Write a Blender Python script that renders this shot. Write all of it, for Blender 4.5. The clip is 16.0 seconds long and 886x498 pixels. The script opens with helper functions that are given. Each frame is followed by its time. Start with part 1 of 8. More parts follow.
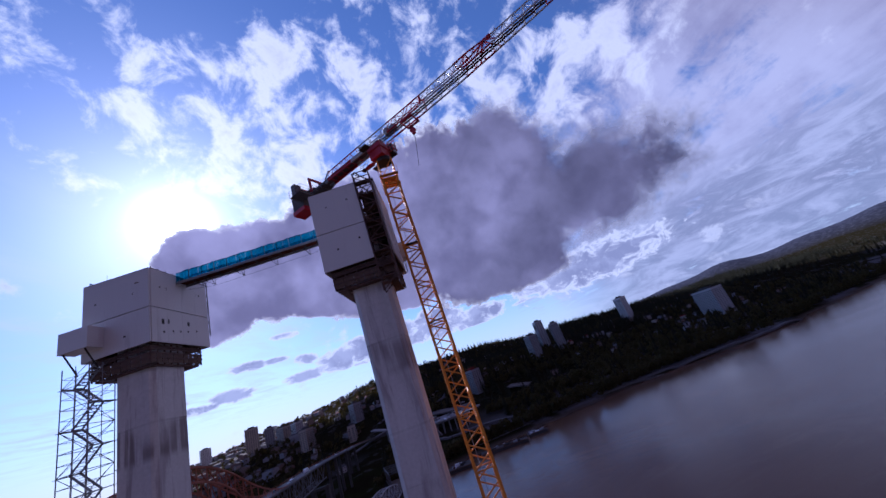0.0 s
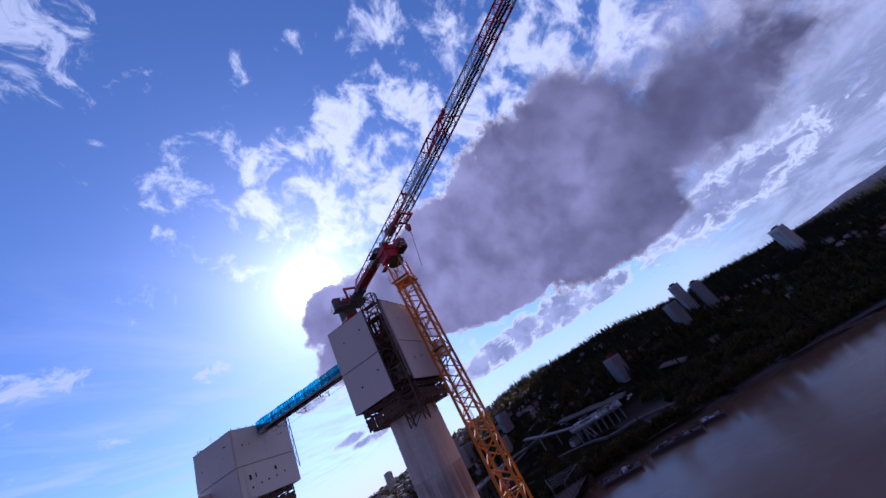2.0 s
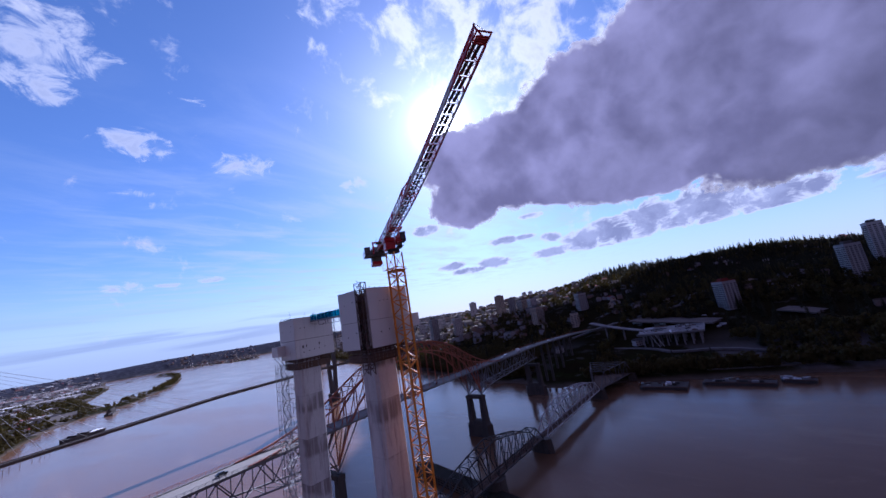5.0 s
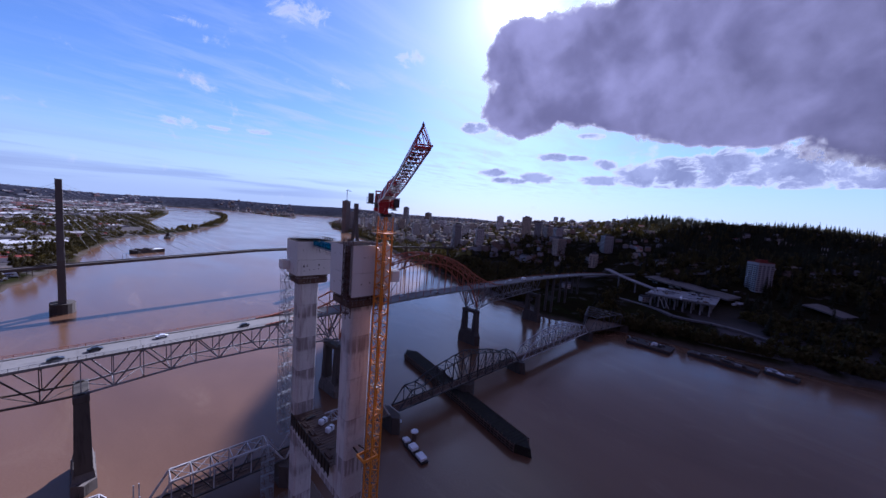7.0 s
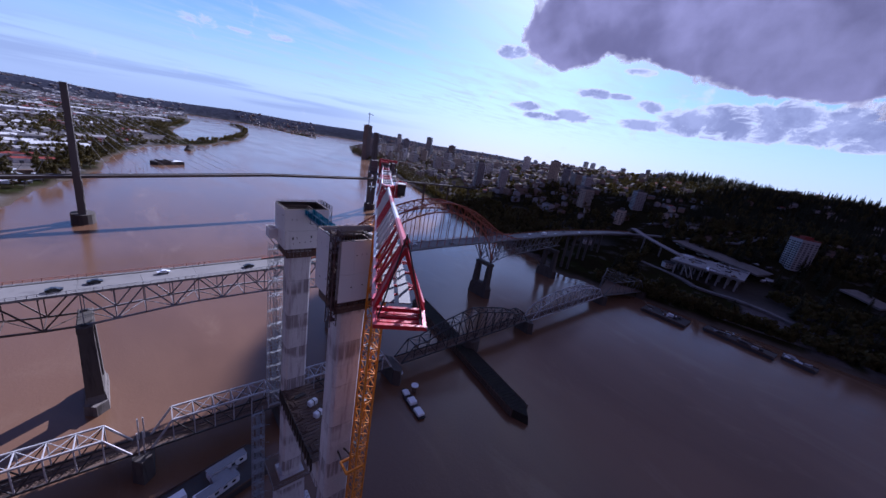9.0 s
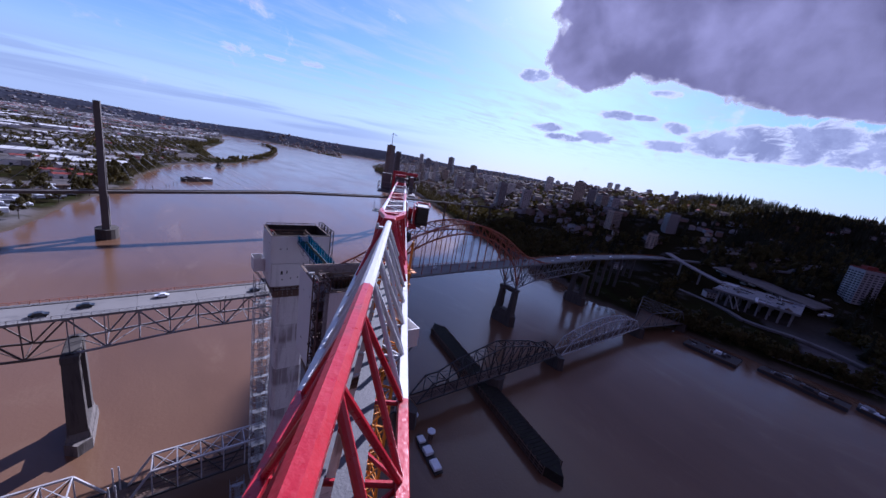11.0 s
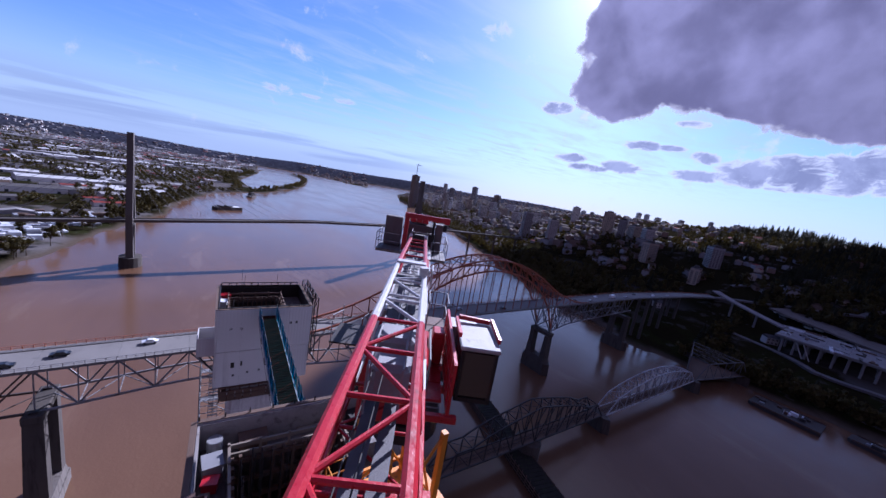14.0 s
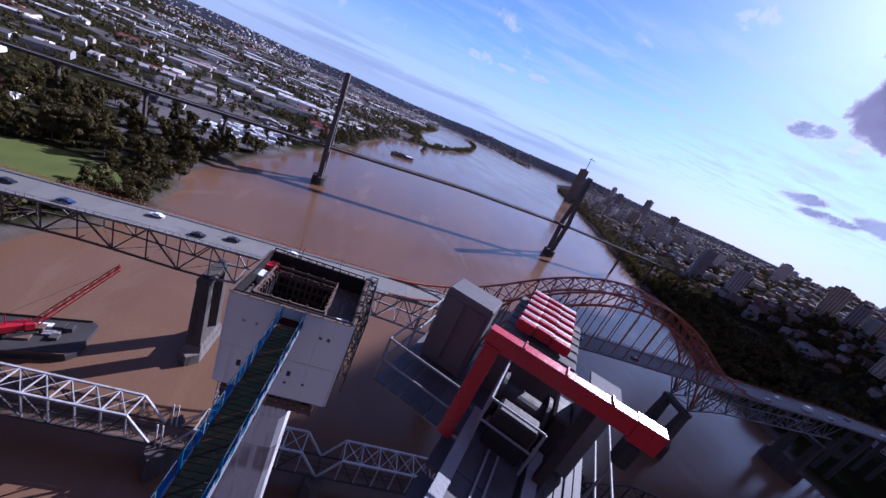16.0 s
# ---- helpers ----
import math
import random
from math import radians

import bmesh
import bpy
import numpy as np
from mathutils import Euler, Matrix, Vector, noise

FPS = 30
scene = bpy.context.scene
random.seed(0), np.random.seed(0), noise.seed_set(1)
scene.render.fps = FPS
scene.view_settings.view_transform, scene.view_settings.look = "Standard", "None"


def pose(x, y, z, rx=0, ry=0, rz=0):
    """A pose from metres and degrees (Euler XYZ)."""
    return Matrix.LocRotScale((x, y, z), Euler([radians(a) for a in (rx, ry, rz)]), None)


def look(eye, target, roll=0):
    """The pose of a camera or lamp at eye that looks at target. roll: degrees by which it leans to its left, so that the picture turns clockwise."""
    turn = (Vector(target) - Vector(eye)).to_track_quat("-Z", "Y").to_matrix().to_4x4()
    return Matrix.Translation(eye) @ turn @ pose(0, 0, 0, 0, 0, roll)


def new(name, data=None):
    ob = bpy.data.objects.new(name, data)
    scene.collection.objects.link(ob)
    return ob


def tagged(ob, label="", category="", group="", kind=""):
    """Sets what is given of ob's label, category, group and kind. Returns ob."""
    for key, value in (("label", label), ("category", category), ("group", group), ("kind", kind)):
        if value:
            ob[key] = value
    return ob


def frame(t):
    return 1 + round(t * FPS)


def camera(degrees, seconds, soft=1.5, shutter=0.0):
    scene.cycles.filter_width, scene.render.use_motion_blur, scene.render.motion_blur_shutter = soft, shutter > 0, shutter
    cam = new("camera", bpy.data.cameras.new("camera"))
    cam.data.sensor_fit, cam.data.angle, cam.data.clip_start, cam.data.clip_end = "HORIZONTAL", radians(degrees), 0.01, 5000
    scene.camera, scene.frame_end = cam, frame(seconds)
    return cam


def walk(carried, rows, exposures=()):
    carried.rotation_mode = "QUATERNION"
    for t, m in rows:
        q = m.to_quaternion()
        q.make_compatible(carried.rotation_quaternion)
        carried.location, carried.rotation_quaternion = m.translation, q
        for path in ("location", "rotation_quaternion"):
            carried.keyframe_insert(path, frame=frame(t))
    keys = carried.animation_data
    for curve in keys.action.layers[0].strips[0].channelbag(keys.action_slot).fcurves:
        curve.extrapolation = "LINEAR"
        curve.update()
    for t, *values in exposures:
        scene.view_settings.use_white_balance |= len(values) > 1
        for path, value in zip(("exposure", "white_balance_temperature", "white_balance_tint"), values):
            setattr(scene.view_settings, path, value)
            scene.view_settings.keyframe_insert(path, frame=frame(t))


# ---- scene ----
cam = camera(105.11, 16.0)
PATH = [
    (0, (-42.43, -18.21, 82.28), (-33.112, -19.472, 85.672), -19.95),
    (0.5, (-41.83, -21.15, 84.16), (-32.588, -21.757, 87.936), -23.22),
    (1, (-41.52, -24.68, 85.77), (-32.406, -24.686, 89.889), -26.28),
    (1.5, (-41.16, -28.39, 87.68), (-32.203, -27.728, 92.072), -29.30),
    (2, (-41.30, -32.70, 89.23), (-32.502, -31.379, 93.795), -31.47),
    (2.5, (-41.65, -37.37, 90.64), (-33.000, -35.378, 95.253), -32.59),
    (3, (-42.03, -42.22, 92.22), (-33.498, -39.526, 96.688), -31.64),
    (3.5, (-42.12, -47.55, 94.24), (-33.719, -43.916, 98.265), -27.67),
    (4, (-42.50, -52.61, 95.42), (-34.246, -48.162, 98.890), -22.64),
    (4.5, (-42.98, -57.57, 97.67), (-34.904, -52.334, 100.384), -15.86),
    (5, (-44.46, -62.77, 100.09), (-36.553, -56.943, 101.963), -9.48),
    (5.5, (-45.66, -67.57, 102.96), (-37.915, -61.323, 104.004), -4.18),
    (6, (-45.43, -71.07, 106.35), (-37.847, -64.558, 106.660), -0.38),
    (6.5, (-44.11, -72.82, 109.91), (-36.659, -66.162, 109.554), 2.30),
    (7, (-41.81, -72.57, 113.30), (-34.480, -65.835, 112.329), 4.27),
    (7.5, (-38.71, -70.01, 116.22), (-31.496, -63.262, 114.668), 5.91),
    (8, (-35.22, -66.72, 118.85), (-28.123, -59.986, 116.755), 7.42),
    (8.5, (-32.42, -63.54, 120.87), (-25.446, -56.851, 118.299), 8.72),
    (9, (-29.88, -60.32, 121.97), (-23.014, -53.654, 119.066), 9.66),
    (9.5, (-27.28, -56.83, 121.97), (-20.523, -50.122, 118.934), 10.16),
    (10, (-24.59, -53.27, 121.34), (-17.917, -46.443, 118.348), 10.30),
    (10.5, (-21.83, -49.69, 120.55), (-15.260, -42.692, 117.752), 10.17),
    (11, (-19.14, -46.12, 120.07), (-12.663, -38.916, 117.594), 9.85),
    (11.5, (-16.66, -42.68, 119.98), (-10.277, -35.283, 117.833), 9.55),
    (12, (-14.49, -39.43, 120.06), (-8.172, -31.920, 118.126), 9.41),
    (12.5, (-12.67, -36.57, 120.05), (-6.402, -28.997, 118.225), 9.36),
    (13, (-10.98, -34.02, 119.98), (-4.785, -26.372, 118.230), 9.28),
    (13.5, (-9.14, -31.19, 119.94), (-3.044, -23.457, 118.175), 9.31),
    (14, (-7.25, -28.20, 120.02), (-1.289, -20.382, 118.238), 9.76),
    (14.5, (-5.16, -24.90, 119.99), (0.627, -16.963, 118.155), 10.68),
    (15, (-2.84, -21.53, 120.18), (2.564, -13.344, 118.224), 12.86),
    (15.5, (-0.43, -17.50, 120.61), (4.063, -8.882, 118.268), 17.34),
    (16, (1.68, -12.79, 120.86), (4.252, -3.748, 117.457), 24.03),
]
walk(cam, [(t, look(eye, target, roll)) for t, eye, target, roll in PATH],
     exposures=[(0, 0.88, 5100, 26), (16, 0.88, 5100, 26)])

SKY_K, WORLD_K, SUN_K = 0.148, 0.392, 5.0


# ---- world, sun, exposure ----
SUN_AZ, SUN_EL = radians(33.3), radians(31.0)
SUN_DIR = Vector((math.cos(SUN_EL) * math.cos(SUN_AZ), math.cos(SUN_EL) * math.sin(SUN_AZ), math.sin(SUN_EL)))


class Graph:
    """Short way to write node trees."""

    def __init__(self, tree):
        self.t = tree
        tree.nodes.clear()

    def add(self, kind, inputs=()):
        n = self.t.nodes.new(kind)
        for k, v in (inputs.items() if isinstance(inputs, dict) else enumerate(inputs)):
            if v is None:
                continue
            if isinstance(v, bpy.types.NodeSocket):
                self.t.links.new(v, n.inputs[k])
            else:
                n.inputs[k].default_value = v
        return n

    def node(self, kind, inputs=(), out=0):
        return self.add(kind, inputs).outputs[out]

    def math(self, op, a, b=0.0, c=0.0, clamp=False):
        n = self.t.nodes.new("ShaderNodeMath")
        n.operation, n.use_clamp = op, clamp
        for i, v in enumerate((a, b, c)):
            if isinstance(v, bpy.types.NodeSocket):
                self.t.links.new(v, n.inputs[i])
            else:
                n.inputs[i].default_value = v
        return n.outputs[0]

    def vmath(self, op, a, b=(0, 0, 0), out=0):
        n = self.add("ShaderNodeVectorMath", (a, b))
        n.operation = op
        return n.outputs[out]

    def noise(self, vec, scale, detail=4.0, rough=0.55, dist=0.0, out=0):
        return self.node("ShaderNodeTexNoise", {"Vector": vec, "Scale": scale, "Detail": detail, "Roughness": rough, "Distortion": dist}, out=out)

    def ramp(self, fac, a, b, lo=0.0, hi=1.0):
        """Smooth step of fac from a to b."""
        n = self.add("ShaderNodeMapRange", {0: fac, 1: a, 2: b, 3: lo, 4: hi})
        n.interpolation_type = "SMOOTHSTEP"
        return n.outputs[0]

    def mix(self, fac, a, b, blend="MIX"):
        n = self.add("ShaderNodeMixRGB", (fac, a, b))
        n.blend_type = blend
        return n.outputs[0]

    def mul(self, col, k):
        return self.mix(1.0, col, k, "MULTIPLY")


def rgb(r, g, b):
    return (r, g, b, 1.0)


world = bpy.data.worlds.new("sky")
scene.world = world
world.use_nodes = True
g = Graph(world.node_tree)
tc = g.node("ShaderNodeTexCoord", out="Generated")
dirv = g.vmath("NORMALIZE", tc)
sx = g.add("ShaderNodeSeparateXYZ", (dirv,))
dx, dy, dz = sx.outputs
sky_node = g.add("ShaderNodeTexSky")
sky_node.sky_type, sky_node.sun_disc = "NISHITA", False
sky_node.sun_elevation, sky_node.sun_rotation = SUN_EL, math.pi / 2 - SUN_AZ
sky_node.air_density, sky_node.dust_density, sky_node.ozone_density, sky_node.altitude = 1.0, 0.35, 3.0, 100.0
sky = sky_node.outputs[0]
az = g.math("MULTIPLY", g.math("ARCTAN2", dy, dx), 57.2958)
el = g.math("MULTIPLY", g.math("ARCSINE", dz), 57.2958)
sun_cos = g.vmath("DOT_PRODUCT", dirv, tuple(SUN_DIR), out=1)
# plane of the cloud layer, for streaks that run to the horizon
safe = g.math("MAXIMUM", dz, 0.04)
plane = g.node("ShaderNodeCombineXYZ", (g.math("DIVIDE", dx, safe), g.math("DIVIDE", dy, safe), 0.0))
n_big = g.noise(dirv, 5.0, 9.0, 0.6)
n_mid = g.noise(dirv, 11.0, 9.0, 0.62, 0.3)
n_streak = g.noise(g.node("ShaderNodeMapping", {"Vector": plane, "Rotation": (0, 0, radians(-35)), "Scale": (0.8, 1.6, 1.0)}), 1.5, 9.0, 0.62, 0.5)
n_soft = g.noise(g.node("ShaderNodeMapping", {"Vector": plane, "Scale": (0.9, 1.4, 1.0)}), 1.1, 8.0, 0.6)


def blob(a0, e0, ra, re):
    """1 in the middle of an ellipse of the sky, falling off to 0 at its rim and below 0 outside."""
    a = g.math("DIVIDE", g.math("SUBTRACT", az, a0), ra)
    e = g.math("DIVIDE", g.math("SUBTRACT", el, e0), re)
    return g.math("SUBTRACT", 1.0, g.math("ADD", g.math("MULTIPLY", a, a), g.math("MULTIPLY", e, e)))


def most(*vals):
    v = vals[0]
    for w in vals[1:]:
        v = g.math("MAXIMUM", v, w)
    return v


# the large grey cloud, in overlapping lobes: azimuth, elevation and radii in degrees
LOBES = ((22, 23, 14.6, 8.2), (30.2, 18.4, 7.0, 5.2), (31.4, 25, 5.7, 5.2), (4, 24, 20, 11.8), (-10, 24.5, 18, 14.5),
         (-24, 25, 13.5, 14.5), (-18, 14, 15, 6.2), (-36, 19, 17, 9), (2, 14.6, 11, 3.2), (13, 17, 8, 3.2))
# cumulus over and beside it
c_zone = most(blob(4, 46, 50, 17), blob(-34, 38, 30, 12), blob(14, 38, 26, 8), blob(-72, 38, 16, 9))
cum = g.math("ADD", g.math("MULTIPLY", g.math("MAXIMUM", c_zone, -0.6), 0.45), g.math("MULTIPLY", g.math("SUBTRACT", n_mid, 0.53), 3.4))
cum_mask = g.ramp(cum, -0.05, 0.62)
cum_core = g.ramp(cum, 0.5, 1.3)
# streaked sheet to the side away from the sun
s_zone = most(blob(-68, 22, 38, 30), blob(-50, 12, 30, 14))
n_puff = g.math("ADD", g.math("MULTIPLY", n_streak, 0.4), g.math("MULTIPLY", n_mid, 0.6))
streak = g.math("ADD", g.math("MULTIPLY", g.math("MAXIMUM", s_zone, -0.8), 0.5), g.math("MULTIPLY", g.math("SUBTRACT", n_puff, 0.45), 3.0))
streak_mask = g.math("MULTIPLY", g.ramp(streak, 0.0, 0.55), g.ramp(el, 2.6, 7.0))
streak_core = g.ramp(g.math("ADD", g.math("MULTIPLY", n_soft, 0.35), g.math("MULTIPLY", n_big, 0.65)), 0.42, 0.64)
# thin veils low down, and small flat clouds
veil_zone = g.math("MULTIPLY", g.ramp(el, 46.0, 6.0), g.ramp(g.math("ABSOLUTE", g.math("SUBTRACT", az, 46.0)), 62.0, 8.0))
above = g.ramp(el, 2.6, 7.0)
veil = g.math("MULTIPLY", g.math("MULTIPLY", g.ramp(n_streak, 0.40, 0.72), veil_zone), above)
low_n = g.noise(g.node("ShaderNodeMapping", {"Vector": dirv, "Scale": (1, 1, 1.8)}), 22.0, 10.0, 0.66, 0.5)
bank = most(blob(4.2, 8.6, 4.6, 2.8), blob(9.6, 8.2, 4.4, 2.4), blob(13.8, 7.8, 3.4, 1.9), blob(-2.5, 8.4, 5.5, 3.0), blob(18.5, 7.0, 3.4, 0.8), blob(-9, 7.6, 6, 2.0))
flat_base = g.math("SUBTRACT", 1.0, g.math("MULTIPLY", g.ramp(el, 6.3, 5.2), 3.0))
bank = g.math("ADD", bank, g.math("SUBTRACT", flat_base, 1.0))
specks = most(blob(35.2, 7.6, 2.4, 0.7), blob(32.4, 6.5, 3.2, 0.6), blob(28.2, 7.1, 3.2, 0.9), blob(26.0, 10.3, 2.4, 0.7), blob(22.4, 10.3, 1.8, 0.5), blob(18.4, 9.4, 1.8, 0.8), blob(38.8, 14.3, 2.4, 0.9), blob(20.8, 13.4, 2.2, 0.5))
low_lobe = most(bank, specks, blob(-28, 8.5, 14, 3.0))
low_body = g.math("ADD", g.math("MAXIMUM", low_lobe, -1.2), g.math("MULTIPLY", g.math("SUBTRACT", low_n, 0.5), 3.6))
low_mask = g.ramp(low_body, -0.1, 0.35)
low_core = g.ramp(low_body, 0.15, 0.8)
# small white puffs in the blue away from the cloud
puff_lobe = most(blob(88.5, 36, 6.5, 4.6), blob(90, 31.5, 4.5, 2.2), blob(79.6, 27, 4.6, 2.2), blob(66.4, 26.2, 4.4, 1.9), blob(73.4, 33.6, 2.6, 0.8), blob(80.3, 21.2, 3.0, 0.7), blob(80.6, 9.7, 2.2, 0.8), blob(71.3, 10.0, 1.6, 0.5), blob(76, 9.6, 1.6, 0.3), blob(49.5, 23, 2.6, 1.4), blob(74, 62, 13, 7), blob(-33, 5.6, 1.7, 1.3), blob(-44.6, 5.8, 1.5, 1.2))
n_fray = g.noise(g.node("ShaderNodeMapping", {"Vector": dirv, "Scale": (1, 1, 1.5)}), 15.0, 10.0, 0.66, 0.8)
puff = g.math("ADD", g.math("MAXIMUM", puff_lobe, -1.2), g.math("MULTIPLY", g.math("SUBTRACT", n_fray, 0.54), 6.0))
puff_mask = g.math("MULTIPLY", g.ramp(puff, -0.1, 1.1), 0.85)
# long flat stratus over the far flats
strat_v = g.node("ShaderNodeCombineXYZ", (g.math("MULTIPLY", az, 0.035), g.math("MULTIPLY", g.math("ADD", el, g.math("MULTIPLY", az, 0.012)), 0.62), 0.0))
strat_n = g.noise(strat_v, 1.0, 6.0, 0.55, 0.3)
strat_zone = g.math("MULTIPLY", g.math("MULTIPLY", g.ramp(el, 7.5, 3.2), g.ramp(el, 0.5, 1.6)), g.ramp(az, 44.0, 74.0))
strat = g.math("MULTIPLY", g.ramp(strat_n, 0.44, 0.6), strat_zone)

halo = g.math("POWER", g.math("MAXIMUM", sun_cos, 0.0), 110.0)
halo2 = g.math("POWER", g.math("MAXIMUM", sun_cos, 0.0), 900.0)
near_sun = g.math("POWER", g.math("MAXIMUM", sun_cos, 0.0), 8.0)

col = g.mul(sky, rgb(*(SKY_K * c for c in (0.92, 1.0, 1.18))))
col = g.mix(g.math("MULTIPLY", g.ramp(el, 13.0, -1.0), 0.75), col, rgb(0.80, 0.93, 1.12))
col = g.mix(g.math("MULTIPLY", veil, 0.7), col, rgb(0.80, 0.90, 1.08))
lit = g.mix(near_sun, rgb(0.98, 0.99, 1.08), rgb(1.2, 1.22, 1.25))
col = g.mix(g.math("MULTIPLY", streak_mask, 0.85), col, g.mix(streak_core, rgb(0.80, 0.78, 0.92), rgb(0.48, 0.455, 0.60)))
col = g.mix(g.math("MULTIPLY", g.math("MULTIPLY", g.ramp(el, 5.0, 0.3), g.ramp(az, 40.0, 72.0)), 0.6), col, rgb(0.52, 0.66, 0.90))
col = g.mix(g.math("MULTIPLY", strat, 0.6), col, rgb(0.44, 0.54, 0.75))
# dull layered overcast low down, away from the sun
dull_n = g.noise(g.node("ShaderNodeMapping", {"Vector": dirv, "Scale": (1, 1, 3.2)}), 9.0, 9.0, 0.62, 0.6)
dull = g.math("MULTIPLY", g.math("MULTIPLY", g.ramp(az, -20.0, -36.0), g.ramp(el, 17.0, 9.0)), g.ramp(dull_n, 0.30, 0.44))
col = g.mix(g.math("MULTIPLY", dull, 0.92), col, g.mix(g.ramp(dull_n, 0.42, 0.66), rgb(0.36, 0.40, 0.54), rgb(0.64, 0.68, 0.84)))
col = g.mix(puff_mask, col, g.mix(g.ramp(puff, 0.5, 1.4), rgb(0.95, 0.98, 1.08), rgb(0.72, 0.77, 0.92)))
col = g.mix(cum_mask, col, g.mix(g.math("MULTIPLY", cum_core, 0.45), lit, rgb(0.42, 0.44, 0.62)))
col = g.mix(low_mask, col, g.mix(low_core, rgb(1.02, 1.05, 1.14), g.mix(g.ramp(n_mid, 0.38, 0.62), rgb(0.40, 0.43, 0.60), rgb(0.60, 0.64, 0.82))))
wide = g.math("POWER", g.math("MAXIMUM", sun_cos, 0.0), 26.0)
glow = g.math("ADD", g.math("MULTIPLY", wide, 0.28), g.math("ADD", g.math("MULTIPLY", halo, 0.38), g.math("MULTIPLY", halo2, 5.0)))
col = g.mix(1.0, col, g.node("ShaderNodeCombineXYZ", (glow, glow, glow)), "ADD")
# unseen rear half of the sky: pinkish cloud added to dim the fill
rear = g.math("MULTIPLY", g.ramp(g.vmath("DOT_PRODUCT", dirv, (-0.62, -0.52, 0.59), out=1), 0.3, 0.62), g.ramp(n_big, 0.28, 0.46))
col = g.mix(g.math("MULTIPLY", rear, 0.85), col, g.mix(n_mid, rgb(0.15, 0.088, 0.125), rgb(0.31, 0.20, 0.26)))
# below the horizon: dull ground tone
col = g.mix(g.ramp(el, -0.6, -3.0), col, rgb(0.10, 0.085, 0.08))
bg = g.node("ShaderNodeBackground", (col, WORLD_K))
g.add("ShaderNodeOutputWorld", (bg,))

sun = new("sun", bpy.data.lights.new("sun", "SUN"))
sun.data.energy, sun.data.angle, sun.data.color = SUN_K, radians(0.45), (1.0, 0.93, 0.84)
sun.matrix_world = look(SUN_DIR * 500, (0, 0, 0))


# ---- the low grey cloud that shades the north bank: a real sheet in the sky ----
def cloud_lobe(a, e):
    """How deep inside the cloud a direction lies: azimuth and elevation in degrees."""
    out = np.full(np.shape(a), -9.0)
    for a0, e0, ra, re in LOBES:
        out = np.maximum(out, 1 - ((a - a0) / ra) ** 2 - ((e - e0) / re) ** 2)
    return out


def cloud_material():
    m = bpy.data.materials.new("cloud_vapour")
    m.use_nodes = True
    q = Graph(m.node_tree)
    pos = q.node("ShaderNodeNewGeometry", out=0)
    d = q.vmath("NORMALIZE", q.vmath("SUBTRACT", pos, (-19.0, -28.0, 105.0)))
    s = q.add("ShaderNodeSeparateXYZ", (d,))
    a = q.math("MULTIPLY", q.math("ARCTAN2", s.outputs[1], s.outputs[0]), 57.2958)
    e = q.math("MULTIPLY", q.math("ARCSINE", s.outputs[2]), 57.2958)
    lobe = None
    for a0, e0, ra, re in LOBES:
        u, v = q.math("DIVIDE", q.math("SUBTRACT", a, a0), ra), q.math("DIVIDE", q.math("SUBTRACT", e, e0), re)
        one = q.math("SUBTRACT", 1.0, q.math("ADD", q.math("MULTIPLY", u, u), q.math("MULTIPLY", v, v)))
        lobe = one if lobe is None else q.math("MAXIMUM", lobe, one)
    n1, n2, n3 = q.noise(d, 10.0, 10.0, 0.58, 0.35), q.noise(d, 4.5, 8.0, 0.55), q.noise(d, 13.0, 9.0, 0.56, 0.3)
    body = q.math("ADD", lobe, q.math("MULTIPLY", q.math("SUBTRACT", n1, 0.5), 1.15))
    body = q.math("ADD", body, q.math("MULTIPLY", q.math("SUBTRACT", q.noise(d, 34.0, 9.0, 0.66, 0.4), 0.5), 0.6))
    # crisp towards the sun, drawn out into thin streaks on the other side
    soft_end = q.ramp(a, -14.0, -36.0)
    mask = q.ramp(body, 0.0, q.math("ADD", 0.10, q.math("MULTIPLY", soft_end, 0.75)))
    core = q.ramp(body, 0.0, q.math("ADD", 0.24, q.math("MULTIPLY", soft_end, 0.5)))
    mottle = q.ramp(q.math("ADD", q.math("MULTIPLY", n2, 0.66), q.math("MULTIPLY", n3, 0.34)), 0.36, 0.66)
    thick = q.mix(mottle, rgb(0.072, 0.070, 0.112), rgb(0.158, 0.155, 0.225))
    col = q.mix(core, rgb(0.31, 0.31, 0.33), thick)
    tr = q.node("ShaderNodeBsdfTranslucent", {"Color": col})
    df = q.node("ShaderNodeBsdfDiffuse", {"Color": rgb(0.4, 0.4, 0.44)})
    body_sh = q.node("ShaderNodeMixShader", (0.25, tr, df))
    out = q.node("ShaderNodeMixShader", (mask, q.node("ShaderNodeBsdfTransparent"), body_sh))
    q.add("ShaderNodeOutputMaterial", (out,))
    return m


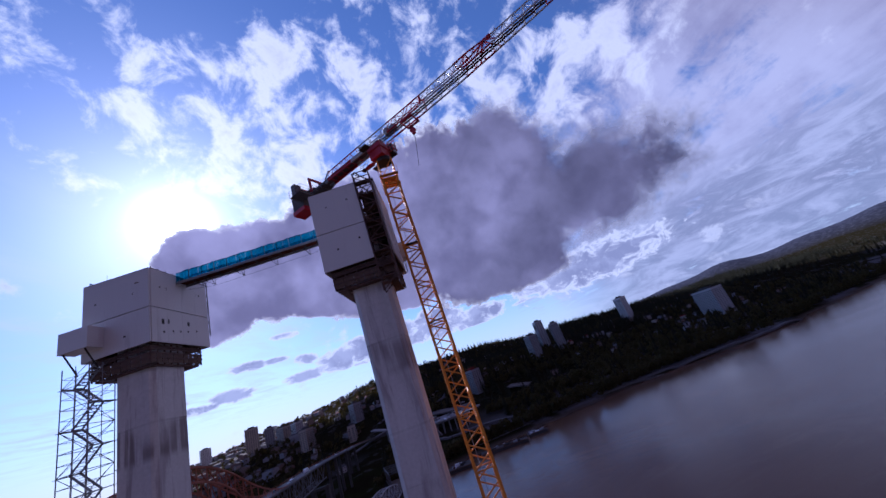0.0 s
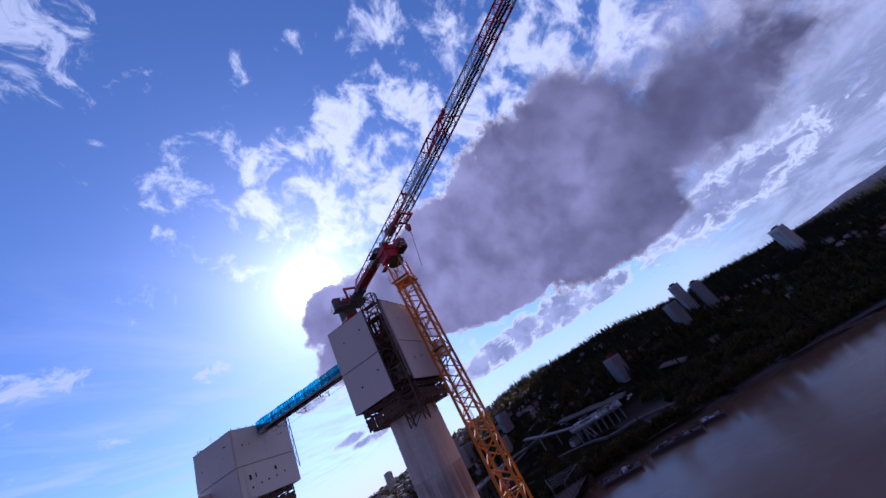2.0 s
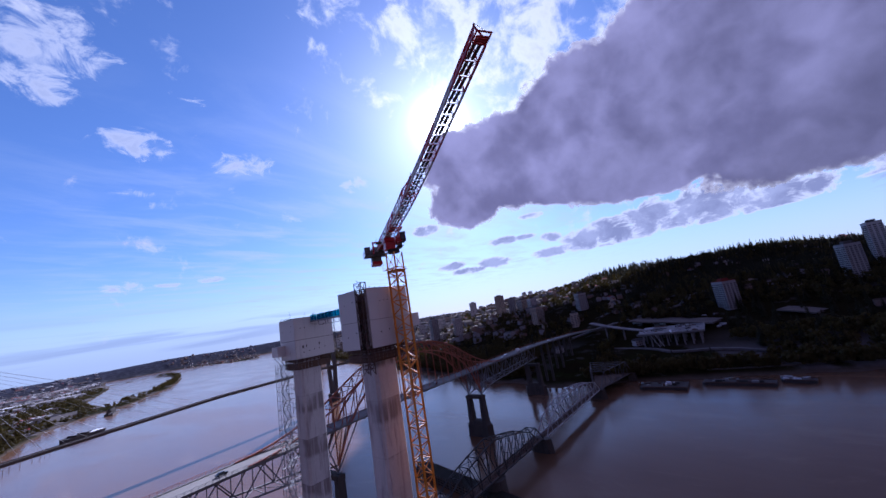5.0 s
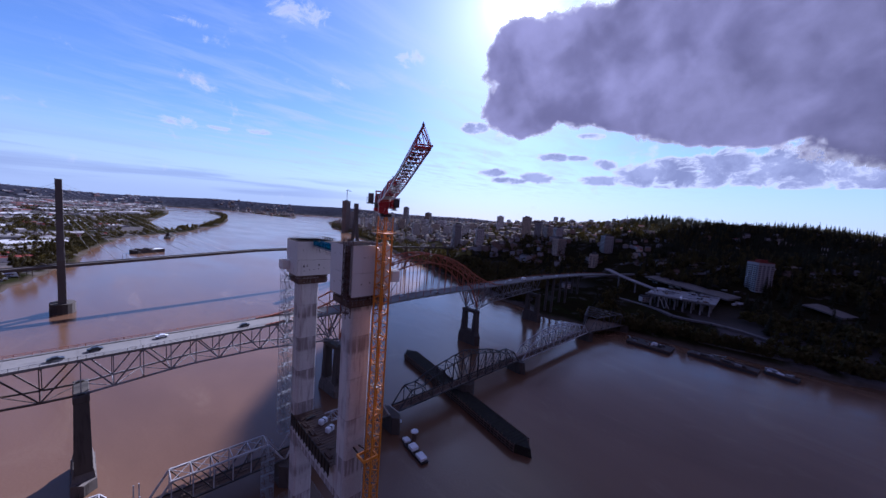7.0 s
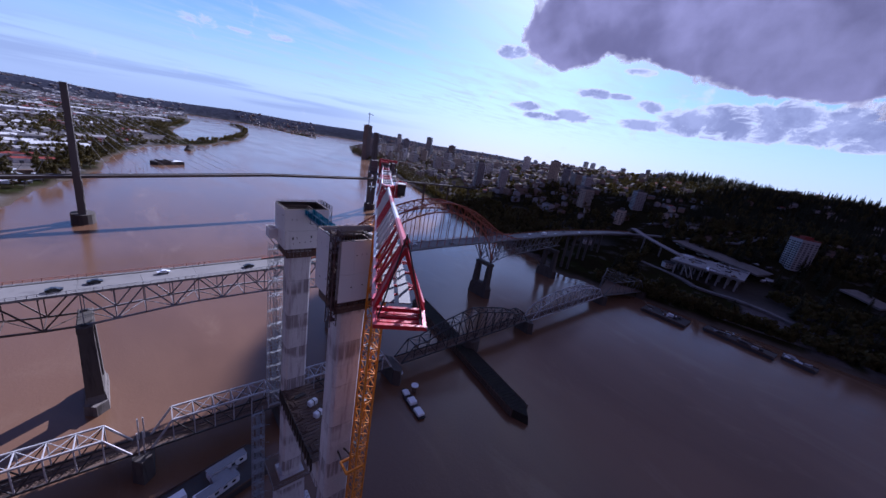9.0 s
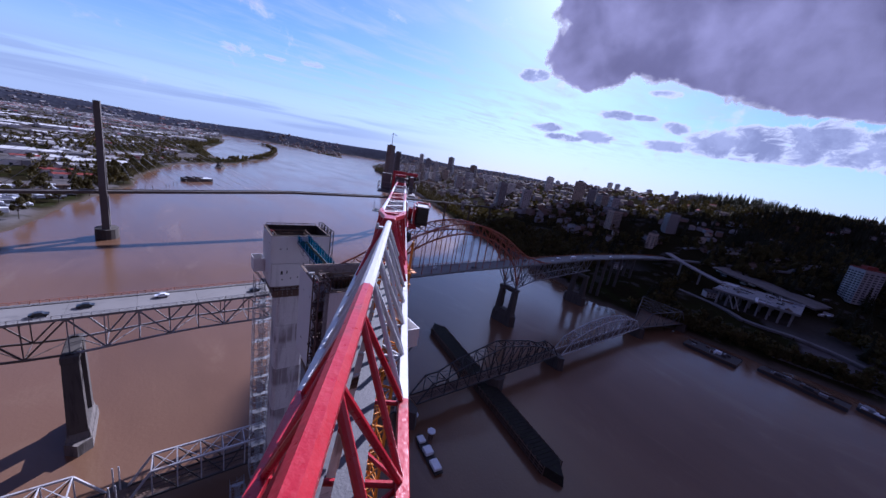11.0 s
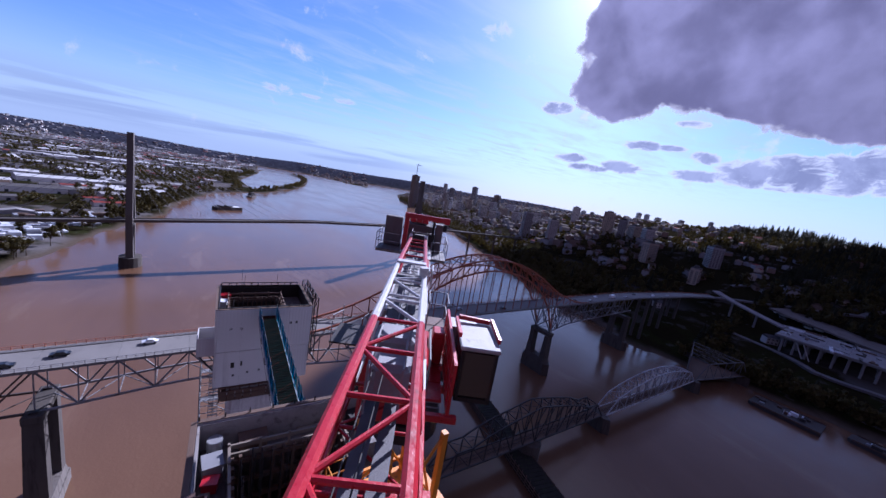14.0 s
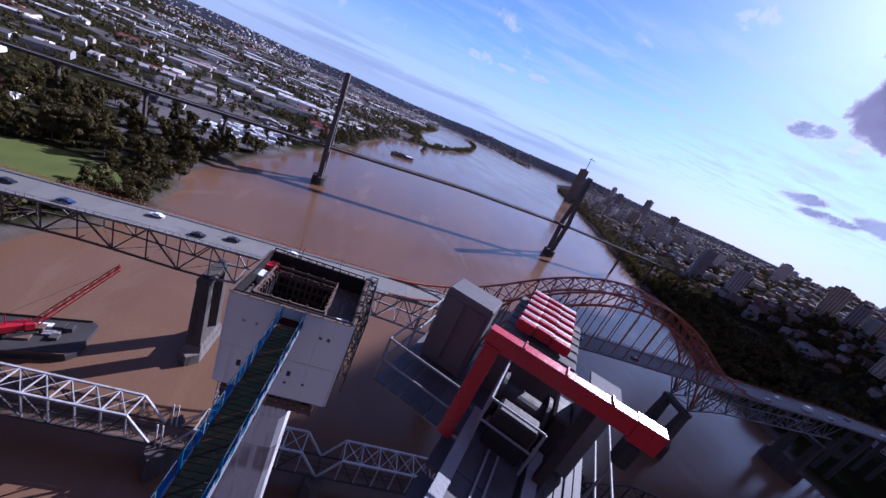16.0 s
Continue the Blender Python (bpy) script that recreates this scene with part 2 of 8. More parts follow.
def cloud_sheet():
    azs, els = np.arange(-58.0, 47.0, 0.7), np.arange(5.0, 45.0, 0.7)
    U, V = np.meshgrid(azs, els, indexing="ij")
    far = 1800 + 25 * np.sin(U * .21 + 1) * np.sin(V * .33)
    A_, E_ = np.radians(U), np.radians(V)
    X, Y, Z = far * np.cos(E_) * np.cos(A_) - 19, far * np.cos(E_) * np.sin(A_) - 28, far * np.sin(E_) + 105
    keep = cloud_lobe(U, V) > -1.0
    idx = np.arange(U.size).reshape(U.shape)
    quads = np.stack([idx[:-1, :-1], idx[1:, :-1], idx[1:, 1:], idx[:-1, 1:]], -1)[keep[:-1, :-1] & keep[1:, 1:]]
    me = bpy.data.meshes.new("cloud")
    me.from_pydata(np.stack([X, Y, Z], -1).reshape(-1, 3).tolist(), [], quads.tolist())
    me.polygons.foreach_set("use_smooth", np.ones(len(quads), bool))
    me.materials.append(cloud_material())
    ob = new("backdrop_cloud", me)
    return tagged(ob, "large low grey rain cloud with bright ragged rims", "cloud", kind="structure")


cloud_sheet()


# ---- materials ----
def surf(name, base, rough=0.7, metal=0.0, var=0.25, scale=0.6, fine=6.0, bump=0.15, stain=None, amount=0.4, spec=0.4, streaks=False, ribs=0.0, lifts=0.0):
    """A surface with broad patches, fine grain and relief, and stains of a second colour; sizes in metres of the place."""
    m = bpy.data.materials.new(name)
    m.use_nodes = True
    q = Graph(m.node_tree)
    pos = q.node("ShaderNodeNewGeometry", out=0)
    if streaks:
        pos_s = q.node("ShaderNodeMapping", {"Vector": pos, "Scale": (1, 1, 0.12)})
    else:
        pos_s = pos
    broad, grain = q.noise(pos_s, scale, 5.0), q.noise(pos, fine, 3.0)
    rnd = q.node("ShaderNodeObjectInfo", out="Random")
    k = q.math("ADD", q.math("MULTIPLY", q.math("SUBTRACT", broad, 0.5), 2.2 * var), q.math("MULTIPLY", q.math("SUBTRACT", grain, 0.5), 1.2 * var))
    k = q.math("ADD", k, q.math("MULTIPLY", q.math("SUBTRACT", rnd, 0.5), 0.5 * var))
    k = q.math("ADD", 1.0, k)
    col = q.mix(1.0, rgb(*base), q.node("ShaderNodeCombineXYZ", (k, k, k)), "MULTIPLY")
    if stain:
        wear = q.noise(pos_s, scale * 2.7, 6.0, 0.65, 0.5)
        col = q.mix(q.ramp(wear, 0.62 - 0.25 * amount, 0.74 - 0.1 * amount), col, rgb(*stain))
    if lifts:
        # rusty damp patches that hang below some of the pour joints
        sz = q.add("ShaderNodeSeparateXYZ", (pos,))
        lift = q.math("FRACT", q.math("DIVIDE", sz.outputs[2], lifts))
        drip = q.noise(q.node("ShaderNodeMapping", {"Vector": pos, "Scale": (1, 1, 0.05)}), 1.6, 4.0)
        where = q.ramp(q.noise(q.node("ShaderNodeMapping", {"Vector": pos, "Scale": (0.5, 0.5, 1)}), 0.11, 2.0), 0.42, 0.52)
        damp = q.math("MULTIPLY", q.math("MULTIPLY", q.ramp(lift, 0.55, 0.66), where), q.ramp(drip, 0.34, 0.56))
        col = q.mix(q.math("MULTIPLY", damp, 0.75), col, rgb(0.13, 0.10, 0.105))
        joint = q.math("MULTIPLY", q.ramp(lift, 0.965, 0.985), 0.14)
        col = q.mix(joint, col, rgb(0.12, 0.11, 0.11))
    r = q.math("ADD", rough, q.math("MULTIPLY", q.math("SUBTRACT", grain, 0.5), 0.3), clamp=True)
    nrm = q.node("ShaderNodeBump", {"Strength": bump, "Distance": 0.05, "Height": grain})
    if ribs:
        sep = q.add("ShaderNodeSeparateXYZ", (pos,))
        wave = q.math("POWER", q.math("ABSOLUTE", q.math("SINE", q.math("MULTIPLY", q.math("ADD", sep.outputs[0], sep.outputs[1]), ribs))), 0.3)
        nrm = q.node("ShaderNodeBump", {"Strength": 0.35, "Distance": 0.03, "Height": wave, "Normal": nrm})
    b = q.node("ShaderNodeBsdfPrincipled", {"Base Color": col, "Roughness": r, "Metallic": metal, "Specular IOR Level": spec, "Normal": nrm})
    q.add("ShaderNodeOutputMaterial", (b,))
    return m


concrete = surf("tower_concrete", (0.46, 0.44, 0.455), 0.85, var=0.28, scale=0.35, fine=3.0, stain=(0.30, 0.27, 0.285), amount=0.5, streaks=True, lifts=8.8)
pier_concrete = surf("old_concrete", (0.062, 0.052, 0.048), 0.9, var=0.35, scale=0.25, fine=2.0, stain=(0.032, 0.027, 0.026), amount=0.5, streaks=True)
panel_white = surf("formwork_panel", (0.528, 0.512, 0.528), 0.55, var=0.06, scale=0.25, fine=5.0, bump=0.05, stain=(0.416, 0.400, 0.416), amount=0.15, streaks=True, ribs=11.0)
dark_steel = surf("dark_steel", (0.023, 0.020, 0.021), 0.6, 0.3, var=0.4, scale=1.0, fine=9.0, stain=(0.050, 0.025, 0.017), amount=0.4)
rust_steel = surf("rusty_scaffold_steel", (0.075, 0.042, 0.038), 0.75, 0.1, var=0.4, scale=1.0, fine=9.0, stain=(0.13, 0.06, 0.045), amount=0.4)
timber = surf("brown_timber", (0.096, 0.060, 0.045), 0.85, var=0.4, scale=1.2, fine=14.0)
crane_yellow = surf("yellow_paint", (0.56, 0.195, 0.012), 0.45, var=0.15, scale=0.8, fine=12.0, stain=(0.245, 0.116, 0.034), amount=0.25)
crane_red = surf("red_paint", (0.34, 0.012, 0.022), 0.32, var=0.14, scale=1.0, fine=12.0, stain=(0.202, 0.028, 0.026), amount=0.25)
crane_white = surf("white_paint", (0.44, 0.435, 0.45), 0.4, var=0.1, scale=1.0, fine=12.0, stain=(0.326, 0.303, 0.303), amount=0.3)
galv = surf("galvanised_steel", (0.20, 0.20, 0.22), 0.6, 0.1, var=0.2, scale=1.5, fine=16.0)
grating = surf("grey_grating", (0.075, 0.072, 0.082), 0.65, 0.2, var=0.3, scale=2.0, fine=30.0)
ballast_grey = surf("ballast_concrete", (0.100, 0.095, 0.098), 0.9, var=0.2, scale=1.0, fine=9.0, stain=(0.063, 0.058, 0.058), amount=0.4)
arch_orange = surf("orange_bridge_paint", (0.312, 0.090, 0.045), 0.6, var=0.25, scale=0.15, fine=2.0, stain=(0.168, 0.060, 0.036), amount=0.35)
truss_grey = surf("grey_bridge_paint", (0.191, 0.184, 0.197), 0.6, 0.1, var=0.25, scale=0.12, fine=2.0, stain=(0.128, 0.083, 0.064), amount=0.35)
rail_light = surf("pale_bridge_paint", (0.360, 0.351, 0.369), 0.6, 0.1, var=0.25, scale=0.15, fine=2.0, stain=(0.216, 0.162, 0.135), amount=0.35)
rail_dark = surf("weathered_bridge_steel", (0.041, 0.037, 0.039), 0.7, 0.2, var=0.35, scale=0.2, fine=3.0, stain=(0.064, 0.037, 0.025), amount=0.35)
asphalt = surf("road_asphalt", (0.156, 0.146, 0.143), 0.85, var=0.2, scale=0.08, fine=3.0, stain=(0.116, 0.109, 0.109), amount=0.35)
sky_concrete = surf("skybridge_concrete", (0.089, 0.079, 0.079), 0.9, var=0.2, scale=0.08, fine=1.0, stain=(0.058, 0.053, 0.053), amount=0.35, streaks=True)
lining_grey = surf("lining_board", (0.21, 0.195, 0.20), 0.85, var=0.3, scale=0.6, fine=5.0, stain=(0.11, 0.10, 0.10), amount=0.45)
tarp_white = surf("white_tarp", (0.595, 0.612, 0.663), 0.6, var=0.12, scale=0.7, fine=6.0)
glass_dark = surf("tinted_cab_glass", (0.02, 0.022, 0.028), 0.08, var=0.1, scale=0.5, fine=2.0, bump=0.0, spec=0.6)


def net_material():
    m = bpy.data.materials.new("blue_mesh")
    m.use_nodes = True
    q = Graph(m.node_tree)
    n = q.noise(q.node("ShaderNodeNewGeometry", out=0), 2.5, 4.0)
    bs = q.node("ShaderNodeBsdfDiffuse", {"Color": q.mix(n, rgb(0.004, 0.009, 0.050), rgb(0.006, 0.016, 0.085))})
    tr = q.node("ShaderNodeBsdfTranslucent", {"Color": rgb(0.012, 0.12, 0.26)})
    gaps = q.node("ShaderNodeBsdfTransparent", {"Color": rgb(0.26, 0.84, 0.95)})
    body = q.node("ShaderNodeMixShader", (0.08, bs, tr))
    q.add("ShaderNodeOutputMaterial", (q.node("ShaderNodeMixShader", (q.ramp(n, 0.3, 0.7, 0.60, 0.78), body, gaps)),))
    return m


net_blue = net_material()


# ---- building tools ----
def mesh_of(name, bm, mat):
    me = bpy.data.meshes.new(name)
    bm.to_mesh(me)
    bm.free()
    if mat:
        me.materials.append(mat)
    return me


def part(name, bm, mat, parent=None, label=""):
    ob = new(name, mesh_of(name, bm, mat))
    if parent:
        ob.parent = parent
    return tagged(ob, label) if label else ob


def thing(name, label, category, m=None, group="", kind=""):
    ob = new(name)
    if m is not None:
        ob.matrix_basis = m
    return tagged(ob, label, category, group, kind)


def add_box(bm, x0, x1, y0, y1, z0, z1, bevel=0.0):
    v = [bm.verts.new((x, y, z)) for x in (x0, x1) for y in (y0, y1) for z in (z0, z1)]
    fs = [bm.faces.new([v[i] for i in f]) for f in ((0, 1, 3, 2), (4, 6, 7, 5), (0, 4, 5, 1), (2, 3, 7, 6), (0, 2, 6, 4), (1, 5, 7, 3))]
    if bevel:
        bmesh.ops.bevel(bm, geom=list({e for f in fs for e in f.edges}), offset=bevel, segments=1, affect="EDGES")
    return fs


def box_bm(*a, **k):
    bm = bmesh.new()
    add_box(bm, *a, **k)
    return bm


def add_prism(bm, poly, z0, z1, scale_top=1.0, shift=(0, 0)):
    cx, cy = sum(p[0] for p in poly) / len(poly), sum(p[1] for p in poly) / len(poly)
    lo = [bm.verts.new((x, y, z0)) for x, y in poly]
    hi = [bm.verts.new((cx + (x - cx) * scale_top + shift[0], cy + (y - cy) * scale_top + shift[1], z1)) for x, y in poly]
    bm.faces.new(lo[::-1])
    bm.faces.new(hi)
    n = len(poly)
    for i in range(n):
        bm.faces.new((lo[i], lo[(i + 1) % n], hi[(i + 1) % n], hi[i]))


def profile(kind):
    if kind == "tube":
        return [(0.5 * math.cos(i * math.pi / 4 + 0.39), 0.5 * math.sin(i * math.pi / 4 + 0.39)) for i in range(8)]
    if kind == "ibeam":
        return [(-.5, -.5), (.5, -.5), (.5, -.36), (.12, -.36), (.12, .36), (.5, .36), (.5, .5), (-.5, .5), (-.5, .36), (-.12, .36), (-.12, -.36), (-.5, -.36)]
    return [(-.5, -.44), (-.44, -.5), (.44, -.5), (.5, -.44), (.5, .44), (.44, .5), (-.44, .5), (-.5, .44)]


UNIT = {}


def unit(kind, mat):
    key = (kind, mat.name)
    if key not in UNIT:
        bm = bmesh.new()
        add_prism(bm, profile(kind), -0.5, 0.5)
        UNIT[key] = mesh_of(kind + "_" + mat.name, bm, mat)
    return UNIT[key]


def member(name, a, b, w, h, mat, parent, kind="bar"):
    """A straight bar of width w and height h from a to b, in the parent's own space."""
    a, b = Vector(a), Vector(b)
    d = b - a
    side = d.cross((0, 0, 1))
    side = Vector((1, 0, 0)) if side.length < 1e-4 * d.length else side.normalized()
    zz = d.normalized()
    up = zz.cross(side)
    m = Matrix((side * w, up * h, d)).transposed().to_4x4()
    m.translation = (a + b) / 2
    ob = new(name, unit(kind, mat))
    ob.parent = parent
    ob.matrix_basis = m
    return ob


def bar_into(bm, a, b, w, h=None, kind="bar"):
    """The same bar, joined into a mesh."""
    h = h or w
    a, b = Vector(a), Vector(b)
    d = b - a
    side = d.cross((0, 0, 1))
    side = Vector((1, 0, 0)) if side.length < 1e-4 * d.length else side.normalized()
    up = d.normalized().cross(side)
    p = profile(kind)
    if kind == "bar":
        p = [(-.5, -.5), (.5, -.5), (.5, .5), (-.5, .5)]
    lo = [bm.verts.new(a + side * x * w + up * y * h) for x, y in p]
    hi = [bm.verts.new(b + side * x * w + up * y * h) for x, y in p]
    bm.faces.new(lo[::-1])
    bm.faces.new(hi)
    for i in range(len(p)):
        bm.faces.new((lo[i], lo[(i + 1) % len(p)], hi[(i + 1) % len(p)], hi[i]))


def lerp(a, b, t):
    return a + (b - a) * t


# ---- ground and river ----
SOUTH_Y, SOUTH_X = (-5200, -2000, -500, 0, 110, 160, 205, 250, 306, 363, 417, 510, 635, 677, 882, 1051, 1160, 1241, 1623, 2054, 2562, 2950, 3060, 3140, 3800, 4900), \
                   (-600, -420, -290, -205, -150, -128, -108, -122, -134, -128, -112, -89, -59, -45, -15, 30, 100, 187, 378, 523, 655, 700, 660, 410, 500, 640)
NORTH_Y, NORTH_X = (-5200, -2500, -1300, -743, -471, -311, -86, -25, 12, 106, 150, 203, 465, 607, 1023, 1500, 1689, 2250, 2927, 4000, 4900), \
                   (2200, 1150, 640, 470, 400, 408, 384, 374, 362, 338, 362, 376, 481, 535, 706, 880, 939, 1219, 1700, 2500, 3200)


def lagoon(x, y):
    """Depth inside the still backwater behind the wooded spit; below 0 outside."""
    inner = np.interp(y, (1300, 1434, 1753, 2549, 3140), (150, 150, 160, 330, 420))
    outer = south_shore(y) - np.interp(y, (1300, 2000, 3060), (60, 44, 30))
    return np.minimum(np.minimum(x - inner, outer - x), np.minimum(y - 1330, 3150 - y))


def island(x, y):
    """Distance inside the flat island that parts the river far downstream."""
    lo, hi = np.interp(y, (2700, 4300, 4900), (1180, 1000, 980)), np.interp(y, (2700, 4000, 4900), (1185, 1750, 2300))
    return np.minimum(np.minimum(x - lo, hi - x), y - 2700)


def south_shore(y):
    return np.interp(y, SOUTH_Y, SOUTH_X)


def north_shore(y):
    return np.interp(y, NORTH_Y, NORTH_X)


def step(v, a, b):
    t = np.clip((v - a) / (b - a), 0, 1)
    return t * t * (3 - 2 * t)


def land_height(x, y):
    """Ground height: bed of the river, flats to the south, a wooded hill to the north, ridges all round."""
    x, y = np.asarray(x, float), np.asarray(y, float)
    wob = 6 * np.sin(y * 0.021) + 4 * np.sin(y * 0.057 + 1) + 2.5 * np.sin(y * 0.13 + x * 0.01)
    dn, ds = x - north_shore(y) - wob * 0.5, south_shore(y) - x + wob * 0.5
    lumps = 9 * np.sin(x * 0.0061 + 1.3) * np.sin(y * 0.0053) + 5 * np.sin(x * 0.013) * np.sin(y * 0.017 + 2)
    crest = np.interp(y, (-2500, -1200, -500, -100, 200, 600, 1100, 1900, 3000), (70, 84, 108, 142, 134, 108, 76, 46, 30))
    hill = crest * (0.10 * step(dn, 25, 90) + 0.40 * step(dn, 120, 420) + 0.5 * step(dn, 380, 950)) * (1 + lumps / 90)
    north = -3 + 6.5 * step(dn, -6, 8) + hill
    south = -3 + 6.0 * step(ds, -6, 10) + 0.04 * np.clip(ds, 0, 100) * 0 + (98 + lumps * 1.6) * step(ds, 1250, 2500) * np.interp(y, (600, 1800, 3200), (1.0, 0.9, 0.25))
    h = np.maximum(np.where(dn > -20, north, -3), np.where(ds > -20, south, -3))
    h = h * (1 - step(lagoon(x, y), 0, 10)) - 3 * step(lagoon(x, y), 0, 10)
    isle = island(x, y)
    h = np.maximum(h, -3 + 6 * step(isle, 0, 25))
    r = np.hypot(x, y)
    land = ((dn > 30) | (ds > 30)) & (lagoon(x, y) < 0)
    rim = step(r, 4250, 4780) * (104 + 12 * np.sin(np.arctan2(y, x) * 7) + 9 * np.sin(np.arctan2(y, x) * 19 + 1))
    mount = step(r, 4000, 4750) * np.exp(-((np.degrees(np.arctan2(y, x)) + 50) / 24) ** 2) * (96 + 26 * np.sin(np.arctan2(y, x) * 23) + 16 * np.sin(np.arctan2(y, x) * 47))
    return np.where(land, np.maximum(h, 0), h) + np.where(r > 4250, np.maximum(rim - np.maximum(h, 0) * step(r, 4250, 4780), 0), 0) + mount


def grid_lines(lo, hi, dense_lo, dense_hi, near, far):
    out, v = [], lo
    while v < hi:
        out.append(v)
        gap = max(dense_lo - v, v - dense_hi, 0)
        v += near + (far - near) * min(gap / 2500, 1)
    return np.array(out + [hi])


gx = grid_lines(-4800, 4800, -300, 900, 14, 110)
gy = grid_lines(-4800, 4800, -700, 2900, 15, 110)
GX, GY = np.meshgrid(gx, gy, indexing="ij")
GZ = land_height(GX, GY)


def sheet_mesh(name, X, Y, Z, mat):
    nx, ny = X.shape
    idx = np.arange(nx * ny).reshape(nx, ny)
    quads = np.stack([idx[:-1, :-1], idx[1:, :-1], idx[1:, 1:], idx[:-1, 1:]], -1).reshape(-1, 4)
    me = bpy.data.meshes.new(name)
    me.from_pydata(np.stack([X, Y, Z], -1).reshape(-1, 3).tolist(), [], quads.tolist())
    me.polygons.foreach_set("use_smooth", np.ones(len(quads), bool))
    me.materials.append(mat)
    return me


def ground_material():
    m = bpy.data.materials.new("river_land")
    m.use_nodes = True
    q = Graph(m.node_tree)
    pos = q.node("ShaderNodeNewGeometry", out=0)
    n1, n2, n3 = q.noise(pos, 0.006, 6.0, 0.6), q.noise(pos, 0.035, 5.0, 0.6), q.noise(pos, 0.25, 4.0, 0.6)
    sep = q.add("ShaderNodeSeparateXYZ", (pos,))
    wood = q.mix(n3, rgb(0.010, 0.0095, 0.0055), rgb(0.024, 0.020, 0.010))
    grass = q.mix(n3, rgb(0.0134, 0.0173, 0.0052), rgb(0.0268, 0.0281, 0.0108))
    yard = q.mix(n3, rgb(0.085, 0.078, 0.082), rgb(0.15, 0.138, 0.14))
    flat = q.ramp(sep.outputs[2], 24.0, 8.0)
    col = q.mix(q.math("MULTIPLY", q.ramp(n2, 0.45, 0.58), flat), wood, grass)
    col = q.mix(q.math("MULTIPLY", q.ramp(n1, 0.49, 0.55), flat), col, yard)
    col = q.mix(q.math("MULTIPLY", q.ramp(n2, 0.58, 0.62), 0.55), col, rgb(0.0713, 0.0648, 0.0626))
    # far ridges: woodland tone with the blue of distance haze painted in
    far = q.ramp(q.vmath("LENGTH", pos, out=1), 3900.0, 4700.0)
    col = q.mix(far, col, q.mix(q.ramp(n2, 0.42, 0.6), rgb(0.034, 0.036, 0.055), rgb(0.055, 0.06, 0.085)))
    mud = q.ramp(sep.outputs[2], 3.2, 0.4)
    col = q.mix(mud, col, q.mix(n3, rgb(0.0583, 0.0446, 0.0360), rgb(0.1116, 0.0893, 0.0713)))
    bump = q.node("ShaderNodeBump", {"Strength": 0.4, "Distance": 1.0, "Height": n3})
    b = q.node("ShaderNodeBsdfDiffuse", {"Color": col, "Roughness": 0.3, "Normal": bump})
    q.add("ShaderNodeOutputMaterial", (b,))
    return m


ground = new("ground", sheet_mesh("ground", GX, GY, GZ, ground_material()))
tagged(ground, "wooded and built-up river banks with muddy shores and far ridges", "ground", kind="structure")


def water_material():
    m = bpy.data.materials.new("muddy_river")
    m.use_nodes = True
    q = Graph(m.node_tree)
    pos = q.node("ShaderNodeNewGeometry", out=0)
    flow = q.node("ShaderNodeMapping", {"Vector": pos, "Rotation": (0, 0, radians(12)), "Scale": (1.0, 0.35, 1.0)})
    n0, n1, n2 = q.noise(flow, 0.012, 5.0, 0.55, 0.6), q.noise(flow, 0.09, 5.0, 0.6, 0.8), q.noise(pos, 0.7, 4.0, 0.6, 0.3)
    col = q.mix(q.ramp(n0, 0.35, 0.65), rgb(0.108, 0.058, 0.035), rgb(0.135, 0.074, 0.045))
    silt = q.noise(flow, 0.022, 7.0, 0.66, 1.2)
    col = q.mix(q.math("MULTIPLY", q.ramp(silt, 0.54, 0.68), 0.45), col, rgb(0.178, 0.112, 0.074))
    rough = q.math("ADD", 0.15, q.math("MULTIPLY", q.ramp(n0, 0.4, 0.65), 0.07))
    h = q.math("ADD", q.math("MULTIPLY", n2, 0.6), q.math("MULTIPLY", n1, 0.12))
    bump = q.node("ShaderNodeBump", {"Strength": 0.13, "Distance": 0.8, "Height": h})
    b = q.node("ShaderNodeBsdfPrincipled", {"Base Color": col, "Roughness": rough, "IOR": 1.33, "Specular IOR Level": 0.5, "Normal": bump})
    q.add("ShaderNodeOutputMaterial", (b,))
    return m


wx = np.linspace(-4790, 4790, 40)
WX, WY = np.meshgrid(wx, wx, indexing="ij")
water = new("water", sheet_mesh("water", WX, WY, WX * 0, water_material()))
tagged(water, "wide muddy brown river with a faintly rippled surface", "river", kind="structure")


# ---- the new bridge tower: two concrete legs with climbing platforms, a gangway between them ----
TOWER = pose(-1.2, -0.7, 0, 0, 0, -4)


def tower_leg(y, top):
    leg = thing("bridge_tower", "bare grey concrete bridge tower leg with pour marks", "bridge tower", TOWER, "legs of the new bridge tower")
    lift = 4.4
    n, z = 0, 4.0
    cut = 0.45
    while z < top:
        z1 = min(z + lift, top)
        w, d = 2.4, 2.1
        poly = [(-w - .8 + cut, y - d), (w - .8 - cut, y - d), (w - .8, y - d + cut), (w - .8, y + d - cut), (w - .8 - cut, y + d), (-w - .8 + cut, y + d), (-w - .8, y + d - cut), (-w - .8, y - d + cut)]
        bm = bmesh.new()
        add_prism(bm, poly, z, z1 - 0.05)
        cx, cy = -.8, y
        add_prism(bm, [(cx + (px - cx) * 0.985, cy + (py - cy) * 0.985) for px, py in poly], z1 - 0.05, z1)
        part("concrete_lift", bm, concrete, leg)
        n, z = n + 1, z1
    return leg


leg_a = tower_leg(-13.6, 101.5)
leg_b = tower_leg(13.0, 101.0)


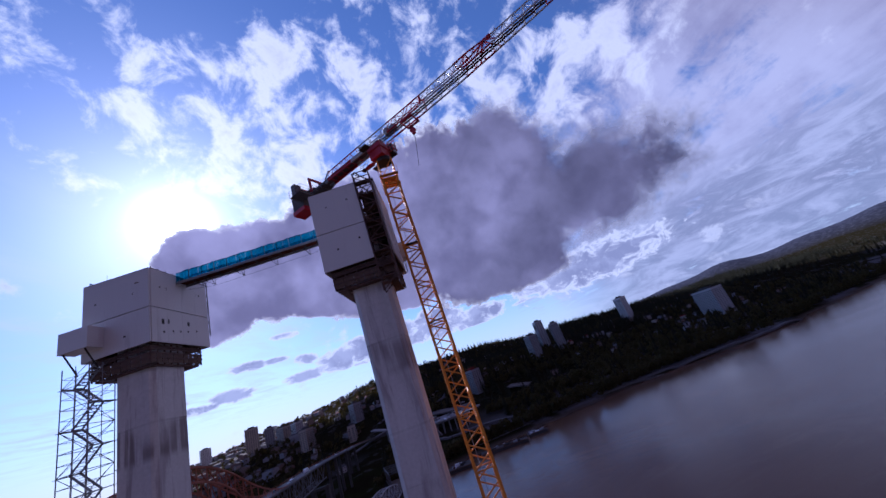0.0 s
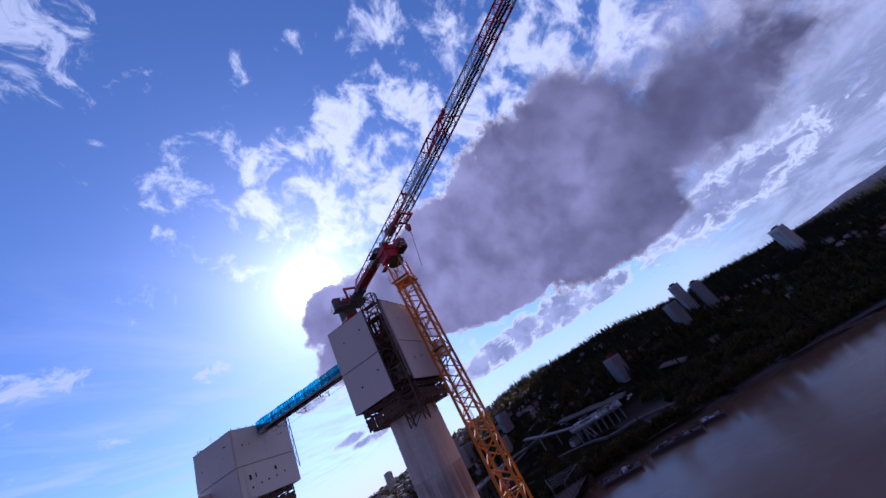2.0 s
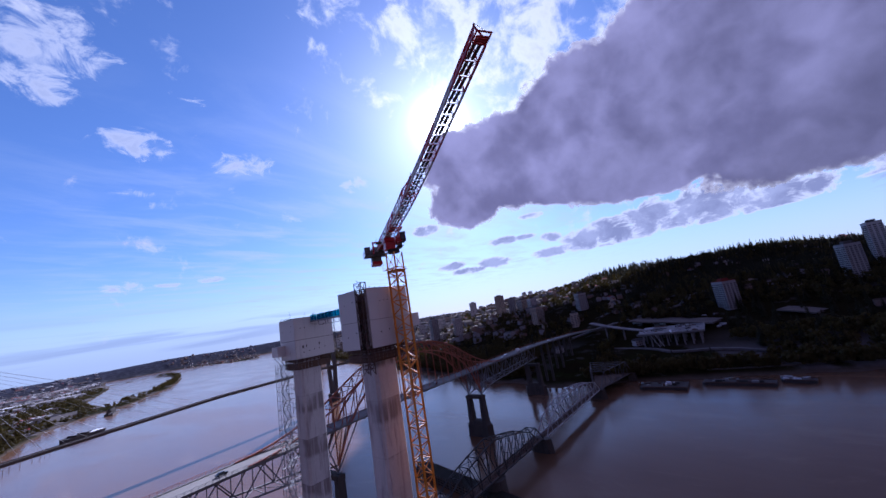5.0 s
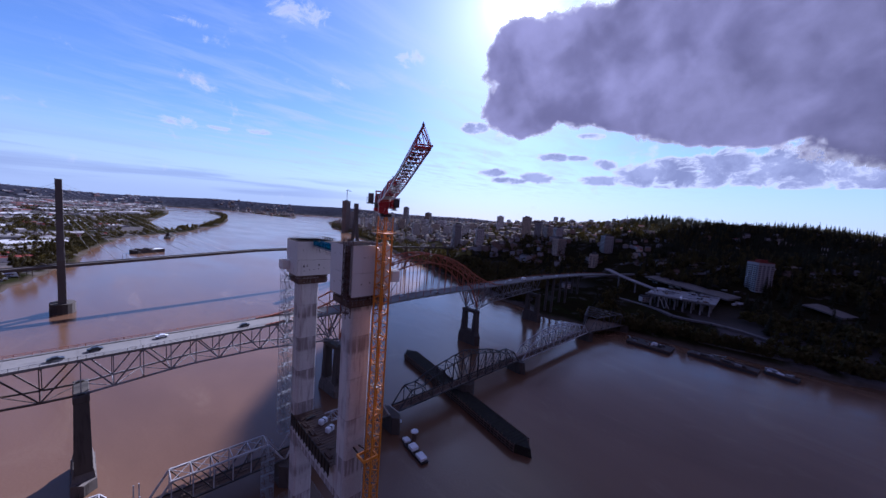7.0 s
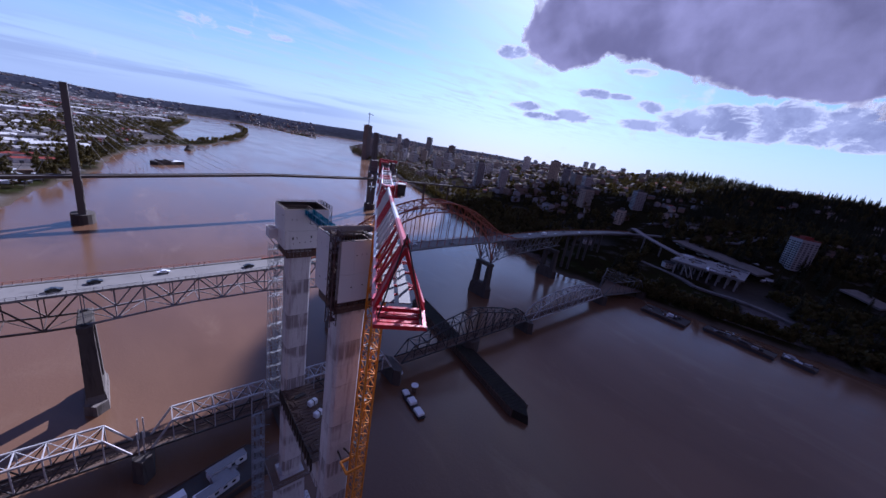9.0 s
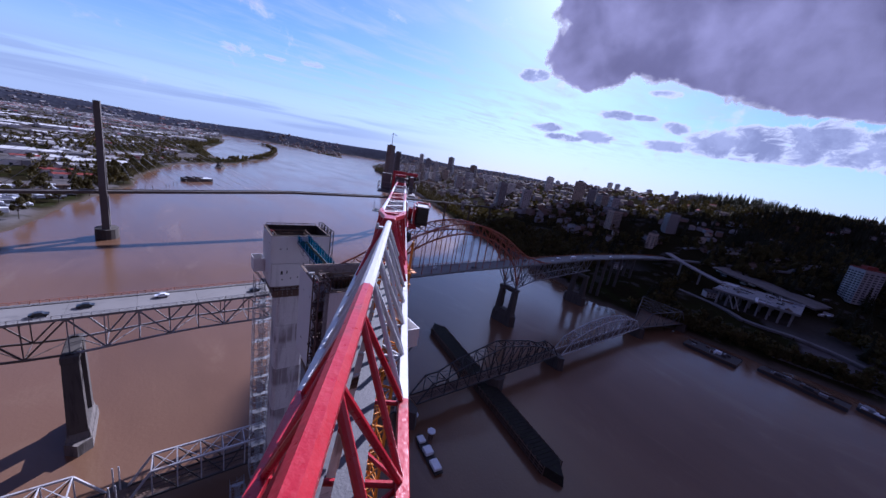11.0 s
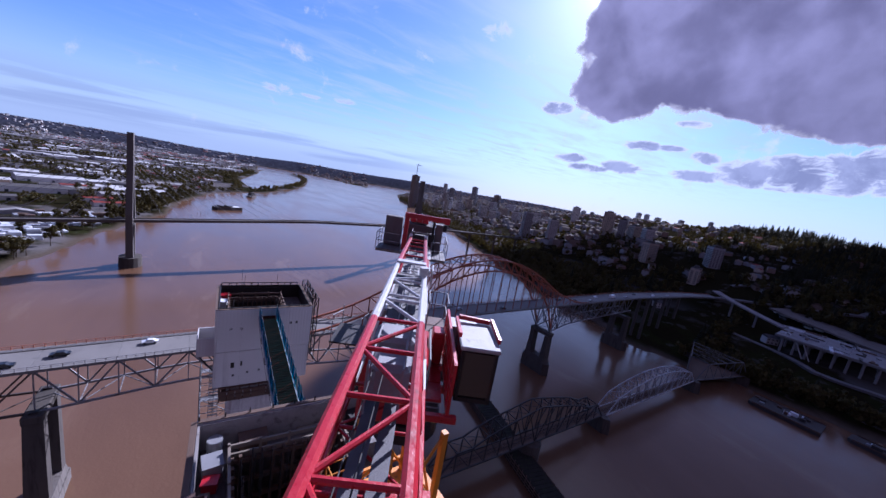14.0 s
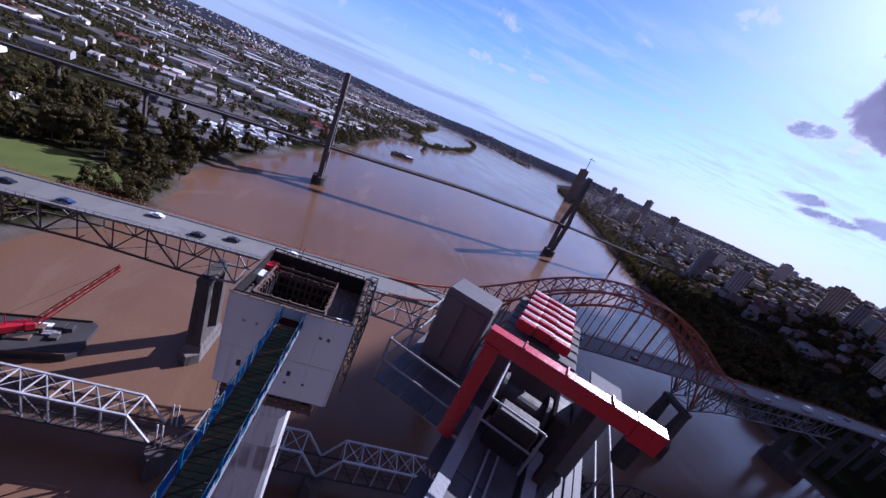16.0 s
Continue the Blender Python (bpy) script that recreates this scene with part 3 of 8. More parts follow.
def hatch(parent, x, y, z, w, h, axis):
    """A dark plate on a panel, painted in for the shade inside a small opening."""
    bm = bmesh.new()
    if axis == "x":
        add_box(bm, x - 0.04, x + 0.04, y - w / 2, y + w / 2, z - h / 2, z + h / 2)
    else:
        add_box(bm, x - w / 2, x + w / 2, y - 0.04, y + 0.04, z - h / 2, z + h / 2)
    part("hatch", bm, dark_steel, parent, "small dark plate for a square opening")


def guard_rail(parent, pts, z, height=1.1, mat=None, closed=False):
    mat = mat or galv
    ends = pts + [pts[0]] if closed else pts
    for (x0, y0), (x1, y1) in zip(ends, ends[1:]):
        n = max(1, round(math.hypot(x1 - x0, y1 - y0) / 1.6))
        for k in (0.5, 1.0):
            member("rail", (x0, y0, z + height * k), (x1, y1, z + height * k), 0.05, 0.05, mat, parent, "tube")
        for i in range(n):
            x, y = lerp(x0, x1, i / n), lerp(y0, y1, i / n)
            member("post", (x, y, z), (x, y, z + height), 0.06, 0.06, mat, parent, "tube")


deck_board = surf("worn_deck_board", (0.085, 0.07, 0.066), 0.85, var=0.4, scale=0.8, fine=7.0, stain=(0.15, 0.125, 0.12), amount=0.45)
kerb_pale = surf("pale_timber", (0.17, 0.14, 0.115), 0.8, var=0.3, scale=1.0, fine=12.0)


def platform(name, x0, x1, y0, y1, z0, z1, slot, label, dark=True):
    """A climbing platform: panels in two rows round a leg, walls with thickness, open top, dark working decks below."""
    p = thing(name, label, "formwork platform", TOWER, "climbing platforms on the tower legs")
    zm = z0 + (z1 - z0) * 0.46
    t = 0.14
    faces = {"xm": ("x", x0, y0, y1), "xp": ("x", x1, y0, y1), "ym": ("y", y0, x0, x1), "yp": ("y", y1, x0, x1)}
    for key, (axis, at, a, b) in faces.items():
        cuts = sorted({a, b} | {v for lo_hi in slot.get(key, ()) for v in lo_hi})
        for lo, hi in zip(cuts, cuts[1:]):
            if (lo, hi) in slot.get(key, ()):
                continue
            for za, zb in ((z0, zm - 0.04), (zm + 0.04, z1)):
                n = max(1, round((hi - lo) / 2.4))
                for i in range(n):
                    u0, u1 = lerp(lo, hi, i / n), lerp(lo, hi, (i + 1) / n) - 0.012
                    e = 0.0 if za == z0 else 0.03
                    if axis == "x":
                        q = box_bm(at - t / 2 - e, at + t / 2 + e, u0, u1, za, zb)
                    else:
                        ins = t / 2 + 0.01
                        q = box_bm(max(u0, x0 + ins + .03), min(u1, x1 - ins - .03), at - t / 2 - e, at + t / 2 + e, za, zb)
                    part("panel", q, panel_white, p)
    # decks, floor joists and the dark hanging stage under the panels
    yc = (y0 + y1) / 2
    for z in (z0 + 0.4, zm, z1 - 1.5):
        for lo, hi, c, d in ((-4.15 if slot.get("xm") else x0 + .27, x1 - .27, y0 + .27, yc - 2.35), (x0 + .27, x1 - .27, yc + 2.35, y1 - .27), (x0 + .27, -3.6, yc - 2.34, yc + 2.34), (2.0, x1 - .27, yc - 2.34, yc + 2.34)):
            part("working_deck", box_bm(lo, hi, c, d, z - .12, z), timber if z < z1 - 2 else deck_board, p)
    # timber kerb round the open formwork of the leg
    for k, (a, b) in enumerate((((-3.5, yc - 2.3), (1.95, yc - 2.3)), ((1.95, yc - 2.3), (1.95, yc + 2.3)), ((1.95, yc + 2.3), (-3.5, yc + 2.3)), ((-3.5, yc + 2.3), (-3.5, yc - 2.3)))):
        for zz in (z1 - 1.2, z1 - .55):
            member("kerb_board", (*a, zz), (*b, zz), .12, .5 if zz < z1 - 1 else .22, timber if dark else kerb_pale, p)
        for j in range(4):
            x, y = lerp(a[0], b[0], j / 4), lerp(a[1], b[1], j / 4)
            member("kerb_post", (x, y, z1 - 1.5), (x, y, z1 - .35), .12, .12, timber if dark else kerb_pale, p)
    ax0, ax1, ay0, ay1 = x0 + .5, x1 - .9, y0 + .5, y1 - .5
    for z, g_ in ((z0 - 0.15, 0.0), (z0 - 2.1, 0.25)):
        for lo, hi, c, d in ((ax0 + g_, ax1 - g_, ay0 + g_, ay0 + 1.15), (ax0 + g_, ax1 - g_, ay1 - 1.15, ay1 - g_), (ax0 + g_, -3.25, ay0 + 1.16, ay1 - 1.16), (1.7, ax1 - g_, ay0 + 1.16, ay1 - 1.16)):
            part("hanging_deck", box_bm(lo, hi, c, d, z - 0.22, z), rust_steel, p, "rusty steel deck hung under the panels")
    # dark cap boards along the rim of the panels
    for a, b in (((x0, y0), (x0, y1)), ((x1, y0), (x1, y1)), ((x0 + .16, y0), (x1 - .16, y0)), ((x0 + .16, y1), (x1 - .16, y1))):
        if not (a[0] == b[0] == x0 and slot.get("xm")):
            member("cap_board", (*a, z1 + .03), (*b, z1 + .03), .26, .05, timber, p)
        else:
            member("cap_board", (x0, slot["xm"][0][1], z1 + .03), (x0, y1, z1 + .03), .26, .05, timber, p)
    # boards added inside the panels: dark steel if dark is set, else grey
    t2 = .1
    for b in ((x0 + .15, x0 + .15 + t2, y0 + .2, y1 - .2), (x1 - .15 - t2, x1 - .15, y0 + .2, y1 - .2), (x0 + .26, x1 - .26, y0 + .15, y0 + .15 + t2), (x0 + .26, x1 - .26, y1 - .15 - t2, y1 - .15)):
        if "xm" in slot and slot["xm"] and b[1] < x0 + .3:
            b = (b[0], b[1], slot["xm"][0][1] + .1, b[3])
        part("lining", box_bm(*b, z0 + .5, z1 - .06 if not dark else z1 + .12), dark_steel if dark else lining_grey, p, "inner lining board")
    bm = bmesh.new()
    for x in np.linspace(ax0 + .1, ax1 - .1, 9):
        for y in (ay0 + .06, ay1 - .06):
            bar_into(bm, (x, y, z0), (x, y, z0 - 2.2), 0.12)
    for y in np.linspace(ay0 + .1, ay1 - .1, 6):
        for x in (ax0 + .06, ax1 - .06):
            bar_into(bm, (x, y, z0), (x, y, z0 - 2.2), 0.12)
    for z in (z0 - 1.0, z0 - 0.55, z0 - 1.5):
        for y in (ay0, ay1):
            bar_into(bm, (ax0, y, z), (ax1, y, z), 0.1, 0.18)
        for x in (ax0, ax1):
            bar_into(bm, (x, ay0, z), (x, ay1, z), 0.1, 0.18)
    part("hanger_frame", bm, rust_steel, p)
    bm = bmesh.new()
    for y in (ay0 + .02, ay1 - .02):
        for i in range(10):
            x = lerp(ax0, ax1, i / 10)
            add_box(bm, x + .05, x + (ax1 - ax0) / 10 - .05, y - .02, y + .02, z0 - 2.05, z0 - 1.05)
    for x in (ax0 + .02, ax1 - .02):
        for i in range(6):
            y = lerp(ay0, ay1, i / 6)
            add_box(bm, x - .02, x + .02, y + .05, y + (ay1 - ay0) / 6 - .05, z0 - 2.05, z0 - 1.05)
    tagged(part("toe_board", bm, timber, p), kind="stuff")
    # inside: formwork walers and the rebar that stands out of the top
    bm = bmesh.new()
    for y in (yc - 2.1, yc + 2.1):
        for x in np.linspace(-3.0, 1.4, 10):
            bar_into(bm, (x, y, z0 + 3), (x, y, z1 - 1.0), 0.14, 0.2)
        for z in np.linspace(z0 + 3, z1 - 1.3, 6):
            bar_into(bm, (-3.4, y, z), (1.8, y, z), 0.16, 0.22)
    for x in (-3.35, 1.8):
        for y in np.linspace(yc - 2, yc + 2, 8):
            bar_into(bm, (x, y, z0 + 3), (x, y, z1 - 1.0), 0.14, 0.2)
    tagged(part("leg_formwork", bm, timber, p), "brown timber formwork inside the platform", kind="stuff")
    bm = bmesh.new()
    rr = random.Random(7)
    for i in range(70):
        s = rr.random()
        x, y = (lerp(-3.0, 1.4, s), rr.choice((yc - 1.8, yc + 1.8))) if i % 2 else (rr.choice((-3.0, 1.4)), lerp(yc - 1.8, yc + 1.8, s))
        bar_into(bm, (x, y, z1 - 3.4), (x + rr.uniform(-.04, .04), y + rr.uniform(-.04, .04), z1 - 1.2 + rr.uniform(0, 0.8)), 0.05)
    tagged(part("rebar", bm, rail_dark, p), "rusty upright reinforcing bars", kind="stuff")
    # thin stanchions on the rim, and the screens between them
    for i in range(9):
        x = lerp(x0 + .2, x1 - .2, i / 8)
        for y in (y0, y1):
            member("stanchion", (x, y, z1 - .3), (x, y, z1 + .28), 0.07, 0.07, dark_steel, p)
    if dark:
        for i in range(12):
            x = lerp(x0 + .3, x1 - .5, i / 11)
            member("screen_post", (x, y1 - .35, z1 - 1.5), (x, y1 - .35, z1 + .55), .09, .09, dark_steel, p)
        for zz in (z1 - .2, z1 + .15, z1 + .5):
            member("screen_rail", (x0 + .3, y1 - .35, zz), (x1 - .5, y1 - .35, zz), .07, .1, dark_steel, p)
        for x, h in ((-2.2, 2.2), (1.6, 1.6), (-1.9, 1.4)):
            member("antenna", (x, y1 - .3, z1), (x, y1 - .3, z1 + h), .035, .035, dark_steel, p, "tube")
    return p


plat_a = platform("formwork_platform", -5.0, 4.3, -17.4, -9.6, 96.6, 106.5,
                  {"xm": ((-17.4, -15.2),), "ym": ((-5.0, -4.4),)},
                  "white panelled climbing platform round the leg beside the crane", False)
plat_b = platform("formwork_platform", -4.5, 4.45, 9.9, 17.2, 95.8, 104.4, {"yp": (), "xp": ()},
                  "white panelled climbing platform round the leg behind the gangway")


# loose things on the upper decks
def drum(x, y, z, r, h, label, mat):
    p = thing("drum", label, "drum", TOWER @ pose(x, y, z), "drums on the platforms")
    bm = bmesh.new()
    bmesh.ops.create_cone(bm, cap_ends=True, segments=20, radius1=r, radius2=r, depth=h, matrix=pose(0, 0, h / 2))
    part("body", bm, mat, p)
    for k in (.05, .5, .95):
        bm = bmesh.new()
        bmesh.ops.create_cone(bm, cap_ends=True, segments=20, radius1=r * 1.04, radius2=r * 1.04, depth=.06, matrix=pose(0, 0, lerp(.04, h - .04, k)))
        part("hoop", bm, galv, p)


def crate(x, y, z, w, d, h, yaw, mat, label):
    p = thing("crate", label, "crate", TOWER @ pose(x, y, z, 0, 0, yaw), "crates on the platforms")
    part("body", box_bm(-w / 2, w / 2, -d / 2, d / 2, 0, h, bevel=.04), mat, p)
    part("lid", box_bm(-w / 2 - .03, w / 2 + .03, -d / 2 - .03, d / 2 + .03, h + .004, h + .07), mat, p)


def board_pile(x, y, z, length, yaw, n):
    p = thing("board_pile", "small pile of loose grey boards on the platform deck", "boards", TOWER @ pose(x, y, z, 0, 0, yaw), "boards on the platforms")
    rb = random.Random(n)
    for i in range(n):
        o, dy_ = rb.uniform(-.25, .25), .2 * (i % 3)
        part("board", box_bm(-length / 2 + o, length / 2 + o, dy_, dy_ + .17, .06 * (i // 3), .05 + .06 * (i // 3)), deck_board if i % 2 else kerb_pale, p)


DA, DB = 105.0, 102.9
drum(-4.1, -10.4, DA, .34, .95, "pale grey ribbed plastic drum on the platform deck", galv)
crate(-4.15, -11.6, DA, .8, .9, .75, 6, galv, "grey steel generator box on the platform deck")
crate(-4.2, -12.5, DA, .6, .5, .5, -12, crane_red, "small red tool box on the platform deck")
crate(-2.4, -10.3, DA, 1.3, .7, .6, 3, timber, "brown timber crate on the platform deck")
crate(.2, -16.8, DA, 1.1, .6, .8, -5, tarp_white, "white plastic crate on the platform deck")
crate(2.9, -12.6, DA, .7, 1.4, .9, 2, lining_grey, "pale grey cable box on the platform deck")
board_pile(-4.2, -13.4, DA, 2.6, 88, 8)
board_pile(-1.5, -16.9, DA, 3.0, 4, 6)
board_pile(1.2, -10.2, DA, 2.4, -6, 7)
crate(3.1, -10.4, DA, 1.0, .7, .7, 8, dark_steel, "dark steel tool crate on the platform deck")
crate(3.2, -15.9, DA, .8, 1.2, .6, -4, galv, "grey steel tool crate on the platform deck")
crate(-3.9, 15.9, DB, 1.1, .8, .9, 12, crane_red, "red tool crate on the platform deck")
crate(-3.95, 14.2, DB, .7, .9, .8, -9, tarp_white, "white plastic crate on the platform deck")
crate(3.5, 10.75, DB, .9, .75, .9, 5, tarp_white, "white plastic crate on the platform deck")
board_pile(-3.95, 12.2, DB, 2.4, 84, 9)
board_pile(3.4, 13.4, DB, 2.6, 93, 6)
drum(-4.0, 10.9, DB, .3, .85, "small grey drum on the platform deck", galv)


# ledges on the platforms, ties, stairs, the cross-beam with its clutter, the footing
def ledge(parent, x0, x1, y0, y1, z0, z1):
    bm = bmesh.new()
    t = .1
    add_box(bm, x0, x1, y0, y1, z0, z0 + t)
    add_box(bm, x0, x0 + t, y0, y1, z0 + t, z1)
    add_box(bm, x1 - t, x1, y0, y1, z0 + t, z1)
    add_box(bm, x0 + t, x1 - t, y0, y0 + t, z0 + t, z1)
    add_box(bm, x0 + t, x1 - t, y1 - t, y1, z0 + t, z1)
    part("loading_box", bm, panel_white, parent, "white open-topped loading box on the platform side")
    for y in (y0 + .4, y1 - .4):
        inner = x1 if abs(x1) < abs(x0) else x0
        outer = x0 if inner == x1 else x1
        member("bracket", (outer * .9 + inner * .1, y, z0), (inner, y, z0 - 2.2), .12, .12, dark_steel, parent)


ledge(plat_b, -6.3, -4.6, 14.8, 17.8, 96.8, 99.0)
ledge(plat_a, 4.38, 6.2, -18.0, -15.0, 99.0, 101.3)

# dark plates for the small openings in the panels
for x, z, w, h in ((-2.9, 98.2, .32, .6), (-2.1, 98.3, .16, .5), (0.9, 98.4, .3, .5), (-2.8, 97.0, .22, .22), (-1.5, 97.2, .2, .2), (-.4, 97.3, .2, .2), (.8, 97.4, .2, .2), (2.2, 97.6, .2, .2), (-3.2, 102.3, .25, .25), (-2.3, 102.3, .25, .3), (2.4, 102.6, .25, .25), (3.0, 102.6, .25, .3)):
    hatch(plat_b, x, 9.84, z, w, h, "y")
for y, z in ((15.8, 101.9), (12.6, 97.2), (11.7, 101.8)):
    hatch(plat_b, -4.56, y, z, .22, .2, "x")
for x, z, w, h in ((-1.9, 104.2, .2, .2), (-1.1, 104.3, .28, .35), (-.3, 104.3, .2, .2), (-2.4, 99.0, .2, .25), (-.6, 99.2, .2, .2), (2.2, 99.1, .2, .2)):
    hatch(plat_a, x, -17.46, z, w, h, "y")
for y, z in ((-11.4, 104.4), (-13.9, 104.6), (-11.6, 98.8), (-14.2, 99.4)):
    hatch(plat_a, -5.06, y, z, .2, .22, "x")


def lattice_shaft(parent, x0, x1, y0, y1, z0, z1, rise, mat, w=.12):
    """An open steel shaft with zigzag braces, as stands in the slot of the platform."""
    n = round((z1 - z0) / rise)
    for x in (x0, x1):
        for y in (y0, y1):
            member("shaft_post", (x, y, z0), (x, y, z1), w, w, mat, parent)
    for i in range(n):
        a, b = lerp(z0, z1, i / n), lerp(z0, z1, (i + 1) / n)
        s = i % 2
        for (xa, ya), (xb, yb) in (((x0, y0), (x0, y1)), ((x0, y0), (x1, y0)), ((x1, y0), (x1, y1)), ((x0, y1), (x1, y1))):
            p, q = ((xa, ya), (xb, yb)) if s else ((xb, yb), (xa, ya))
            member("shaft_brace", (*p, a), (*q, b), w * .6, w * .6, mat, parent)
            member("shaft_brace", (xa, ya, b), (xb, yb, b), w * .7, w * .7, mat, parent)


shaft = thing("access_shaft", "dark steel lattice stair shaft in the corner of the climbing platform", "stair shaft", TOWER)
lattice_shaft(shaft, -5.3, -4.3, -17.2, -15.3, 92.5, 107.6, 1.5, rust_steel)
for i in range(8):
    bm = bmesh.new()
    add_box(bm, -5.2, -4.3, -17.1, -15.3, 93.4 + i * 1.85, 93.46 + i * 1.85)
    part("landing", bm, rust_steel, shaft)
    bm = bmesh.new()
    for k in range(7):
        add_box(bm, -5.0, -4.6, -17.0 + k * .22, -16.82 + k * .22, 93.5 + i * 1.85 + k * .26, 93.53 + i * 1.85 + k * .26)
    part("stair_flight", bm, rust_steel, shaft)


cage = thing("scaffold_cage", "narrow dark scaffold cage along the side of the climbing platform", "scaffold", TOWER)
for k in range(4):
    lattice_shaft(cage, 4.62, 5.25, 10.2 + k * 1.7, 11.75 + k * 1.7, 97.5, 105.2, 1.9, dark_steel, .09)


def stair_tower(name, x, y, z0, z1, half, mat, label):
    p = thing(name, label, "scaffold stair", TOWER)
    n = round((z1 - z0) / 2.0)
    for sx_ in (-half, half):
        for sy_ in (-half, half):
            member("standard", (x + sx_, y + sy_, z0), (x + sx_, y + sy_, z1), .1, .1, mat, p, "tube")
    for sx_, sy_ in ((0, -half), (0, half), (-half, 0), (half, 0)):
        member("standard", (x + sx_, y + sy_, z0), (x + sx_, y + sy_, z1), .07, .07, mat, p, "tube")
    for i in range(n):
        a, b = lerp(z0, z1, i / n), lerp(z0, z1, (i + 1) / n)
        c = [(-half, -half), (half, -half), (half, half), (-half, half)]
        for k in range(4):
            (xa, ya), (xb, yb) = c[k], c[(k + 1) % 4]
            member("ledger", (x + xa, y + ya, a), (x + xb, y + yb, a), .07, .07, mat, p, "tube")
            member("ledger", (x + xa, y + ya, (a + b) / 2), (x + xb, y + yb, (a + b) / 2), .05, .05, mat, p, "tube")
            if k % 2 == i % 2:
                member("scaffold_brace", (x + xa, y + ya, a), (x + xb, y + yb, b), .06, .06, mat, p, "tube")
            else:
                member("scaffold_brace", (x + xb, y + yb, a), (x + xa, y + ya, b), .05, .05, mat, p, "tube")
        bm = bmesh.new()
        s = 1 if i % 2 else -1
        add_box(bm, x - half, x + half, y + s * half - .35, y + s * half + .35, a - .04, a)
        for k in range(8):
            yy = y + s * (half - .4) - s * k * (2 * half - .8) / 8
            zz = a + (b - a) * k / 8
            add_box(bm, x - .45, x + .45, yy - .13, yy + .13, zz, zz + .04)
        for xx in (x - .47, x + .47):
            bar_into(bm, (xx, y + s * (half - .3), a), (xx, y - s * (half - .3), b), .05, .2)
        part("stair_flight", bm, mat, p)
    for i in range(6):
        z = lerp(z0 + 6, z1 - 4, i / 5)
        member("wall_tie", (x + half, y - half, z), (x + half + 1.1, y - half - .6, z), .08, .08, mat, p, "tube")
    return p


stair_tower("stair_tower", -4.5, 16.3, 52, 95.3, 1.35, galv, "grey scaffold stair tower tied to the tower leg")
stair_tower("stair_tower", -7.6, 18.5, 8, 48, 1.3, galv, "lower grey scaffold stair tower beside the footing")


def cross_beam():
    p = thing("cross_beam", "concrete cross-beam between the tower legs with formwork on it", "bridge tower", TOWER)
    bm = bmesh.new()
    add_box(bm, -3.2, 1.9, -11.45, 10.85, 51.0, 58.2, bevel=.25)
    part("beam", bm, concrete, p)
    bm = bmesh.new()
    for y in np.linspace(-11.3, 10.6, 24):
        add_box(bm, -4.3, 3.0, y, y + .78, 58.25, 58.37)
    part("planked_deck", bm, timber, p, "brown planked working deck")
    bm = bmesh.new()
    add_box(bm, -4.4, -4.25, -11.4, 10.8, 56.4, 59.3)
    for y in np.linspace(-11.2, 10.6, 14):
        bar_into(bm, (-4.5, y, 56.0), (-4.5, y, 59.6), .2)
    part("side_form", bm, dark_steel, p, "dark side formwork of the cross-beam")
    guard_rail(p, [(-4.3, -11.3), (-4.3, 10.7)], 58.4, 1.1, timber)
    guard_rail(p, [(3.0, -11.3), (3.0, 10.7)], 58.4, 1.1, timber)
    return p


cross_beam()
rr = random.Random(3)


def tank(x, y, z, yaw):
    p = thing("water_tank", "white plastic tank with a dark strap", "tank", TOWER @ pose(x, y, z, 0, 0, yaw), "tanks on the cross-beam")
    bm = bmesh.new()
    add_box(bm, -1.1, 1.1, -.65, .65, 0, 1.3, bevel=.18)
    part("body", bm, tarp_white, p)
    part("strap", box_bm(-.12, .12, -.68, .68, .0, 1.33), dark_steel, p)
    # dark plate put in for the shade of the tank's opening
    part("opening", box_bm(1.09, 1.13, -.3, .3, .5, .9), dark_steel, p)
    return p


tank(.9, 3.6, 58.4, 20)
tank(.9, -.3, 58.4, 24)


def timber_stack(x, y, z, yaw, n, mat):
    p = thing("timber_stack", "loose stack of brown timber and formwork beams", "timber", TOWER @ pose(x, y, z, 0, 0, yaw), "stacks on the cross-beam")
    for i in range(n):
        part("plank", box_bm(-1.2 + rr.uniform(-.2, .2), 1.2 + rr.uniform(-.2, .2), -.5 + .22 * (i % 5), -.32 + .22 * (i % 5), .14 * (i // 5), .12 + .14 * (i // 5)), mat, p)


for x, y, yaw, mat in ((-2.6, 8.5, 80, timber), (-2.8, 5.4, 95, timber), (-.8, 7.6, 10, rail_dark), (-2.6, 1.5, 88, timber), (-2.9, -2.4, 85, timber), (-1.4, -5.5, 60, timber), (-2.8, -8.0, 92, timber), (.8, -6.2, 20, rail_dark)):
    timber_stack(x, y, 58.4, yaw, 12, mat)


def footing():
    p = thing("tower_footing", "concrete pile cap under the bridge tower", "footing", TOWER)
    bm = bmesh.new()
    add_box(bm, -9.5, 8.0, -22.5, 22.0, -3, 5.5, bevel=.3)
    part("pile_cap", bm, concrete, p)
    for y in (-13.6, 13.0):
        bm = bmesh.new()
        add_prism(bm, [(-4.6, y - 3.4), (3.0, y - 3.4), (3.0, y + 3.4), (-4.6, y + 3.4)], 5.5, 30.0, .82)
        part("plinth", bm, concrete, p)
        bm = bmesh.new()
        for a in ((-6.2, 4.6, y - 5, y - 3.3), (-6.2, 4.6, y + 3.3, y + 5), (-6.2, -4.2, y - 3.3, y + 3.3), (2.6, 4.6, y - 3.3, y + 3.3)):
            add_box(bm, *a, 30.2, 30.45)
        part("working_deck", bm, timber, p)
        guard_rail(p, [(-6.2, y - 5), (4.6, y - 5), (4.6, y + 5), (-6.2, y + 5)], 30.45, 1.1, galv, True)


footing()
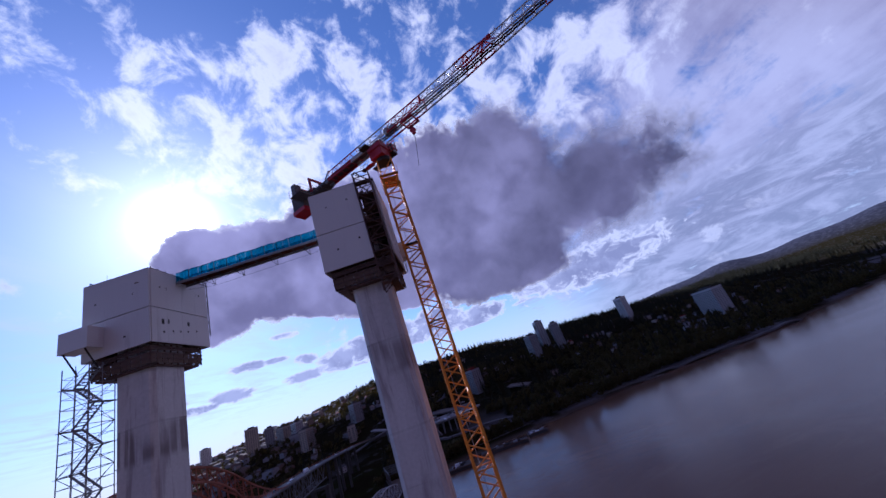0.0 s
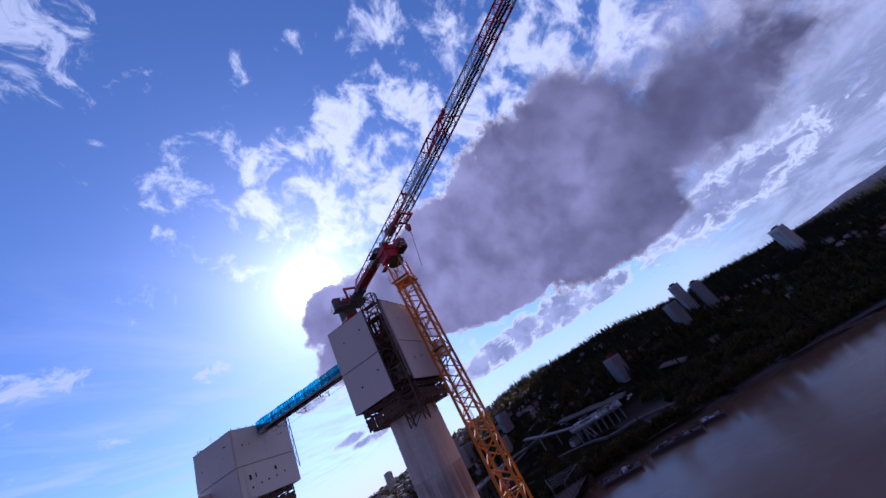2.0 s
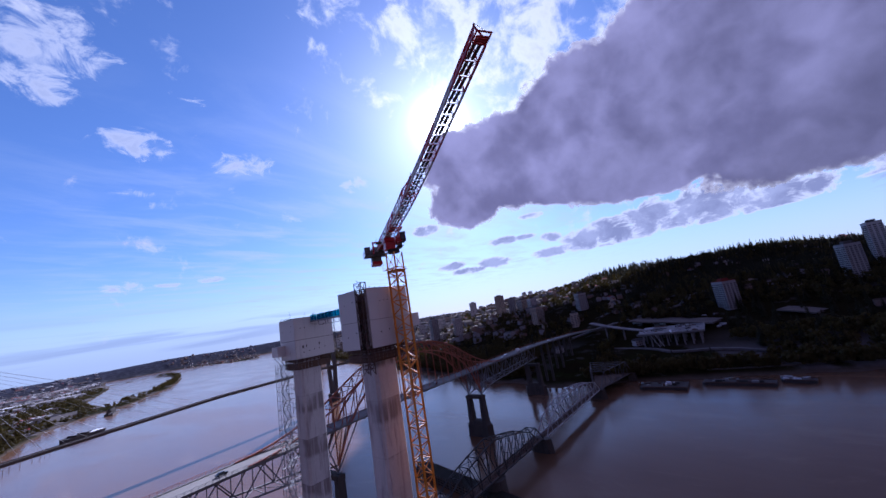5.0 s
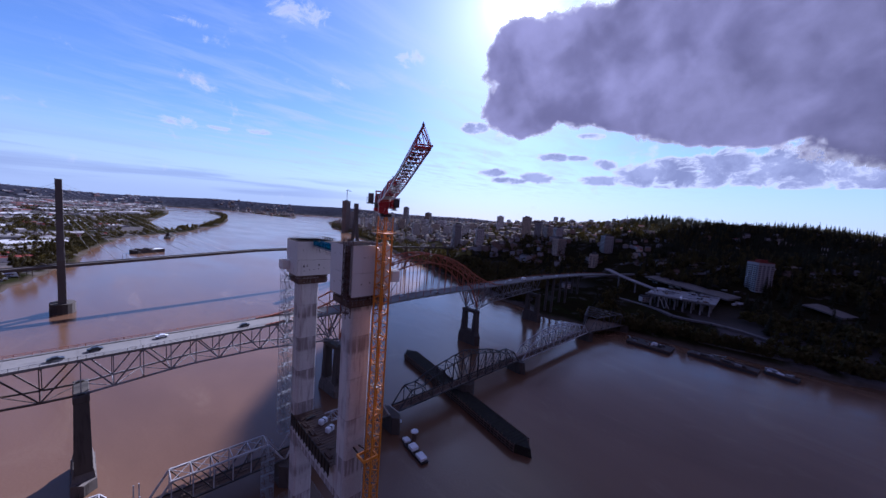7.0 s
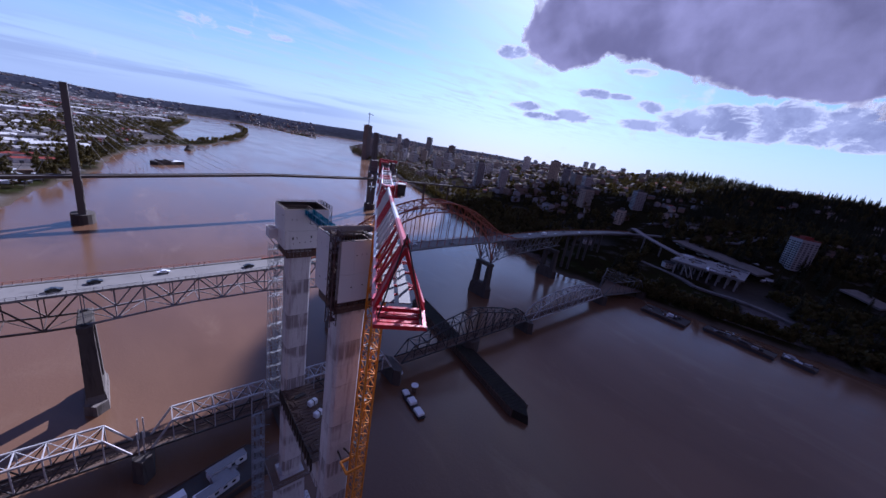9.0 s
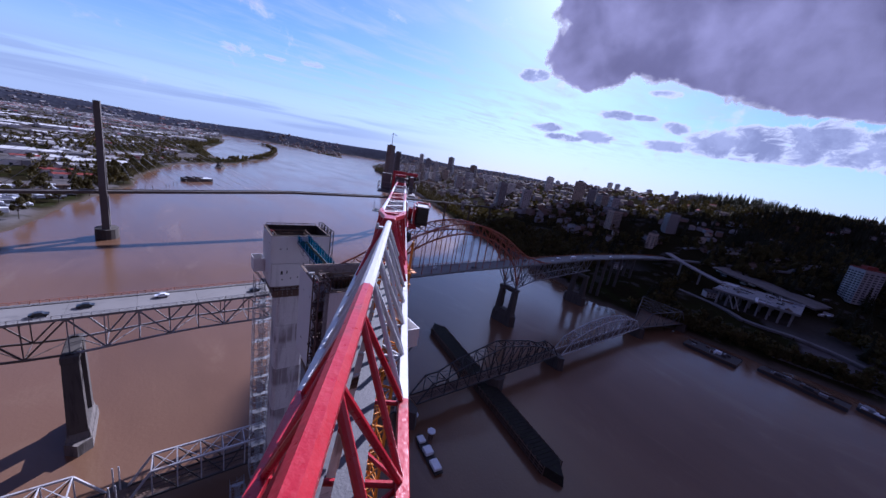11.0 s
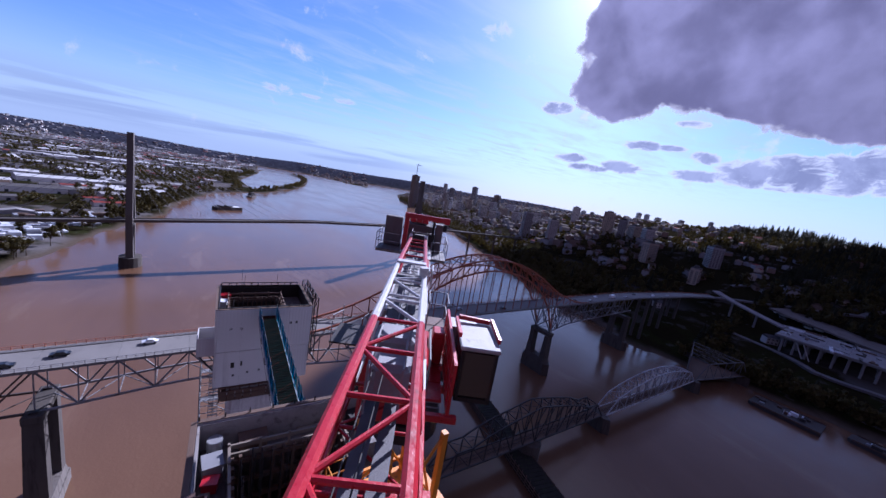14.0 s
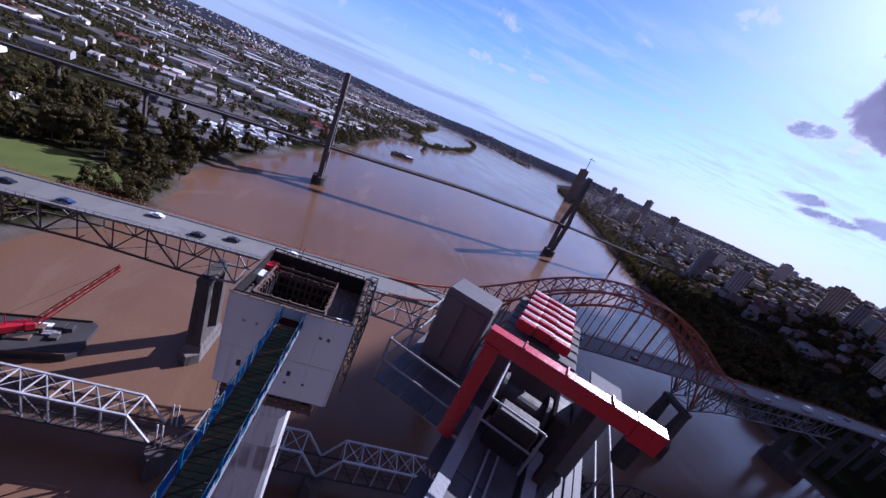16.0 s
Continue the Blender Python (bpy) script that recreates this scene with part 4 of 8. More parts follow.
# mast ties to the leg
tie = thing("mast_tie", "yellow steel tie between the crane mast and the tower leg", "crane tie", TOWER)
for z in (64.0,):
    for x in (-1.4, .6):
        member("strut", (x, -18.3, z), (x * .6 - .4, -15.7, z), .25, .25, dark_steel, tie)
    bm = bmesh.new()
    for a in ((-1.9, 1.5, -20.9, -20.6), (-1.9, 1.5, -18.4, -18.1), (-1.9, -1.6, -20.6, -18.4), (1.2, 1.5, -20.6, -18.4)):
        add_box(bm, *a, z - .25, z + .25)
    part("collar", bm, crane_yellow, tie)


# gangway between the two platforms, with blue netting on its rails
walkway_mat = surf("worn_rubber_matting", (0.060, 0.018, 0.012), 0.95, var=0.3, scale=1.0, fine=9.0, spec=0.02)


def gangway():
    p = thing("gangway", "truss gangway with blue netting, between the two climbing platforms", "walkway", TOWER)
    x0, x1, ya, yb = -0.75, 0.85, -9.5, 9.75
    za, zb = 103.3, 103.6
    z = lambda y: lerp(za, zb, (y - ya) / (yb - ya))
    n = 12
    ys = [lerp(ya, yb, i / n) for i in range(n + 1)]
    for i, (a, b) in enumerate(zip(ys, ys[1:])):
        bm = bmesh.new()
        for k in range(5):
            u, v = lerp(a, b, k / 5), lerp(a, b, (k + 1) / 5) - 0.03
            add_box(bm, x0 + .06, x1 - .06, u, v, z(u) - .05, z(u))
        part("deck_board", bm, walkway_mat, p)
        for x in (x0, x1):
            member("bottom_chord", (x, a, z(a) - .2), (x, b, z(b) - .2), .12, .3, galv, p)
            member("hand_rail", (x, a, z(a) + 1.15), (x, b, z(b) + 1.15), .06, .06, dark_steel, p, "tube")
            member("post", (x, a, z(a)), (x, a, z(a) + 1.15), .07, .07, galv, p)
            bm = bmesh.new()
            m = 4
            for k in range(m):
                u, v = lerp(a, b, k / m), lerp(a, b, (k + 1) / m)
                s = 0.05 * math.sin(i * 2.1 + k * 1.7)
                add_box(bm, x - .012 + s, x + .012 + s, u, v, z(u) + .02, z(u) + 1.22 + .05 * math.sin(i * 3 + k))
            part("netting", bm, net_blue, p, "blue safety netting")
        member("floor_beam", (x0, a, z(a) - .15), (x1, a, z(a) - .15), .1, .14, dark_steel, p)
    for y in (-6.5, -2.2, 2.2, 6.0):
        for x in (x0, x1):
            member("hanger", (x, y, z(y) - .2), (x, y, z(y) - 1.2), .05, .05, dark_steel, p)
            member("hanger", (x, y + .5, z(y) - .2), (x, y, z(y) - 1.2), .05, .05, dark_steel, p)
        member("hanger", (x0, y, z(y) - 1.2), (x1, y, z(y) - 1.2), .05, .05, dark_steel, p)
    for x in (x0, x1):
        member("cable", (x, ya + .3, z(ya) - .9), (x, -6.5, z(0) - 1.2), .03, .03, dark_steel, p, "tube")
        member("cable", (x, -6.5, z(0) - 1.2), (x, 6.0, z(0) - 1.2), .03, .03, dark_steel, p, "tube")
        member("cable", (x, 6.0, z(0) - 1.2), (x, yb - .3, z(yb) - .7), .03, .03, dark_steel, p, "tube")
    return p


gangway()


# ---- tower crane ----
MAST_X, MAST_Y = -1.45, -20.05
crane = thing("tower_crane", "tower crane with yellow mast and red and white jib", "crane", pose(MAST_X, MAST_Y, 0))


def mast(parent, z0, z1, half=1.0, step_z=5.15):
    n = round((z1 - z0) / step_z)
    for i in range(n):
        za, zb = lerp(z0, z1, i / n), lerp(z0, z1, (i + 1) / n)
        cs = [(-half, -half), (half, -half), (half, half), (-half, half)]
        for x, y in cs:
            member("mast_chord", (x, y, za), (x, y, zb - .03), .28, .28, crane_yellow, parent)
        for k in range(4):
            (xa, ya), (xb, yb) = cs[k], cs[(k + 1) % 4]
            q = [lerp(za, zb, v / 4) for v in range(5)]
            for j in range(4):
                a, b = ((xa, ya), (xb, yb)) if (j + k) % 2 else ((xb, yb), (xa, ya))
                member("mast_brace", (*a, q[j] + .06), (*b, q[j + 1] - .06), .16, .16, crane_yellow, parent, "tube")
            member("mast_brace", (xa, ya, zb - .1), (xb, yb, zb - .1), .1, .12, crane_yellow, parent)
        # ladder run and rest platform
        bm = bmesh.new()
        lx = -0.3 if i % 2 else 0.3
        for dx_ in (-.2, .2):
            bar_into(bm, (lx + dx_, .35, za), (lx + dx_, .35, zb), .05)
        for r in range(16):
            zz = lerp(za, zb, r / 16)
            bar_into(bm, (lx - .2, .35, zz), (lx + .2, .35, zz), .035)
        part("ladder", bm, galv, parent)
        if i % 2 == 0:
            bm = bmesh.new()
            add_box(bm, -.9, .9, .45, .9, za + .3, za + .35)
            add_box(bm, -.9, -.1 if lx > 0 else -.7, -.9, .45, za + .3, za + .35)
            part("rest_platform", bm, grating, parent)


mast(crane, 6.0, 109.0)
# collar and climbing frame under the slewing ring
part("collar", box_bm(-1.2, 1.2, -1.2, 1.2, 108.95, 109.15, bevel=.03), crane_yellow, crane)
for s_ in (-1.2, 1.2):
    for z in (108.0, 109.5):
        member("collar_bar", (s_, -1.25, z), (s_, 1.25, z), .12, .12, crane_yellow, crane)
        member("collar_bar", (-1.25, s_, z), (1.25, s_, z), .12, .12, crane_yellow, crane)
bm = bmesh.new()
add_box(bm, -1.9, -1.25, -1.3, 1.3, 109.2, 109.26)
add_box(bm, 1.25, 1.7, -1.3, 1.3, 109.2, 109.26)
part("collar_platform", bm, crane_yellow, crane)
guard_rail(crane, [(-1.9, -1.3), (-1.9, 1.3), (-1.25, 1.3)], 109.26, 1.0, crane_yellow)
for sx_, sy_ in ((-1, -1), (1, -1), (1, 1), (-1, 1)):
    member("mast_chord", (sx_, sy_, 109.2), (sx_, sy_, 112.3), .2, .2, crane_yellow, crane)
    member("mast_brace", (sx_, sy_, 109.3), (-sx_ * sy_ * sy_ if sx_ == sy_ else sx_, sy_ if sx_ == sy_ else -sy_, 112.2), .1, .1, crane_yellow, crane, "tube")
bm = bmesh.new()
bmesh.ops.create_cone(bm, cap_ends=True, segments=24, radius1=1.1, radius2=1.1, depth=0.6, matrix=pose(0, 0, 112.6))
part("slewing_ring", bm, dark_steel, crane)

# the turning part: its own frame, with the jib along -x
jib = thing("crane_jib", "red and white lattice crane jib with counter-jib, winches and ballast", "crane jib", pose(-1.95, -19.75, 0, 0, 0, 56.35))
bm = bmesh.new()
add_box(bm, -1.0, 1.2, -.9, .9, 112.9, 114.2, bevel=.08)
add_box(bm, -1.1, 1.3, -1.0, 1.0, 114.2, 115.0, bevel=.06)
part("turntable", bm, crane_red, jib, "red painted turntable housing")


def paint(s):
    """Red and white bands along the jib, by distance from the mast."""
    return crane_red if 2.3 < s < 9.0 or 15.0 < s < 20 or 26.5 < s < 32 or s > 37.5 else crane_white


JIB_L, SPLIT0, SPLIT1 = 41.5, 14.8, 20.0


def top_z(s):
    return float(np.interp(s, (-12, 0, 8, 14.8, 20, 26, 41.5), (116.75, 116.85, 117.0, 117.3, 117.8, 118.15, 119.5)))


def low_z(s):
    return top_z(s) - float(np.interp(s, (0, 14, 20, 41.5), (1.65, 1.75, 1.9, 1.5)))


def top_w(s):
    return float(np.interp(s, (0, SPLIT0, SPLIT1), (.53, .53, 0.0)))


def low_w(s):
    return float(np.interp(s, (0, 20, 41.5), (.82, .8, .6)))


def jib_lattice(parent):
    n = 28
    for i in range(n):
        a, b = lerp(1.3, JIB_L, i / n), lerp(1.3, JIB_L, (i + 1) / n)
        m = (a + b) / 2
        c = paint(m)
        split = b <= SPLIT0 + 1.0
        for s in (-1, 1):
            member("bottom_chord", (-a, s * low_w(a), low_z(a)), (-b, s * low_w(b), low_z(b)), .15, .19, c, parent)
            member("jib_brace", (-a, s * low_w(a), low_z(a)), (-m, s * top_w(m), top_z(m)), .085, .085, c, parent, "tube")
            member("jib_brace", (-m, s * top_w(m), top_z(m)), (-b, s * low_w(b), low_z(b)), .085, .085, c, parent, "tube")
            if split:
                thick = .19
                member("top_chord", (-a, s * top_w(a), top_z(a)), (-b, s * top_w(b), top_z(b)), thick, thick, c, parent, "tube")
        if not split and b > SPLIT1 + .2:
            member("top_chord", (-a, 0, top_z(a)), (-b, 0, top_z(b)), .2, .2, c, parent, "tube")
        elif split:
            member("top_tie", (-a, -top_w(a), top_z(a)), (-a, top_w(a), top_z(a)), .09, .09, c, parent, "tube")
            k = 1 if i % 2 else -1
            member("top_tie", (-a, -k * top_w(a), top_z(a)), (-b, k * top_w(b), top_z(b)), .09, .09, c, parent, "tube")
        k = 1 if i % 2 else -1
        member("bottom_tie", (-a, -k * low_w(a), low_z(a)), (-b, k * low_w(b), low_z(b)), .06, .06, c, parent, "tube")
        member("bottom_tie", (-a, -low_w(a), low_z(a)), (-a, low_w(a), low_z(a)), .08, .08, c, parent, "tube")
        bm = bmesh.new()
        for v in (0, .41):
            add_box(bm, -b + .02, -a, -.32 + v, -.02 + v, low_z(m) + .07, low_z(m) + .1)
        part("walkway", bm, grating, parent)
    # heavy forked frame where the single chord splits into two
    mid = SPLIT0 + 1.9
    for s in (-1, 1):
        member("fork_arm", (-SPLIT1 + .5, s * .06, top_z(SPLIT1 - .5) + .02), (-mid, s * .5, top_z(mid) + .02), .15, .17, crane_red, parent)
        member("fork_arm", (-mid, s * .5, top_z(mid) + .02), (-SPLIT0, s * .53, top_z(SPLIT0) + .01), .17, .18, crane_red, parent)
        member("fork_strut", (-SPLIT1 + .9, s * .1, top_z(SPLIT1 - .9)), (-SPLIT1 + 2.2, s * .78, low_z(SPLIT1 - 2.2)), .16, .16, crane_red, parent)
        member("fork_strut", (-SPLIT1 + .7, s * .1, top_z(SPLIT1 - .9)), (-SPLIT1 - .9, s * .78, low_z(SPLIT1 + .9)), .14, .14, crane_red, parent)
        member("fork_strut", (-mid, s * .5, top_z(mid)), (-mid + 1.1, s * .78, low_z(mid - 1.1)), .12, .12, crane_red, parent, "tube")
        member("fork_gusset", (-mid - .3, s * .43, top_z(mid) + .03), (-mid + .3, s * .47, top_z(mid) + .03), .22, .14, crane_red, parent)
    member("fork_tie", (-mid, -.5, top_z(mid)), (-mid, .5, top_z(mid)), .15, .13, crane_red, parent)
    member("fork_tie", (-SPLIT0 - .3, -.5, top_z(SPLIT0)), (-mid + .2, .5, top_z(mid)), .1, .1, crane_red, parent, "tube")
    member("fork_tie", (-SPLIT0 - .15, -.5, top_z(SPLIT0)), (-SPLIT0 - .15, .5, top_z(SPLIT0)), .1, .1, crane_red, parent)
    bm = bmesh.new()
    zf = top_z(SPLIT1 - 1)
    add_prism(bm, [(-SPLIT1 - .1, -.12), (-SPLIT1 + .7, -.17), (-SPLIT1 + .7, .17), (-SPLIT1 - .1, .12)], zf - .12, zf + .2)
    part("fork_head", bm, crane_red, parent, "red plated head of the fork")
    bm = bmesh.new()
    add_box(bm, -SPLIT1 - .35, -SPLIT1 + .15, -.2, .2, top_z(SPLIT1) - .2, top_z(SPLIT1) + .17, bevel=.04)
    part("chord_sleeve", bm, crane_red, parent)
    bm = bmesh.new()
    add_box(bm, -SPLIT1 - 1.16, -SPLIT1 - 1.0, .1, .3, top_z(SPLIT1 + 1) - .1, top_z(SPLIT1 + 1) - .03)
    add_box(bm, -SPLIT1 - 1.2, -SPLIT1 - 1.1, .26, .34, top_z(SPLIT1 + 1) - .1, top_z(SPLIT1 + 1) + .08, bevel=.02)
    part("chord_lug", bm, crane_white, parent, "white bracket on the chord")
    # red portal where the jib joins the mast head
    for s in (-1, 1):
        member("portal_leg", (-9.0, s * .55, top_z(9)), (-8.8, s * .8, low_z(8.9)), .2, .24, crane_red, parent)
    member("portal_tie", (-8.95, -.62, low_z(8.9) + 1.25), (-8.95, .62, low_z(8.9) + 1.25), .14, .34, crane_red, parent)
    for y in (.08, .3):
        member("trolley_rope", (-2.0, y, 116.2), (-JIB_L, y * .4, low_z(JIB_L) + .7), .025, .025, dark_steel, parent, "tube")
    # head of the jib
    for s in (-1, 1):
        member("head_stay", (-JIB_L, 0, top_z(JIB_L) + .3), (-JIB_L - .9, s * .5, low_z(JIB_L) + .1), .04, .04, dark_steel, parent, "tube")
        member("head_chord", (-JIB_L, s * .6, low_z(JIB_L)), (-JIB_L - 1.1, s * .55, low_z(JIB_L)), .1, .1, crane_red, parent)
    member("head_chord", (-JIB_L - 1.1, -.6, low_z(JIB_L)), (-JIB_L - 1.1, .6, low_z(JIB_L)), .09, .1, crane_red, parent)
    for s in (-1, 1):
        member("head_frame", (-JIB_L - .3, s * .6, low_z(JIB_L)), (-JIB_L, 0, top_z(JIB_L)), .1, .1, crane_red, parent)
    member("head_frame", (-JIB_L - .3, -.62, low_z(JIB_L)), (-JIB_L - .3, .62, low_z(JIB_L)), .1, .1, crane_red, parent)
    bm = bmesh.new()
    for k in range(4):
        add_box(bm, -JIB_L - .9 + k * .2, -JIB_L - .75 + k * .2, -.5, .5, low_z(JIB_L) - .2, low_z(JIB_L) - .12)
    part("jib_head", bm, crane_red, parent)
    member("light_pole", (-JIB_L, 0, top_z(JIB_L)), (-JIB_L, 0, top_z(JIB_L) + .35), .035, .035, galv, parent, "tube")
    bm = bmesh.new()
    bmesh.ops.create_uvsphere(bm, u_segments=10, v_segments=6, radius=.09, matrix=pose(-JIB_L, 0, top_z(JIB_L) + .15))
    part("warning_lamp", bm, crane_red, parent)
    # counter-jib: two chords with ties, deep beams below
    cw = lambda a: float(np.interp(a, (0, 4, 9.6), (.53, .53, .43)))
    stops = (-1.3, 1.2, 3.0, 6.2, 9.6)
    for s in (-1, 1):
        for a, b in zip(stops, stops[1:]):
            c = crane_white if b <= 3.1 else crane_red
            member("top_chord", (a, s * cw(a), top_z(-a)), (b, s * cw(b), top_z(-b)), .19, .19, c, parent, "tube")
        member("chord_end", (9.6, s * .43, 117.0), (10.6, s * .6, 115.75), .16, .2, crane_white, parent)
        for a, b in ((1.2, 4.7), (4.7, 9.9), (9.95, 14.2)):
            member("counter_beam", (a, s * .7 - (.1 if a > 9 else 0), 115.35), (b, s * .7 - (.1 if a > 9 else 0), 115.35), .24, .55, crane_red if 4 < a < 9 else galv if a > 9 else crane_white, parent, "ibeam")
        for a in np.linspace(-1.0, 9.0, 11):
            member("jib_brace", (a, s * .72, 115.4), (a + .5, s * cw(a), top_z(-a)), .07, .07, crane_white if a < 3.0 else crane_red, parent, "tube")
            if a > 3.0:
                member("jib_brace", (a + .5, s * cw(a), top_z(-a)), (a + 1.0, s * .72, 115.4), .07, .07, crane_red, parent, "tube")
    for k, a in enumerate((-.9, .7, 3.6, 4.8, 6.0, 7.2, 8.4, 9.4)):
        c = crane_white if a < 3.0 else crane_red
        member("top_tie", (a, -cw(a), top_z(-a)), (a, cw(a), top_z(-a)), .08, .08, c, parent, "tube")
        if k < 2:
            s = -1 if k % 2 else 1
            member("top_tie", (a, -s * .53, top_z(-a)), (a + (1.6 if k == 0 else .6), s * .53, top_z(-a)), .09, .09, c, parent, "tube")
        member("bottom_tie", (a, -.7, 115.3), (a, .7, 115.3), .1, .14, crane_red, parent)
    for a in np.linspace(-1.0, 12.6, 12):
        part("counter_walkway", box_bm(a, a + 1.22, -.56, .56, 115.5, 115.55), grating, parent, "grey grating walkway")
    for y in (-.1, .1):
        member("walkway_rail", (-1, y, 115.6), (13.4, y, 115.6), .04, .06, galv, parent)
    # white anemometer drum and service gate at the apex
    bm = bmesh.new()
    bmesh.ops.create_cone(bm, cap_ends=True, segments=16, radius1=.13, radius2=.16, depth=.3, matrix=pose(1.25, -.48, 117.1))
    part("lamp_drum", bm, crane_white, parent)
    bm = bmesh.new()
    add_box(bm, 2.8, 3.2, -.56, .56, 116.9, 116.98, bevel=.02)
    part("service_hatch", bm, crane_white, parent)
    part("service_floor", box_bm(1.5, 2.78, -.5, .5, 116.45, 116.5), grating, parent)
    for y in (-.3, 0, .3):
        member("service_rail", (1.8, y, 116.8), (2.6, y, 116.8), .035, .035, crane_white, parent, "tube")
    for a in (1.8, 2.2, 2.6):
        member("service_rail", (a, -.3, 116.8), (a, .3, 116.8), .035, .035, crane_white, parent, "tube")
    for k in (0, .14):
        part("side_fin", box_bm(2.3, 3.3, -.72 - k, -.68 - k, 116.25, 116.9), crane_white, parent, "white upright plate beside the chord")
    bm = bmesh.new()
    add_box(bm, -3.9, -3.0, -.45, .35, 115.6, 116.45, bevel=.12)
    part("trolley_winch", bm, galv, parent, "grey trolley winch housing inside the jib")
    part("trolley_winch", box_bm(-2.8, -1.9, -.48, .48, 115.6, 116.5, bevel=.1), galv, parent, "grey trolley winch motor inside the jib")
    guard_rail(parent, [(-4.2, -.3), (-1.8, -.3)], 115.6, 1.0, galv)
    guard_rail(parent, [(-4.2, .35), (-1.8, .35)], 115.6, 1.0, galv)


jib_lattice(jib)


cabinet_grey = surf("dull_cabinet_paint", (0.11, 0.105, 0.115), 0.8, var=0.25, scale=1.0, fine=9.0, spec=0.2)


def winch_deck(parent):
    # winch, switch cabinets, ballast and the red gantry at the tail
    for x in np.linspace(10.6, 15.9, 6):
        part("tail_deck", box_bm(x, x + .85, -1.0, 1.0, 115.02, 115.12), grating, parent, "grey grating deck")
    bm = bmesh.new()
    bmesh.ops.create_cone(bm, cap_ends=True, segments=28, radius1=.42, radius2=.42, depth=.95, matrix=pose(14.5, -.05, 115.95, 90))
    for s in (-.55, .45):
        bmesh.ops.create_cone(bm, cap_ends=True, segments=28, radius1=.62, radius2=.62, depth=.08, matrix=pose(14.5, s, 115.95, 90))
    part("winch_drum", bm, dark_steel, parent, "dark cable drum")
    part("winch_motor", box_bm(13.5, 13.95, -.5, .35, 115.25, 116.45, bevel=.05), dark_steel, parent, "dark winch motor housing")
    part("winch_motor", box_bm(14.3, 15.1, -1.05, -.68, 115.25, 116.5, bevel=.05), dark_steel, parent, "dark winch gearbox")
    guard_rail(parent, [(13.4, -.55), (13.4, .55), (15.2, .55)], 115.55, 1.1, galv)
    # tall cabinet on one side, small one on the other
    part("switch_cabinet", box_bm(15.2, 16.1, 1.4, 2.65, 115.15, 117.3, bevel=.04), cabinet_grey, parent, "tall grey switch cabinet")
    for y in (1.5, 2.1):
        part("cabinet_door", box_bm(15.15, 15.196, y, y + .5, 115.35, 117.1), cabinet_grey, parent)
    part("switch_cabinet", box_bm(14.5, 15.3, -1.62, -1.08, 115.15, 117.2, bevel=.04), cabinet_grey, parent, "narrow grey switch cabinet")
    part("cabinet_roof", box_bm(14.44, 15.36, -1.68, -1.02, 117.204, 117.27), cabinet_grey, parent)
    for s, w, x0, x1 in ((1, 2.95, 13.6, 16.4), (-1, 2.0, 12.6, 16.0)):
        y0, y1 = sorted((s * .85, s * w))
        for k in range(6):
            yy = lerp(y0, y1, k / 6)
            part("platform_plank", box_bm(x0, x1, yy, yy + (y1 - y0) / 6 - .03, 115.05, 115.10), grating, parent)
        guard_rail(parent, [(x0, s * .9), (x0, s * w), (x1, s * w), (x1, s * .9)], 115.10, 1.15, galv)
        for x in (x0 + .2, x1 - .2):
            member("platform_bracket", (x, s * .8, 114.95), (x, s * w, 114.95), .1, .16, galv, parent)
    # red gantry: one leg, a beam that runs out past the deck, a hanger at its end
    member("gantry_leg", (13.45, 1.0, 115.3), (13.5, 1.0, 117.6), .3, .34, crane_red, parent)
    member("gantry_leg", (13.5, -.9, 115.3), (13.5, -.9, 117.6), .16, .2, dark_steel, parent)
    member("gantry_beam", (13.5, -1.85, 117.72), (13.5, 1.18, 117.72), .26, .34, crane_red, parent)
    member("beam_end", (13.5, -1.95, 117.7), (13.5, -1.5, 117.7), .3, .42, crane_red, parent)
    for y in (-1.1, -.3, .5):
        member("beam_stiffener", (13.5, y, 117.9), (13.5, y + .03, 117.9), .3, .06, crane_red, parent)
    part("hoist_block", box_bm(13.35, 13.65, -1.8, -1.55, 116.95, 117.45, bevel=.04), dark_steel, parent)
    # ballast slabs hung in a row, their red hanger caps above
    for k in range(6):
        u = 15.65 + k * .45
        for j in range(3):
            y = -.5 + j * .46
            part("ballast_cap", box_bm(u + .06 * (j % 2), u + .2 + .06 * (j % 2), y, y + .44, 117.05, 117.32, bevel=.03), crane_red, parent, "red ballast hanger cap")
        part("cap_plate", box_bm(u + .27, u + .43, -.48, .84, 117.0, 117.26), crane_white, parent)
        part("ballast_block", box_bm(u, u + .4, -.85, 1.1, 113.9, 116.9, bevel=.04), ballast_grey, parent, "grey concrete ballast slab")


winch_deck(jib)
part("ballast_frame", box_bm(15.5, 18.4, -1.0, 1.25, 113.2, 114.0, bevel=.1), crane_red, jib, "red ballast cradle under the tail")


cab_roof_grey = surf("weathered_cab_paint", (0.30, 0.30, 0.31), 0.7, var=0.15, scale=1.0, fine=9.0, stain=(0.2, 0.19, 0.19), amount=0.35)


